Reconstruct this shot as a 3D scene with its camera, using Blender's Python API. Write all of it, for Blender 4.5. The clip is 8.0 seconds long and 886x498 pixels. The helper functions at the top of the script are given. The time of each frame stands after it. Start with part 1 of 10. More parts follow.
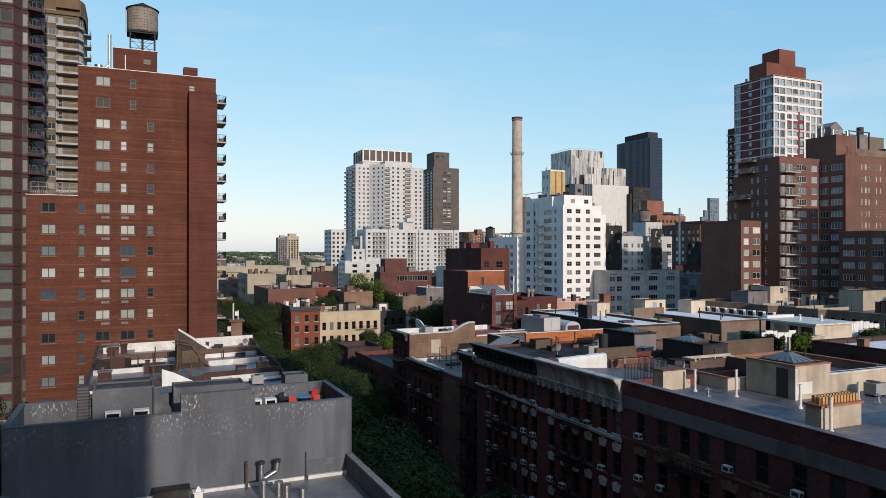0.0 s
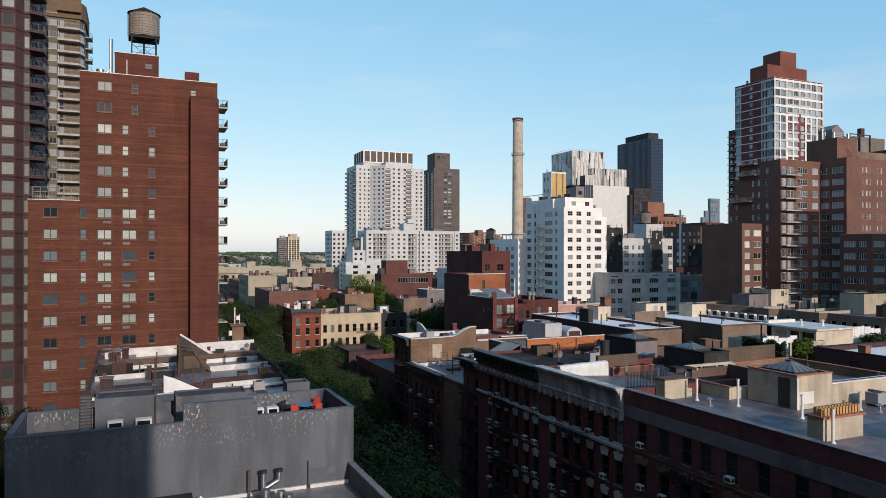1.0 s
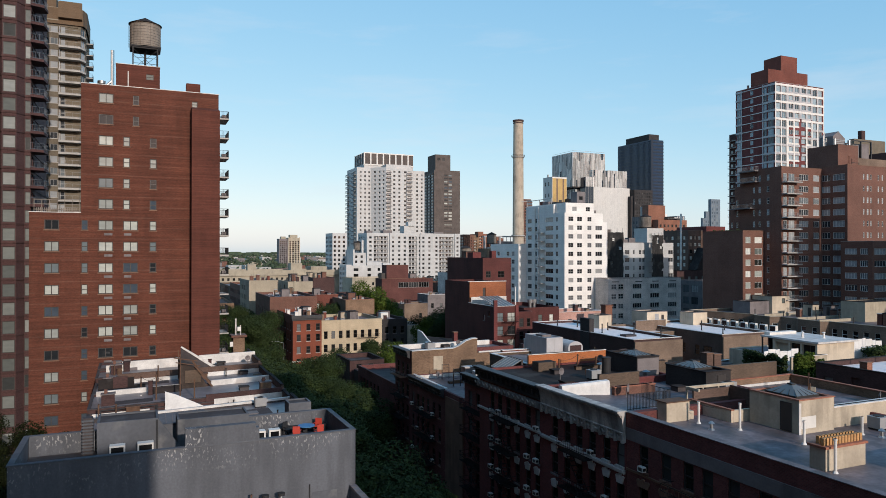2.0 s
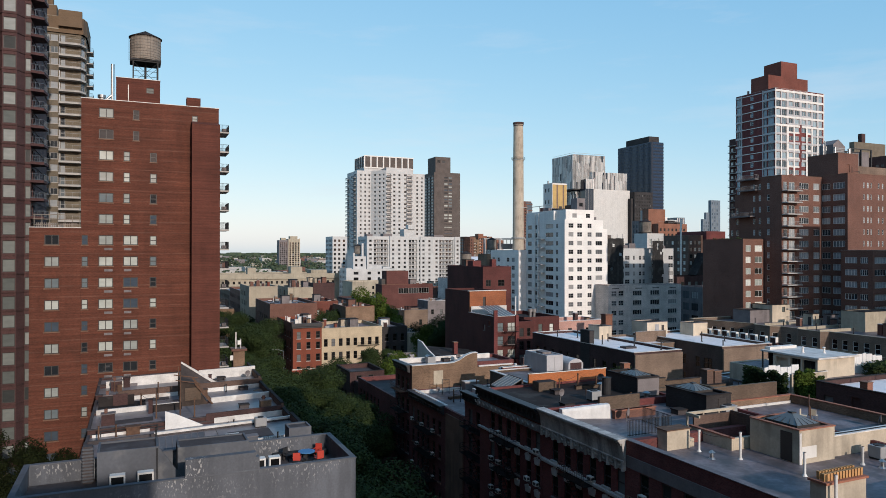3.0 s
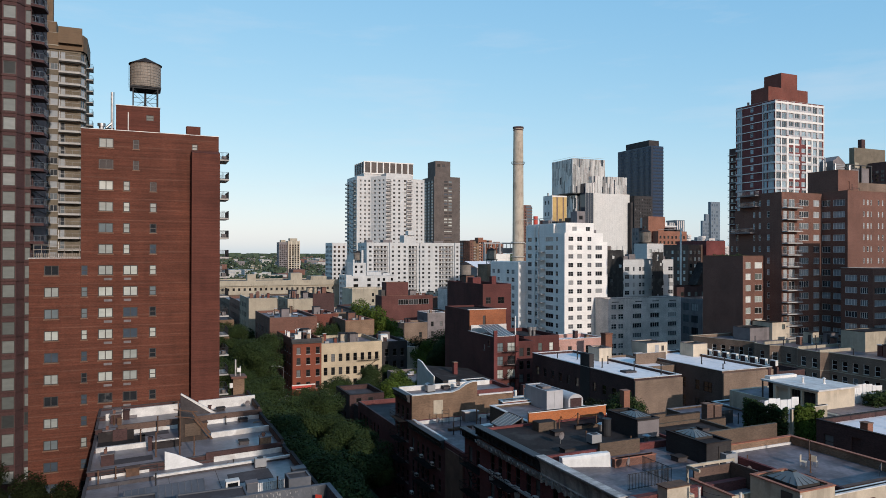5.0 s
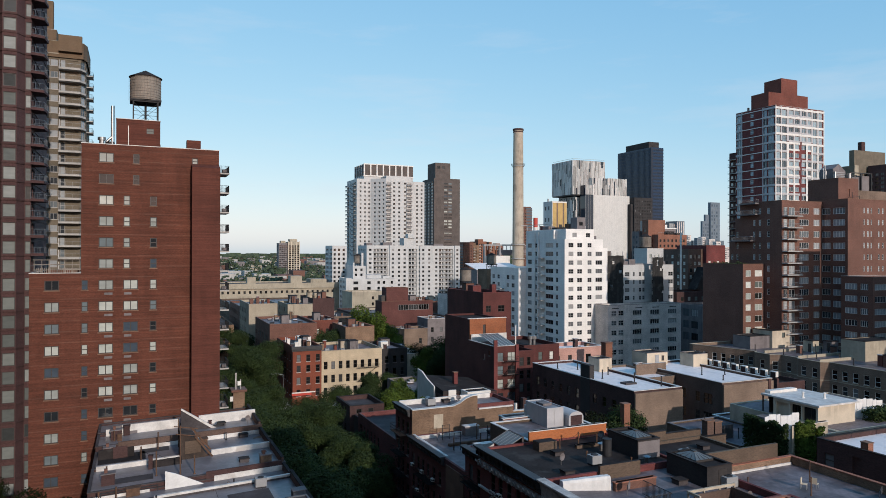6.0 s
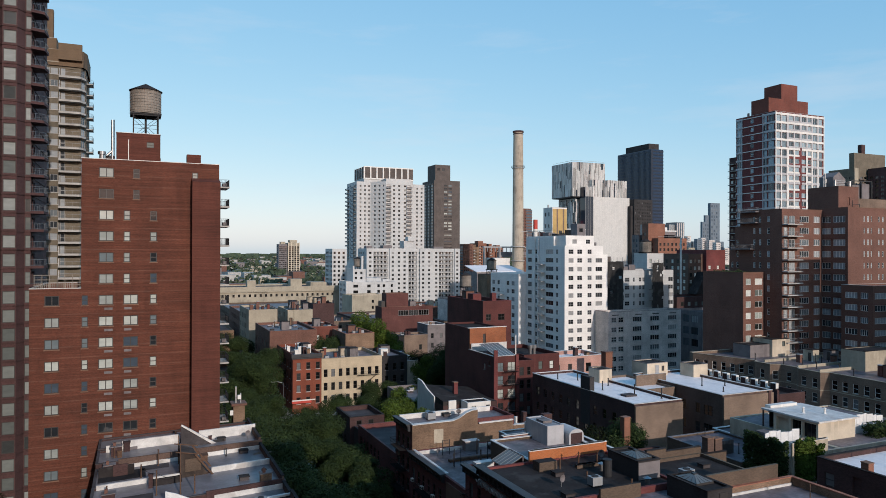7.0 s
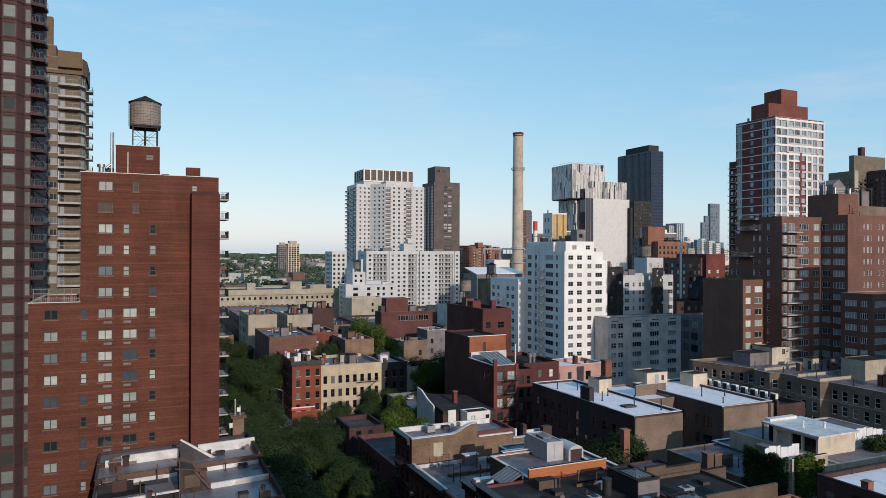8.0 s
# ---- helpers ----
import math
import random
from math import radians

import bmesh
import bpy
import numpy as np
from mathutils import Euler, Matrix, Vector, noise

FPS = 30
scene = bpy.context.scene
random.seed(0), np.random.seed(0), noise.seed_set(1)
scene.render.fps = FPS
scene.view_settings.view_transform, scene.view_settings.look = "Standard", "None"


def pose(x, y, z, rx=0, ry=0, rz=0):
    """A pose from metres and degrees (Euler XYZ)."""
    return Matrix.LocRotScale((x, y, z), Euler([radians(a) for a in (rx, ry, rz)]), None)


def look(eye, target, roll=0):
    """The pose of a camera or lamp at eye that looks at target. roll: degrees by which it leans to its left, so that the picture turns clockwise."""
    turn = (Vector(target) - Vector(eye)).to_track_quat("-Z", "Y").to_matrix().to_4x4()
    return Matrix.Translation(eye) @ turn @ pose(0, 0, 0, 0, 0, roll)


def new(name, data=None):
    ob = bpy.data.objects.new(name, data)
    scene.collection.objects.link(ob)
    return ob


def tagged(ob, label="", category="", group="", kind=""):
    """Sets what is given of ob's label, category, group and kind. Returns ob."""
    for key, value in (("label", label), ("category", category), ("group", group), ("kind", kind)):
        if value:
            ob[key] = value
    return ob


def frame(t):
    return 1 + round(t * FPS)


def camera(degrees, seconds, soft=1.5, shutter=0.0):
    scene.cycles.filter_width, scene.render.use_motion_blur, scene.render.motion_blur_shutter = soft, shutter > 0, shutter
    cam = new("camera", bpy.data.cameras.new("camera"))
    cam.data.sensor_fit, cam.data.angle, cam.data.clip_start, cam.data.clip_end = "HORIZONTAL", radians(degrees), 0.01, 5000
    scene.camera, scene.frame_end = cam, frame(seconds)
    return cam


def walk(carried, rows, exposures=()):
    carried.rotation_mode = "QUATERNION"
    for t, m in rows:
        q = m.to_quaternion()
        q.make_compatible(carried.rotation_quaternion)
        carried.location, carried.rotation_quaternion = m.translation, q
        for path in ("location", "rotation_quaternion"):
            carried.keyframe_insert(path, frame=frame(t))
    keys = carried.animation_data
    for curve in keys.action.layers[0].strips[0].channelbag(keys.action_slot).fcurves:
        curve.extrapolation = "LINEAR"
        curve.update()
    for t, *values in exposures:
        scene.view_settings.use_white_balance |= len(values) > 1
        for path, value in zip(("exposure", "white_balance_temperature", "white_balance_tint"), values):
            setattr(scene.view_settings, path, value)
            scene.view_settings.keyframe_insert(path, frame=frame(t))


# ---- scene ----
cam = camera(65, 8.0, soft=0.85)
METRES, EYE, TILT, LEAN, TURN = 14.2, 29.5, 0.2, 0.0, -24.0
ROWS = [
    (0.0, 0.0, 0.0, 0.0, 0.0, 0.0, -0.0),
    (0.5, -0.0015, -0.0026, 0.0338, 0.02, 0.01, -0.01),
    (1.0, -0.0075, -0.0039, 0.0449, 0.04, 0.01, -0.03),
    (1.5, -0.0126, -0.0041, 0.0942, 0.06, 0.01, -0.04),
    (3.0, -0.0167, -0.0021, 0.2966, 0.07, 0.04, -0.07),
    (3.5, -0.0175, -0.0015, 0.3667, 0.07, 0.05, -0.08),
    (4.0, -0.0184, -0.0011, 0.4381, 0.06, 0.04, -0.09),
    (4.5, -0.018, 0.0006, 0.5103, 0.06, 0.04, -0.11),
    (6.0, -0.0242, 0.003, 0.7231, 0.04, 0.01, -0.14),
    (6.5, -0.0269, 0.0036, 0.7939, 0.04, 0.0, -0.15),
    (7.0, -0.0279, 0.0049, 0.8661, 0.03, -0.0, -0.16),
    (7.5, -0.0276, 0.0079, 0.9376, 0.03, -0.01, -0.18),
    (8.0, -0.0258, 0.0109, 0.9976, 0.02, -0.02, -0.19),
]
walk(cam, [(t, pose(0, 0, EYE, TILT, LEAN, TURN) @ pose(METRES * x, METRES * y, METRES * z, 90 + pitch, roll, yaw)) for t, x, y, z, yaw, pitch, roll in ROWS], exposures=[(0.0, 0.04, 6620, 11), (2.0, 0.02, 6580, 11), (4.0, -0.02, 6500, 11), (6.0, -0.06, 6440, 11), (8.0, -0.09, 6400, 11)])

# ---- world, sun ----
SUN_AZ, SUN_EL = 5.0, 19.0  # degrees from -Y towards +X, and above the horizon
world = bpy.data.worlds.new("world")
scene.world = world
world.use_nodes = True
wn, wl = world.node_tree.nodes, world.node_tree.links
sky = wn.new("ShaderNodeTexSky")
sky.sky_type, sky.sun_disc = "NISHITA", False
sky.sun_elevation, sky.sun_rotation = radians(SUN_EL), radians(180 - SUN_AZ)
sky.air_density, sky.dust_density, sky.ozone_density = 1.0, 0.6, 1.2
bg = wn["Background"]
bg.inputs["Strength"].default_value = 0.12
# a clear, slightly milky summer sky: the blue stays even while red and green rise towards the horizon
cut, join = wn.new("ShaderNodeSeparateColor"), wn.new("ShaderNodeCombineColor")
wl.new(sky.outputs["Color"], cut.inputs[0])
for ch, (gain, power) in enumerate(((1.42, 0.8), (2.82, 0.485), (4.62, 0.28))):
    po, mu = wn.new("ShaderNodeMath"), wn.new("ShaderNodeMath")
    po.operation, mu.operation = "POWER", "MULTIPLY"
    po.inputs[1].default_value, mu.inputs[1].default_value = power, gain
    wl.new(cut.outputs[ch], po.inputs[0])
    wl.new(po.outputs[0], mu.inputs[0])
    wl.new(mu.outputs[0], join.inputs[ch])
# thin cirrus, drawn out sideways
tc, mp, cn, cr, cm = wn.new("ShaderNodeTexCoord"), wn.new("ShaderNodeMapping"), wn.new("ShaderNodeTexNoise"), wn.new("ShaderNodeValToRGB"), wn.new("ShaderNodeMix")
mp.inputs["Scale"].default_value = (2.2, 2.2, 13.0)
mp.inputs["Rotation"].default_value = (0.12, 0.2, 0.0)
cn.inputs["Scale"].default_value, cn.inputs["Detail"].default_value, cn.inputs["Roughness"].default_value = 1.6, 8.0, 0.6
wl.new(tc.outputs["Generated"], mp.inputs["Vector"])
wl.new(mp.outputs["Vector"], cn.inputs["Vector"])
cr.color_ramp.elements[0].position, cr.color_ramp.elements[1].position = 0.54, 0.8
cr.color_ramp.elements[0].color, cr.color_ramp.elements[1].color = (0, 0, 0, 1), (0.3, 0.3, 0.3, 1)
wl.new(cn.outputs["Fac"], cr.inputs["Fac"])
cm.data_type = "RGBA"
cm.inputs[7].default_value = (6.2, 6.6, 7.2, 1)
wl.new(cr.outputs["Color"], cm.inputs[0])
wl.new(join.outputs[0], cm.inputs[6])
wl.new(cm.outputs[2], bg.inputs["Color"])

sun = new("sun", bpy.data.lights.new("sun", "SUN"))
sun.data.energy, sun.data.angle, sun.data.color = 3.2, radians(0.5), (1.0, 0.885, 0.79)
sa, se = radians(SUN_AZ), radians(SUN_EL)
sun.matrix_world = look((60, -60, 120), Vector((60, -60, 120)) - Vector((math.sin(sa) * math.cos(se), -math.cos(sa) * math.cos(se), math.sin(se))))
scene.view_settings.exposure = 0.0

# ---- materials ----
MATS = {}


def nodes_of(name):
    m = bpy.data.materials.new(name)
    m.use_nodes = True
    MATS[name] = m
    return m, m.node_tree.nodes, m.node_tree.links, m.node_tree.nodes["Principled BSDF"]


def position(n, l):
    return n.new("ShaderNodeNewGeometry").outputs["Position"]


def noisy(n, l, vec, scale, detail=4.0, stretch=None):
    if stretch:
        mp = n.new("ShaderNodeMapping")
        mp.inputs["Scale"].default_value = stretch
        l.new(vec, mp.inputs["Vector"])
        vec = mp.outputs["Vector"]
    t = n.new("ShaderNodeTexNoise")
    t.inputs["Scale"].default_value, t.inputs["Detail"].default_value = scale, detail
    l.new(vec, t.inputs["Vector"])
    return t.outputs["Fac"]


def ramp(n, l, fac, stops, mode="LINEAR"):
    r = n.new("ShaderNodeValToRGB")
    r.color_ramp.interpolation = mode
    e = r.color_ramp.elements
    while len(e) < len(stops):
        e.new(0.5)
    for k, (p, c) in enumerate(stops):
        e[k].position, e[k].color = p, (c if len(c) == 4 else (*c, 1)) if not isinstance(c, float) else (c, c, c, 1)
    l.new(fac, r.inputs["Fac"])
    return r.outputs["Color"]


def mixed(n, l, a, b, fac, mode="MULTIPLY"):
    x = n.new("ShaderNodeMix")
    x.data_type, x.blend_type = "RGBA", mode
    for sock, v in ((x.inputs[0], fac), (x.inputs[6], a), (x.inputs[7], b)):
        if hasattr(v, "is_linked"):
            l.new(v, sock)
        else:
            sock.default_value = v if isinstance(v, float) else (*v, 1)
    return x.outputs[2]


def bumped(n, l, p, height, strength, dist):
    b = n.new("ShaderNodeBump")
    b.inputs["Strength"].default_value, b.inputs["Distance"].default_value = strength, dist
    l.new(height, b.inputs["Height"])
    l.new(b.outputs["Normal"], p.inputs["Normal"])


def plain(name, col, rough=0.8, var=0.25, scale=0.35, fine=5.0, metal=0.0, streak=0.25, bump=0.25, stain=None, spec=0.4):
    """Painted, rendered or mineral surface: broad patches, fine grain and rain streaks."""
    m, n, l, p = nodes_of(name)
    v = position(n, l)
    lo, hi = 1.0 - var, 1.0 + var * 0.6
    c = mixed(n, l, col, ramp(n, l, noisy(n, l, v, scale, 5), [(0.3, lo), (0.7, hi)]), 1.0)
    c = mixed(n, l, c, ramp(n, l, noisy(n, l, v, fine, 3), [(0.3, 1 - var * 0.5), (0.7, 1 + var * 0.3)]), 1.0)
    if streak:
        k = ramp(n, l, noisy(n, l, v, 1.0, 5, (1.3, 1.3, 0.12)), [(0.45, 1 - streak), (0.6, 1.0)])
        c = mixed(n, l, c, k, ramp(n, l, noisy(n, l, v, 0.21, 3), [(0.45, 0.0), (0.65, 1.0)]))
    if stain:
        c = mixed(n, l, c, stain, ramp(n, l, noisy(n, l, v, 0.5, 6), [(0.56, 0.0), (0.7, 0.75)]), "MIX")
    l.new(c, p.inputs["Base Color"])
    p.inputs["Roughness"].default_value, p.inputs["Metallic"].default_value = rough, metal
    p.inputs["Specular IOR Level"].default_value = spec
    bumped(n, l, p, noisy(n, l, v, fine * 1.5, 4), bump, 0.02)
    return m


def brick(name, col, mortar, var=0.2, patch=0.2, bw=0.21, bh=0.075, band=0.0, storey=2.83, base=0.0, rough=0.85, courses=0.06):
    """Brickwork of real size laid along both wall directions; band: paler bed course once or twice a storey."""
    m, n, l, p = nodes_of(name)
    v = position(n, l)
    s = n.new("ShaderNodeSeparateXYZ")
    l.new(v, s.inputs[0])
    add = n.new("ShaderNodeMath")
    l.new(s.outputs[0], add.inputs[0])
    l.new(s.outputs[1], add.inputs[1])
    comb = n.new("ShaderNodeCombineXYZ")
    l.new(add.outputs[0], comb.inputs[0])
    l.new(s.outputs[2], comb.inputs[1])
    b = n.new("ShaderNodeTexBrick")
    b.inputs["Scale"].default_value = 1.0
    b.inputs["Brick Width"].default_value, b.inputs["Row Height"].default_value = bw, bh
    b.inputs["Mortar Size"].default_value = 0.008
    b.inputs["Color1"].default_value = (*[x * (1 - var) for x in col], 1)
    b.inputs["Color2"].default_value = (*[x * (1 + var) for x in col], 1)
    b.inputs["Mortar"].default_value = (*mortar, 1)
    l.new(comb.outputs[0], b.inputs["Vector"])
    c = mixed(n, l, b.outputs["Color"], ramp(n, l, noisy(n, l, v, 0.25, 5), [(0.3, 1 - patch), (0.7, 1 + patch * 0.5)]), 1.0)
    k = ramp(n, l, noisy(n, l, v, 1.0, 5, (1.1, 1.1, 0.09)), [(0.45, 1 - patch * 0.8), (0.62, 1.0)])
    c = mixed(n, l, c, k, ramp(n, l, noisy(n, l, v, 0.17, 3), [(0.45, 0.0), (0.65, 1.0)]))
    # long courses of slightly different firing
    c = mixed(n, l, c, ramp(n, l, noisy(n, l, v, 1.0, 4, (0.14, 0.14, 6.5)), [(0.35, 1 - courses), (0.65, 1 + courses * 0.5)]), 1.0)
    if band:
        z = n.new("ShaderNodeMath")
        z.operation = "SUBTRACT"
        l.new(s.outputs[2], z.inputs[0])
        z.inputs[1].default_value = base
        f = n.new("ShaderNodeMath")
        f.operation = "PINGPONG"
        l.new(z.outputs[0], f.inputs[0])
        f.inputs[1].default_value = storey / 4
        k = ramp(n, l, f.outputs[0], [(0.0, 1.0), (0.06, 1.0), (0.09, 0.0)])
        k = mixed(n, l, k, ramp(n, l, noisy(n, l, v, 1.0, 3, (0.4, 0.4, 0.6)), [(0.4, 0.2), (0.62, 1.0)]), 1.0)
        c = mixed(n, l, c, mixed(n, l, (0.0, 0.0, 0.0), (band, band * 0.75, band * 0.6), k, "MIX"), 1.0, "ADD")
    l.new(c, p.inputs["Base Color"])
    p.inputs["Roughness"].default_value = rough
    p.inputs["Specular IOR Level"].default_value = 0.3
    bumped(n, l, p, b.outputs["Fac"], 0.3, -0.01)
    return m


def glazed(name, stops, rough=0.06):
    """Window glass; what stands behind it (dark room, shade, curtain) differs from pane to pane."""
    m, n, l, p = nodes_of(name)
    ad, fr = n.new("ShaderNodeMath"), n.new("ShaderNodeMath")
    fr.operation = "FRACT"
    l.new(n.new("ShaderNodeObjectInfo").outputs["Random"], ad.inputs[0])
    l.new(n.new("ShaderNodeNewGeometry").outputs["Random Per Island"], ad.inputs[1])
    l.new(ad.outputs[0], fr.inputs[0])
    c = ramp(n, l, fr.outputs[0], stops, "CONSTANT")
    c = mixed(n, l, c, ramp(n, l, noisy(n, l, position(n, l), 0.7, 2, (1, 1, 2.5)), [(0.3, 0.86), (0.7, 1.06)]), 1.0)
    l.new(c, p.inputs["Base Color"])
    p.inputs["Roughness"].default_value = rough
    p.inputs["Specular IOR Level"].default_value = 0.5
    return m


def leafy(name, col):
    m, n, l, p = nodes_of(name)
    r = n.new("ShaderNodeNewGeometry").outputs["Random Per Island"]
    c = ramp(n, l, r, [(0.0, tuple(x * 0.55 for x in col)), (0.5, col), (1.0, (col[0] * 1.3, col[1] * 1.25, col[2] * 1.1))])
    c = mixed(n, l, c, ramp(n, l, noisy(n, l, position(n, l), 0.4, 3), [(0.35, 0.7), (0.65, 1.2)]), 1.0)
    l.new(c, p.inputs["Base Color"])
    p.inputs["Roughness"].default_value = 0.85
    p.inputs["Specular IOR Level"].default_value = 0.12
    return m


# brickwork
B_RED = brick("red_brick", (0.119, 0.0355, 0.0205), (0.127, 0.058, 0.038), 0.22, 0.2, band=0.03, base=0.9, courses=0.24)
B_PIER = brick("pier_brick", (0.11, 0.0315, 0.0205), (0.12, 0.05, 0.034), 0.15, 0.2, courses=0.24)
B_TEN = brick("tenement_brick", (0.155, 0.046, 0.043), (0.15, 0.074, 0.068), 0.25, 0.3)
B_TEN2 = brick("oxblood_brick", (0.165, 0.041, 0.039), (0.145, 0.064, 0.058), 0.2, 0.25)
B_DARK = brick("dark_brick", (0.072, 0.036, 0.034), (0.08, 0.05, 0.046), 0.25, 0.3)
B_PLUM = brick("plum_brick", (0.072, 0.033, 0.033), (0.11, 0.07, 0.067), 0.2, 0.2)
B_BROWN = brick("brown_brick", (0.155, 0.07, 0.05), (0.2, 0.12, 0.095), 0.2, 0.18)
B_TAN = brick("tan_brick", (0.205, 0.142, 0.104), (0.225, 0.172, 0.132), 0.2, 0.25)
B_BUFF = brick("weathered_party_brick", (0.22, 0.135, 0.085), (0.24, 0.17, 0.12), 0.25, 0.35)
B_ORANGE = brick("orange_brick", (0.42, 0.125, 0.04), (0.38, 0.18, 0.09), 0.15, 0.15)
B_SCARLET = brick("painted_red_brick", (0.21, 0.055, 0.03), (0.2, 0.075, 0.05), 0.15, 0.2)
B_BURNT = brick("burnt_orange_brick", (0.31, 0.1, 0.042), (0.29, 0.14, 0.08), 0.2, 0.3)
B_RUSSET = brick("russet_brick", (0.17, 0.05, 0.035), (0.18, 0.08, 0.06), 0.18, 0.2)
B_UMBER = brick("umber_brick", (0.125, 0.078, 0.06), (0.15, 0.1, 0.082), 0.2, 0.25)
B_OLIVE = brick("olive_brick", (0.116, 0.077, 0.055), (0.125, 0.1, 0.072), 0.2, 0.25)
B_TAUPE = brick("taupe_brick", (0.15, 0.13, 0.115), (0.18, 0.16, 0.14), 0.15, 0.15)
B_SMOKE = brick("smoke_brown_brick", (0.105, 0.085, 0.075), (0.13, 0.11, 0.1), 0.18, 0.2)
B_RUST = brick("rust_brick", (0.24, 0.1, 0.062), (0.26, 0.14, 0.1), 0.2, 0.18)
B_STONE = brick("taupe_tower_brick", (0.15, 0.125, 0.09), (0.18, 0.15, 0.115), 0.15, 0.2)
B_CROWN = brick("umber_crown_brick", (0.15, 0.098, 0.058), (0.17, 0.12, 0.08), 0.12, 0.15)
B_WINE = brick("wine_brick", (0.118, 0.044, 0.038), (0.125, 0.06, 0.052), 0.18, 0.25)
B_MAROON = brick("maroon_brick", (0.1, 0.03, 0.0265), (0.1, 0.044, 0.039), 0.18, 0.25)
B_OFFW = brick("off_white_brick", (0.52, 0.515, 0.5), (0.46, 0.455, 0.44), 0.06, 0.1, rough=0.6)
B_WHITE = brick("white_glazed_brick", (0.84, 0.81, 0.765), (0.72, 0.7, 0.67), 0.05, 0.1, rough=0.5)
B_GREYBR = brick("grey_brick", (0.7, 0.63, 0.58), (0.5, 0.47, 0.44), 0.15, 0.25)
B_CREAM = brick("cream_painted_brick", (0.52, 0.42, 0.29), (0.48, 0.4, 0.28), 0.1, 0.2)
B_BLACK = brick("black_painted_brick", (0.04, 0.036, 0.036), (0.05, 0.045, 0.045), 0.2, 0.3)
B_PINK = brick("pink_brick", (0.5, 0.27, 0.22), (0.5, 0.35, 0.3), 0.12, 0.2)
# stone, render, paint
STUCCO = plain("grey_render", (0.098, 0.105, 0.12), 0.75, 0.2, 0.25, 4, streak=0.22, stain=(0.17, 0.165, 0.16))
def peeling(name, col, pale, z0, z1):
    """Grey render whose paint has peeled in pale runs towards the top of the wall."""
    m, n, l, p = nodes_of(name)
    v = position(n, l)
    c = mixed(n, l, col, ramp(n, l, noisy(n, l, v, 0.3, 5), [(0.3, 0.8), (0.7, 1.15)]), 1.0)
    c = mixed(n, l, c, ramp(n, l, noisy(n, l, v, 1.0, 6, (1.2, 1.2, 0.15)), [(0.4, 0.8), (0.62, 1.06)]), 1.0)
    c = mixed(n, l, c, ramp(n, l, noisy(n, l, v, 7, 3), [(0.3, 0.88), (0.7, 1.08)]), 1.0)
    s = n.new("ShaderNodeSeparateXYZ")
    l.new(v, s.inputs[0])
    r = n.new("ShaderNodeMapRange")
    r.inputs["From Min"].default_value, r.inputs["From Max"].default_value = z0, z1
    l.new(s.outputs[2], r.inputs["Value"])
    k = ramp(n, l, noisy(n, l, v, 1.0, 9, (7.5, 7.5, 3.4)), [(0.56, 0.0), (0.63, 0.9)])
    k = mixed(n, l, k, ramp(n, l, noisy(n, l, v, 0.33, 3), [(0.45, 0.0), (0.6, 1.0)]), 1.0)
    k = mixed(n, l, k, r.outputs["Result"], 1.0)
    l.new(mixed(n, l, c, pale, k, "MIX"), p.inputs["Base Color"])
    p.inputs["Roughness"].default_value = 0.75
    bumped(n, l, p, noisy(n, l, v, 9, 4), 0.25, 0.02)
    return m


PEEL = peeling("peeling_grey_render", (0.1, 0.107, 0.122), (0.36, 0.35, 0.34), 16.9, 18.9)
BEIGE = plain("beige_render", (0.5, 0.425, 0.325), 0.85, 0.18, 0.6, 6, streak=0.3, stain=(0.3, 0.25, 0.18))
CREAM = plain("cream_render", (0.58, 0.49, 0.375), 0.85, 0.12, 0.6, 6, streak=0.2)
TANST = plain("tan_stone", (0.38, 0.33, 0.25), 0.85, 0.18, 0.15, 2, streak=0.25)
CONC = plain("concrete", (0.42, 0.40, 0.37), 0.85, 0.15, 0.3, 4, streak=0.2)
STACKC = plain("chimney_concrete", (0.43, 0.36, 0.28), 0.85, 0.16, 0.08, 1.5, streak=0.3)
WHITE = plain("white_paint", (0.70, 0.675, 0.63), 0.6, 0.08, 0.8, 8, streak=0.12)
FLASH = plain("white_flashing", (0.66, 0.635, 0.60), 0.5, 0.2, 0.9, 6, streak=0.1, stain=(0.38, 0.34, 0.31))
CORN = plain("pale_cornice_paint", (0.52, 0.49, 0.46), 0.65, 0.32, 1.6, 9, streak=0.5, stain=(0.26, 0.24, 0.22))
CORN2 = plain("weathered_frieze_paint", (0.3, 0.28, 0.27), 0.7, 0.35, 1.6, 9, streak=0.5, stain=(0.14, 0.13, 0.12))
DKCORN = plain("black_cornice_paint", (0.035, 0.036, 0.04), 0.55, 0.3, 1.2, 9)
LINTEL = plain("pale_lintel_stone", (0.48, 0.45, 0.43), 0.8, 0.2, 1.5, 9)
BROWNST = plain("brownstone", (0.19, 0.105, 0.07), 0.85, 0.2, 0.8, 8)
BANDC = plain("grey_band", (0.186, 0.163, 0.162), 0.75, 0.2, 0.7, 7, streak=0.3)
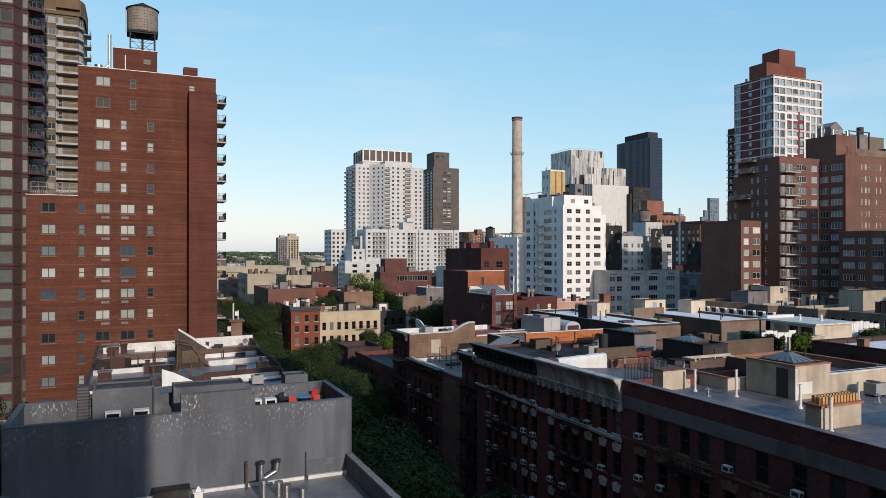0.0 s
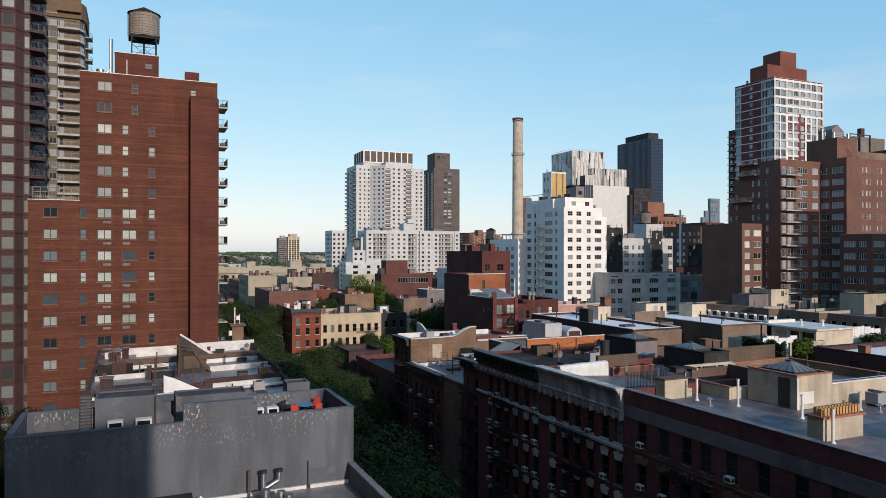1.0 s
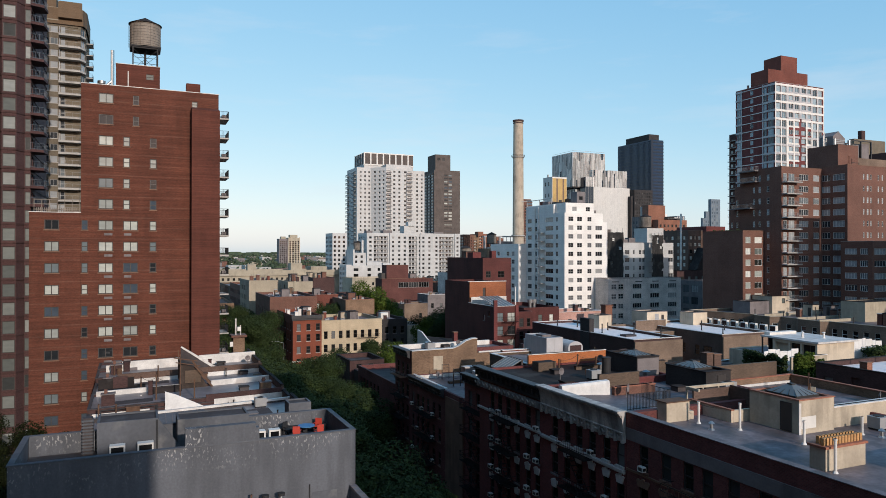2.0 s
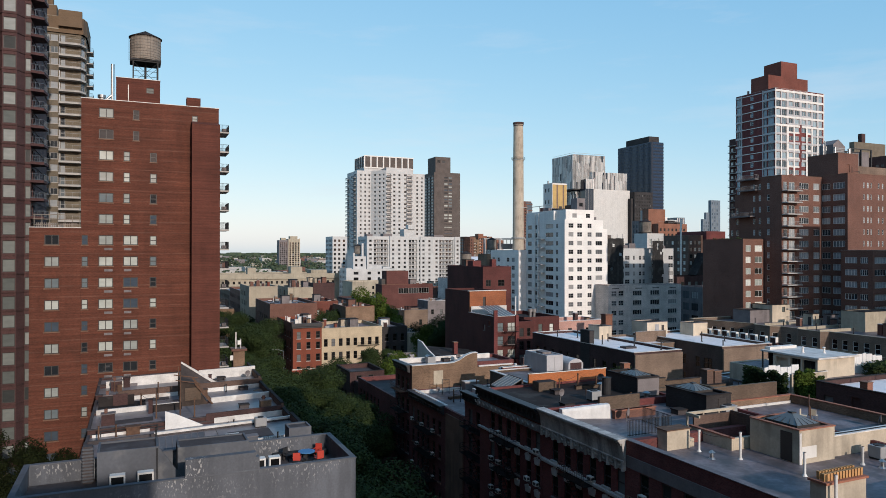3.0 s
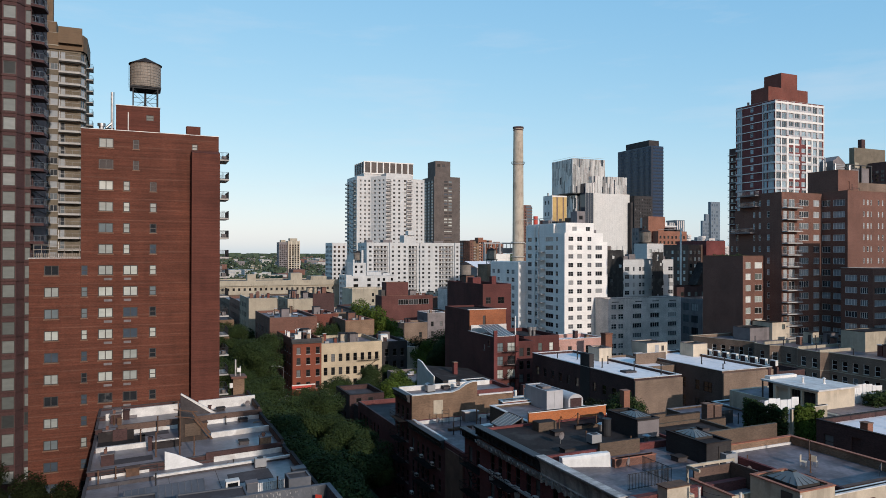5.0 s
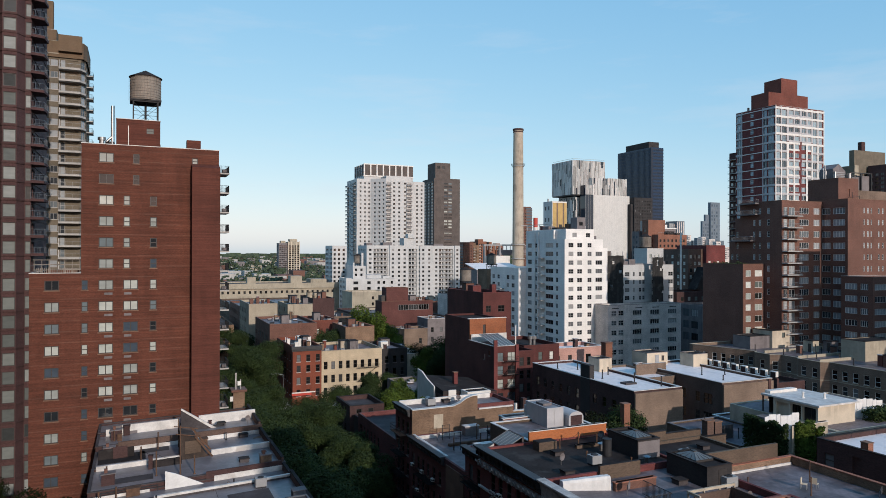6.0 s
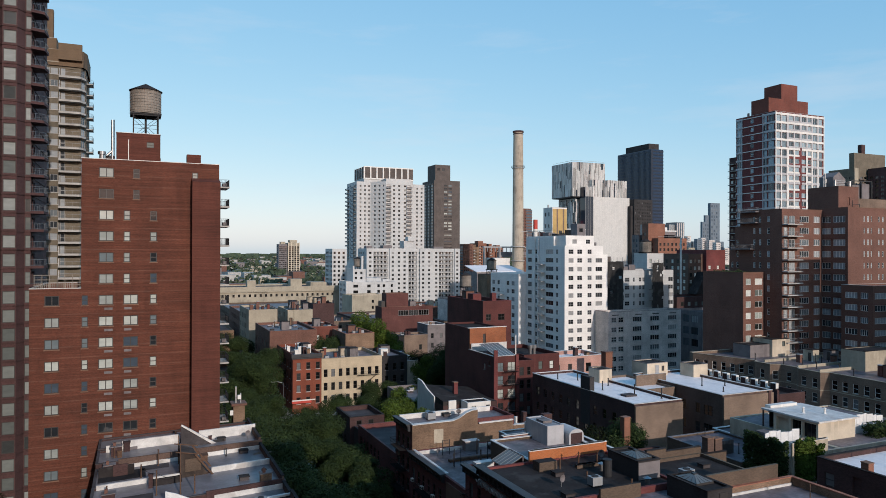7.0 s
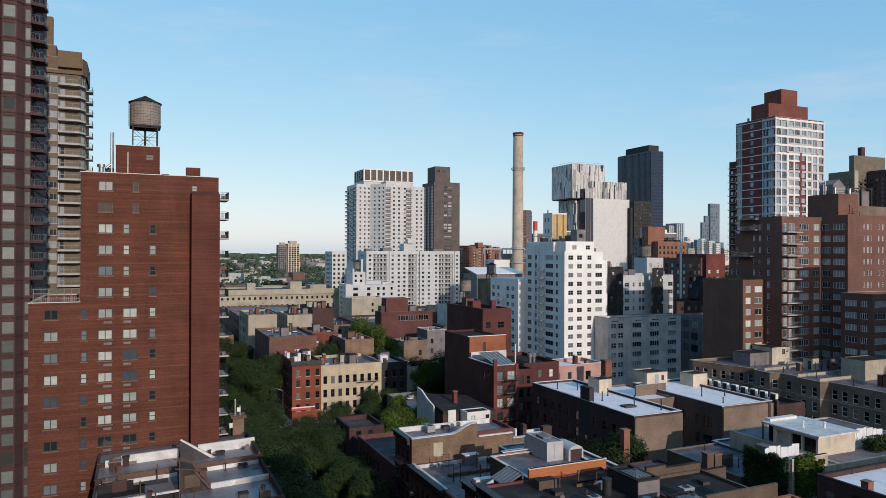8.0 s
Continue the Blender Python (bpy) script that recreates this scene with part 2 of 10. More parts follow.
# roofs
SILVER = plain("silver_roof_coating", (0.162, 0.138, 0.148), 0.5, 0.5, 0.6, 3, streak=0, bump=0.35, stain=(0.06, 0.058, 0.06), spec=0.3)
ALUM = plain("aluminium_roof_paint", (0.195, 0.182, 0.192), 0.42, 0.3, 0.6, 3, streak=0, bump=0.35, stain=(0.14, 0.135, 0.14), spec=0.5)
PALE = plain("white_roof_membrane", (0.85, 0.785, 0.765), 0.55, 0.12, 0.5, 3, streak=0, stain=(0.62, 0.57, 0.55))
LILAC = plain("weathered_roof_coating", (0.118, 0.098, 0.112), 0.6, 0.4, 0.6, 3, streak=0, bump=0.35, stain=(0.055, 0.048, 0.052), spec=0.25)
TAR = plain("tar_roof", (0.033, 0.028, 0.0275), 0.92, 0.35, 0.4, 4, streak=0, stain=(0.06, 0.056, 0.054), spec=0.15)
GREYR = plain("grey_roof_felt", (0.074, 0.064, 0.065), 0.88, 0.3, 0.45, 4, streak=0, stain=(0.105, 0.1, 0.104), spec=0.2)
# metals, wood
STEEL = plain("galvanised_steel", (0.36, 0.36, 0.36), 0.42, 0.2, 2, 12, metal=0.9, streak=0)
RUST = plain("rusty_iron", (0.12, 0.065, 0.04), 0.85, 0.35, 2, 14, streak=0)
DARKRUST = plain("dark_rusted_sheet", (0.06, 0.042, 0.033), 0.85, 0.4, 1.5, 12, streak=0.4)
IRON = plain("black_iron", (0.025, 0.025, 0.027), 0.75, 0.3, 2, 14, streak=0)
PVC = plain("white_pipe", (0.7, 0.69, 0.66), 0.5, 0.15, 1, 8, streak=0.2)
WOODT = plain("weathered_cedar", (0.25, 0.215, 0.18), 0.85, 0.25, 0.6, 7, streak=0.45)
TERRA = plain("terracotta", (0.5, 0.27, 0.11), 0.8, 0.25, 2, 10, streak=0)
COPE = plain("terracotta_coping", (0.33, 0.13, 0.08), 0.8, 0.25, 2, 10, streak=0)
FRAME_D = plain("dark_window_frame", (0.04, 0.035, 0.033), 0.5, 0.1, 2, 10, streak=0)
FRAME_W = plain("white_window_frame", (0.68, 0.68, 0.66), 0.5, 0.1, 2, 10, streak=0)
FRAME_G = plain("grey_window_frame", (0.3, 0.3, 0.3), 0.5, 0.1, 2, 10, streak=0)
FEIRON = plain("fire_escape_iron", (0.016, 0.014, 0.015), 0.8, 0.3, 2, 14, streak=0, spec=0.15)
REDP = plain("red_plastic", (0.5, 0.06, 0.04), 0.5, 0.1, 2, 10, streak=0)
BLUEP = plain("blue_plastic", (0.06, 0.2, 0.4), 0.5, 0.1, 2, 10, streak=0)
MUSTARD = plain("mustard_cladding", (0.5, 0.33, 0.12), 0.6, 0.15, 0.5, 5, streak=0.2)
# this blue-grey holds the haze over the horizon towers
BLUEHAZE = plain("hazed_blue_grey_cladding", (0.13, 0.165, 0.2), 0.6, 0.15, 0.1, 1, streak=0.1)
NETTING = plain("black_debris_netting", (0.03, 0.028, 0.027), 0.9, 0.4, 0.7, 5, streak=0.4, stain=(0.075, 0.07, 0.065))
CLADG = plain("pale_grey_cladding", (0.44, 0.43, 0.435), 0.5, 0.1, 0.5, 5, streak=0.15)
NAVYM = plain("navy_metal", (0.011, 0.019, 0.036), 0.4, 0.15, 0.5, 4, streak=0)
NAVYR = plain("blue_grey_rail_paint", (0.1, 0.125, 0.15), 0.45, 0.15, 1, 6, streak=0)
TARP = plain("white_tarp", (0.72, 0.71, 0.69), 0.6, 0.12, 1, 5, streak=0.1, bump=0.6)
# glass
G_DARK = glazed("glass_dark", [(0.0, 0.008), (0.5, 0.018), (0.8, 0.045), (0.93, 0.16)])
G_MIX = glazed("glass_shaded", [(0.0, (0.02, 0.022, 0.02)), (0.28, (0.12, 0.14, 0.13)), (0.45, (0.33, 0.36, 0.33)), (0.62, (0.62, 0.63, 0.58))])
G_BLIND = glazed("glass_with_blinds", [(0.0, (0.022, 0.025, 0.028)), (0.26, (0.06, 0.078, 0.1)), (0.46, (0.15, 0.18, 0.19)), (0.62, (0.3, 0.32, 0.3)), (0.8, (0.44, 0.46, 0.42))])
G_DUSK = glazed("glass_dusky", [(0.0, (0.02, 0.021, 0.023)), (0.4, (0.05, 0.053, 0.056)), (0.65, (0.13, 0.135, 0.14)), (0.88, (0.32, 0.32, 0.31))], 0.08)
G_PALE = glazed("glass_pale_curtains", [(0.0, (0.14, 0.15, 0.16)), (0.4, (0.26, 0.27, 0.28)), (0.75, (0.4, 0.4, 0.4))], 0.15)
G_BLUE = glazed("glass_blue", [(0.0, (0.05, 0.075, 0.1)), (0.4, (0.08, 0.11, 0.14)), (0.75, (0.18, 0.21, 0.23))], 0.05)
G_TOWER = glazed("glass_tower", [(0.0, (0.012, 0.02, 0.035)), (0.6, (0.025, 0.035, 0.05)), (0.9, (0.05, 0.06, 0.07))], 0.08)
G_NAVY = glazed("glass_navy", [(0.0, (0.012, 0.03, 0.07)), (0.5, (0.02, 0.042, 0.09)), (0.9, (0.05, 0.08, 0.13))], 0.1)
G_NAVY.node_tree.nodes["Principled BSDF"].inputs["Specular IOR Level"].default_value = 0.4
G_RT = glazed("glass_grey_blinds", [(0.0, (0.04, 0.045, 0.05)), (0.3, (0.14, 0.16, 0.17)), (0.55, (0.32, 0.34, 0.35))], 0.06)
G_CYAN = glazed("glass_cyan", [(0.0, (0.05, 0.065, 0.075)), (0.25, (0.15, 0.2, 0.23)), (0.5, (0.28, 0.36, 0.4))], 0.06)
G_BAY = glazed("glass_pale_green", [(0.0, (0.05, 0.055, 0.055)), (0.2, (0.12, 0.135, 0.13)), (0.45, (0.19, 0.21, 0.2)), (0.8, (0.27, 0.29, 0.28))], 0.08)
G_SKY = glazed("skylight_glass", [(0.0, (0.12, 0.13, 0.13))], 0.3)
# ground, plants
ASPH = plain("asphalt", (0.05, 0.05, 0.052), 0.85, 0.25, 0.3, 5, streak=0)
PAVE = plain("pavement_concrete", (0.3, 0.29, 0.27), 0.85, 0.2, 0.5, 5, streak=0)
GROUND = plain("city_ground", (0.11, 0.105, 0.095), 0.9, 0.4, 0.02, 0.4, streak=0, bump=0.0)
LEAF = leafy("tree_leaf", (0.034, 0.053, 0.018))
LEAF2 = leafy("yellow_green_leaf", (0.07, 0.105, 0.018))
# darkened copy of tree_leaf: the shade of the yards is in its colour
LEAF3 = leafy("shaded_yard_leaf", (0.014, 0.02, 0.006))
# paler than tree_leaf: distance haze is put into the colour
FARLEAF = leafy("hazed_distant_leaf", (0.065, 0.085, 0.05))
BARK = plain("bark", (0.09, 0.07, 0.05), 0.9, 0.3, 3, 15, streak=0)


# ---- builders ----
def box(bm, x0, y0, z0, x1, y1, z1):
    v = [bm.verts.new(c) for c in ((x0, y0, z0), (x1, y0, z0), (x1, y1, z0), (x0, y1, z0), (x0, y0, z1), (x1, y0, z1), (x1, y1, z1), (x0, y1, z1))]
    for q in ((3, 2, 1, 0), (4, 5, 6, 7), (0, 1, 5, 4), (1, 2, 6, 5), (2, 3, 7, 6), (3, 0, 4, 7)):
        bm.faces.new([v[k] for k in q])


def prism(bm, pts, z0, z1):
    a = [bm.verts.new((x, y, z0)) for x, y in pts]
    b = [bm.verts.new((x, y, z1)) for x, y in pts]
    k = len(pts)
    for i in range(k):
        bm.faces.new((a[i], a[(i + 1) % k], b[(i + 1) % k], b[i]))
    bm.faces.new(b)
    bm.faces.new(a[::-1])


def tube(bm, p, q, r0, r1=None, n=8, caps=True):
    """A round bar from p to q."""
    r1 = r0 if r1 is None else r1
    p, q = Vector(p), Vector(q)
    d = (q - p).normalized()
    u = d.orthogonal().normalized()
    w = d.cross(u)
    ra = [bm.verts.new(p + (u * math.cos(t) + w * math.sin(t)) * r0) for t in (2 * math.pi * k / n for k in range(n))]
    rb = [bm.verts.new(q + (u * math.cos(t) + w * math.sin(t)) * r1) for t in (2 * math.pi * k / n for k in range(n))]
    for k in range(n):
        bm.faces.new((ra[k], ra[(k + 1) % n], rb[(k + 1) % n], rb[k]))
    if caps:
        bm.faces.new(ra[::-1])
        bm.faces.new(rb)


def bar(bm, p, q, w):
    tube(bm, p, q, w * 0.6, n=4)


def mesh_of(name, bm, material):
    me = bpy.data.meshes.new(name)
    bmesh.ops.recalc_face_normals(bm, faces=bm.faces)
    bm.to_mesh(me)
    bm.free()
    me.materials.append(material)
    return me


def part(name, bm, material, parent, label=""):
    ob = new(name, mesh_of(name, bm, material))
    ob.parent = parent
    return tagged(ob, label)


def thing(name, label, category, group="", kind="", at=(0, 0, 0)):
    ob = new(name)
    ob.location = at
    return tagged(ob, label, category, group, kind)


def solo(name, bm, material, label, category, group="", kind=""):
    return tagged(new(name, mesh_of(name, bm, material)), label, category, group, kind)


def boxes(name, material, parent, *bs, label=""):
    bm = bmesh.new()
    for b in bs:
        box(bm, *b)
    return part(name, bm, material, parent, label)


WIN = {}


def window_grid(w, h, style, t, d):
    """Cells of a window front: lists of cuts across and up, and which cells are glass."""
    a, b = w / 2, h / 2
    xs, zs = [-a, -a + t, a - t, a], [-b, -b + t, b - t, b]
    k = {"slide": 2, "hung2": 2, "tri": 3, "quad": 4}.get(style, 1)
    for i in range(1, k):
        x = -a + w * i / k
        xs += [x - t * 0.5, x + t * 0.5]
    if style in ("hung", "hung2"):
        zs += [-t * 0.5, t * 0.5]
    return sorted(xs), sorted(zs)


def window_mesh(w, h, style, fm, gm, whole):
    """A window in one piece, facing -Y: the bars stand proud of the glass. whole: with its glass; else the frame alone."""
    t, d = (0.07 if whole else 0.1, 0.08) if style != "one" else (0.11, 0.1)
    t = min(t, 0.12 * w)
    xs, zs = window_grid(w, h, style, t, d)
    bm = bmesh.new()
    cells = [(i, j) for i in range(len(xs) - 1) for j in range(len(zs) - 1)]
    for i, j in cells:
        glass = i % 2 and j % 2
        y = -d if not glass else -d * 0.35
        q = [(xs[i], zs[j]), (xs[i + 1], zs[j]), (xs[i + 1], zs[j + 1]), (xs[i], zs[j + 1])]
        if not glass or whole:
            f = bm.faces.new([bm.verts.new((x, y, z)) for x, z in q])
            f.material_index = 1 if glass else 0
        if glass:
            for m in range(4):
                e, g = q[m], q[(m + 1) % 4]
                bm.faces.new([bm.verts.new(c) for c in ((e[0], -d, e[1]), (g[0], -d, g[1]), (g[0], -d * 0.35, g[1]), (e[0], -d * 0.35, e[1]))])
    bmesh.ops.remove_doubles(bm, verts=bm.verts, dist=0.002)
    me = mesh_of("window", bm, fm)
    if whole:
        me.materials.append(gm)
    return me


def put_window(parent, m, w, h, style, fm, gm, near):
    key = (round(w, 2), round(h, 2), style, fm.name, gm.name, near)
    if key not in WIN:
        f = window_mesh(w, h, style, fm, gm, not near)
        g = None
        if near:
            bm = bmesh.new()
            box(bm, -w / 2 + 0.03, -0.028, -h / 2 + 0.03, w / 2 - 0.03, -0.012, h / 2 - 0.03)
            g = mesh_of("pane", bm, gm)
        WIN[key] = f, g
    f, g = WIN[key]
    o = new("window", f)
    o.parent, o.matrix_basis = parent, m
    if g:
        q = new("pane", g)
        q.parent = o
    return o


def wall_face(bm, p, q, z0, z1, holes, depth):
    """A wall from p to q with openings (u0, u1, z0, z1) set back by depth; outward is to the right of p -> q."""
    p, q = Vector((*p, 0)), Vector((*q, 0))
    length = (q - p).length
    u = (q - p) / length
    n = Vector((u.y, -u.x, 0))
    holes = [h for h in holes if h[0] > 0.01 and h[1] < length - 0.01 and h[2] > z0 + 0.01 and h[3] < z1 - 0.01]
    us = sorted({0.0, length, *(round(h[k], 3) for h in holes for k in (0, 1))})
    zs = sorted({z0, z1, *(round(h[k], 3) for h in holes for k in (2, 3))})
    full = set()
    for h in holes:
        a, b, c, d = us.index(round(h[0], 3)), us.index(round(h[1], 3)), zs.index(round(h[2], 3)), zs.index(round(h[3], 3))
        full |= {(i, j) for i in range(a, b) for j in range(c, d)}

    def pt(a, z, back=0.0):
        return bm.verts.new(p + u * a - n * back + Vector((0, 0, z)))

    # merge runs of whole cells in each row
    for j in range(len(zs) - 1):
        i = 0
        while i < len(us) - 1:
            if (i, j) in full:
                i += 1
                continue
            k = i
            while k < len(us) - 1 and (k, j) not in full:
                k += 1
            bm.faces.new((pt(us[i], zs[j]), pt(us[k], zs[j]), pt(us[k], zs[j + 1]), pt(us[i], zs[j + 1])))
            i = k
    for h in holes:
        a, b, c, d = h[:4]
        for e in (((a, c), (b, c)), ((b, c), (b, d)), ((b, d), (a, d)), ((a, d), (a, c))):
            bm.faces.new((pt(*e[0]), pt(*e[1]), pt(*e[1], depth), pt(*e[0], depth)))
        bm.faces.new((pt(a, c, depth), pt(b, c, depth), pt(b, d, depth), pt(a, d, depth)))
    return u, n


def building(name, label, poly, z1, wall, roof, holes=None, z0=0.0, par=0.8, thick=0.3, cope=None, depth=0.16, fm=None, gm=None, parent=None, category="building", group="", sill=None, near=False, joined=False):
    """A block on a polygon (counter-clockwise): outer walls with openings, parapet, coping and roof.
    holes: {edge: [(u0, u1, z0, z1, style), ...]}"""
    fm, gm, holes = fm or FRAME_D, gm or G_MIX, holes or {}
    b = parent or thing(name, label, category, group)
    bm = bmesh.new()
    k = len(poly)
    spots = []
    for i in range(k):
        p, q = poly[i], poly[(i + 1) % k]
        hs = holes.get(i, ())
        u, n = wall_face(bm, p, q, z0, z1, hs, depth)
        ln = (Vector(q) - Vector(p)).length
        for h in hs:
            if h[0] > 0.01 and h[1] < ln - 0.01 and h[2] > z0 + 0.01 and h[3] < z1 - 0.01:
                c = Vector((*p, 0)) + u * (h[0] + h[1]) / 2 - n * (depth - 0.004) + Vector((0, 0, (h[2] + h[3]) / 2))
                spots.append((Matrix.Translation(c) @ Matrix.Rotation(math.atan2(u.y, u.x), 4, "Z"), h, u, n))
    inner = inset(poly, thick)
    if par > 0:
        top = [(*c, z1) for c in poly]
        itop = [(*c, z1) for c in inner]
        for i in range(k):
            j = (i + 1) % k
            bm.faces.new([bm.verts.new(c) for c in (top[i], top[j], itop[j], itop[i])])
            bm.faces.new([bm.verts.new(c) for c in (itop[i], itop[j], (*inner[j], z1 - par), (*inner[i], z1 - par))])
    part("wall", bm, wall, b)
    bm = bmesh.new()
    bm.faces.new([bm.verts.new((*c, z1 - par)) for c in (inner if par > 0 else poly)])
    part("roof", bm, roof, b)
    if cope:
        bm = bmesh.new()
        o, i2 = inset(poly, -0.05), inset(poly, thick + 0.05)
        for i in range(k):
            j = (i + 1) % k
            lo = [(*c, z1 + 0.004) for c in (o[i], o[j], i2[j], i2[i])]
            hi = [(x, y, z + 0.08) for x, y, z in lo]
            a, c2 = [bm.verts.new(v) for v in lo], [bm.verts.new(v) for v in hi]
            bm.faces.new(c2)
            bm.faces.new((a[0], a[1], c2[1], c2[0]))
            bm.faces.new((a[2], a[3], c2[3], c2[2]))
        part("coping", bm, cope, b)
    if joined:
        # a far facade: hundreds of windows in one mesh
        bm = bmesh.new()
        for m, h, u, n in spots:
            if h[4] == "pit":
                continue
            a, c = (h[1] - h[0]) / 2, (h[3] - h[2]) / 2
            f = bm.faces.new([bm.verts.new(m @ Vector(q)) for q in ((-a, -0.05, -c), (a, -0.05, -c), (a, -0.05, c), (-a, -0.05, c))])
            for x0, x1 in ((-a, -a + 0.1), (-0.05, 0.05), (a - 0.1, a)):
                bm.faces.new([bm.verts.new(m @ Vector(q)) for q in ((x0, -0.12, -c), (x1, -0.12, -c), (x1, -0.12, c), (x0, -0.12, c))]).material_index = 1
        me = bpy.data.meshes.new("window")
        bm.to_mesh(me)
        bm.free()
        me.materials.append(gm)
        me.materials.append(fm)
        o = new("window", me)
        o.parent = b
        tagged(o, kind="stuff")
        return b
    for m, h, u, n in spots:
        w, ht, style = h[1] - h[0], h[3] - h[2], h[4]
        if style == "pit":
            continue
        o = put_window(b, m, w, ht, style, fm, gm, near)
        if sill:
            key = ("sill", round(w, 2), sill.name)
            if key not in WIN:
                s = bmesh.new()
                box(s, -w / 2 - 0.1, -depth - 0.08, -0.14, w / 2 + 0.1, -depth - 0.005, 0.0)
                WIN[key] = mesh_of("sill", s, sill)
            so = new("sill", WIN[key])
            so.parent = o
            so.location = (0, 0, -ht / 2)
    return b


def inset(poly, d):
    """The polygon moved inwards by d."""
    k, out = len(poly), []
    for i in range(k):
        a, b, c = Vector(poly[i - 1]), Vector(poly[i]), Vector(poly[(i + 1) % k])
        e, f = (b - a).normalized(), (c - b).normalized()
        n1, n2 = Vector((-e.y, e.x)), Vector((-f.y, f.x))
        s = (n1 + n2)
        s = s / max(0.2, 1 + n1.dot(n2))
        out.append(tuple(b + s * d))
    return out


def rect(x0, y0, x1, y1):
    """Edges 0: south, 1: east, 2: north, 3: west."""
    return [(x0, y0), (x1, y0), (x1, y1), (x0, y1)]


def rows(spans, z_tops, h, style):
    """Openings for each span (u0, u1) at each height of head."""
    return [(a, b, z - h, z, style) for z in z_tops for a, b in spans]


def spaced(first, step, width, count):
    return [(first + step * k, first + step * k + width) for k in range(count)]


def heads(first, step, count):
    return [first + step * k for k in range(count)]
# ---- ground and streets ----
bm = bmesh.new()
bm.faces.new([bm.verts.new(c) for c in ((-2500, -1500, 0), (4700, -1500, 0), (4700, 4700, 0), (-2500, 4700, 0))])
tagged(new("ground", mesh_of("ground", bm, GROUND)), "grey-brown city ground between the blocks", "ground", kind="structure")
road = thing("road", "dark asphalt street between two rows of houses", "road", kind="structure")
boxes("carriageway", ASPH, road, (18.6, -140, 0.02, 29.6, 128, 0.05), (18.6, 150, 0.02, 32.4, 640, 0.05))
boxes("cross_street", ASPH, road, (-300, 152, 0.055, 300, 172, 0.075))
pavement = thing("pavement", "pale concrete pavement with a raised kerb", "pavement", kind="structure")
boxes("kerb", PAVE, pavement, (14.6, -140, 0, 18.6, 150, 0.16), (29.6, -140, 0, 33.2, 150, 0.16), (33, 173, 0, 36.7, 640, 0.16), (33, 173.2, 0.004, 110, 178.3, 0.164))


def railing_mesh(pts, h, gap, material, name="railing", w=0.045):
    """Railing along a polyline in plan: top rail, foot rail and bars."""
    bm = bmesh.new()
    for a, b in zip(pts, pts[1:]):
        a, b = Vector((*a, 0)), Vector((*b, 0))
        for z in (0.08, h):
            bar(bm, a + Vector((0, 0, z)), b + Vector((0, 0, z)), w)
        k = max(1, round((b - a).length / gap))
        for i in range(k + 1):
            p = a.lerp(b, i / k)
            bar(bm, p, p + Vector((0, 0, h)), w * 0.7)
    return mesh_of(name, bm, material)


def balconies(parent, pts, rail, zs, slab_mat, rail_mat, thick=0.2, gap=0.25, h=1.0):
    """Balconies one above the other: slab (polygon pts) with a railing (polyline rail)."""
    bm = bmesh.new()
    prism(bm, pts, -thick, 0)
    slab = mesh_of("balcony", bm, slab_mat)
    rl = railing_mesh(rail, h, gap, rail_mat)
    for z in zs:
        o = new("balcony", slab)
        o.parent, o.location = parent, (0, 0, z)
        r = new("railing", rl)
        r.parent = o


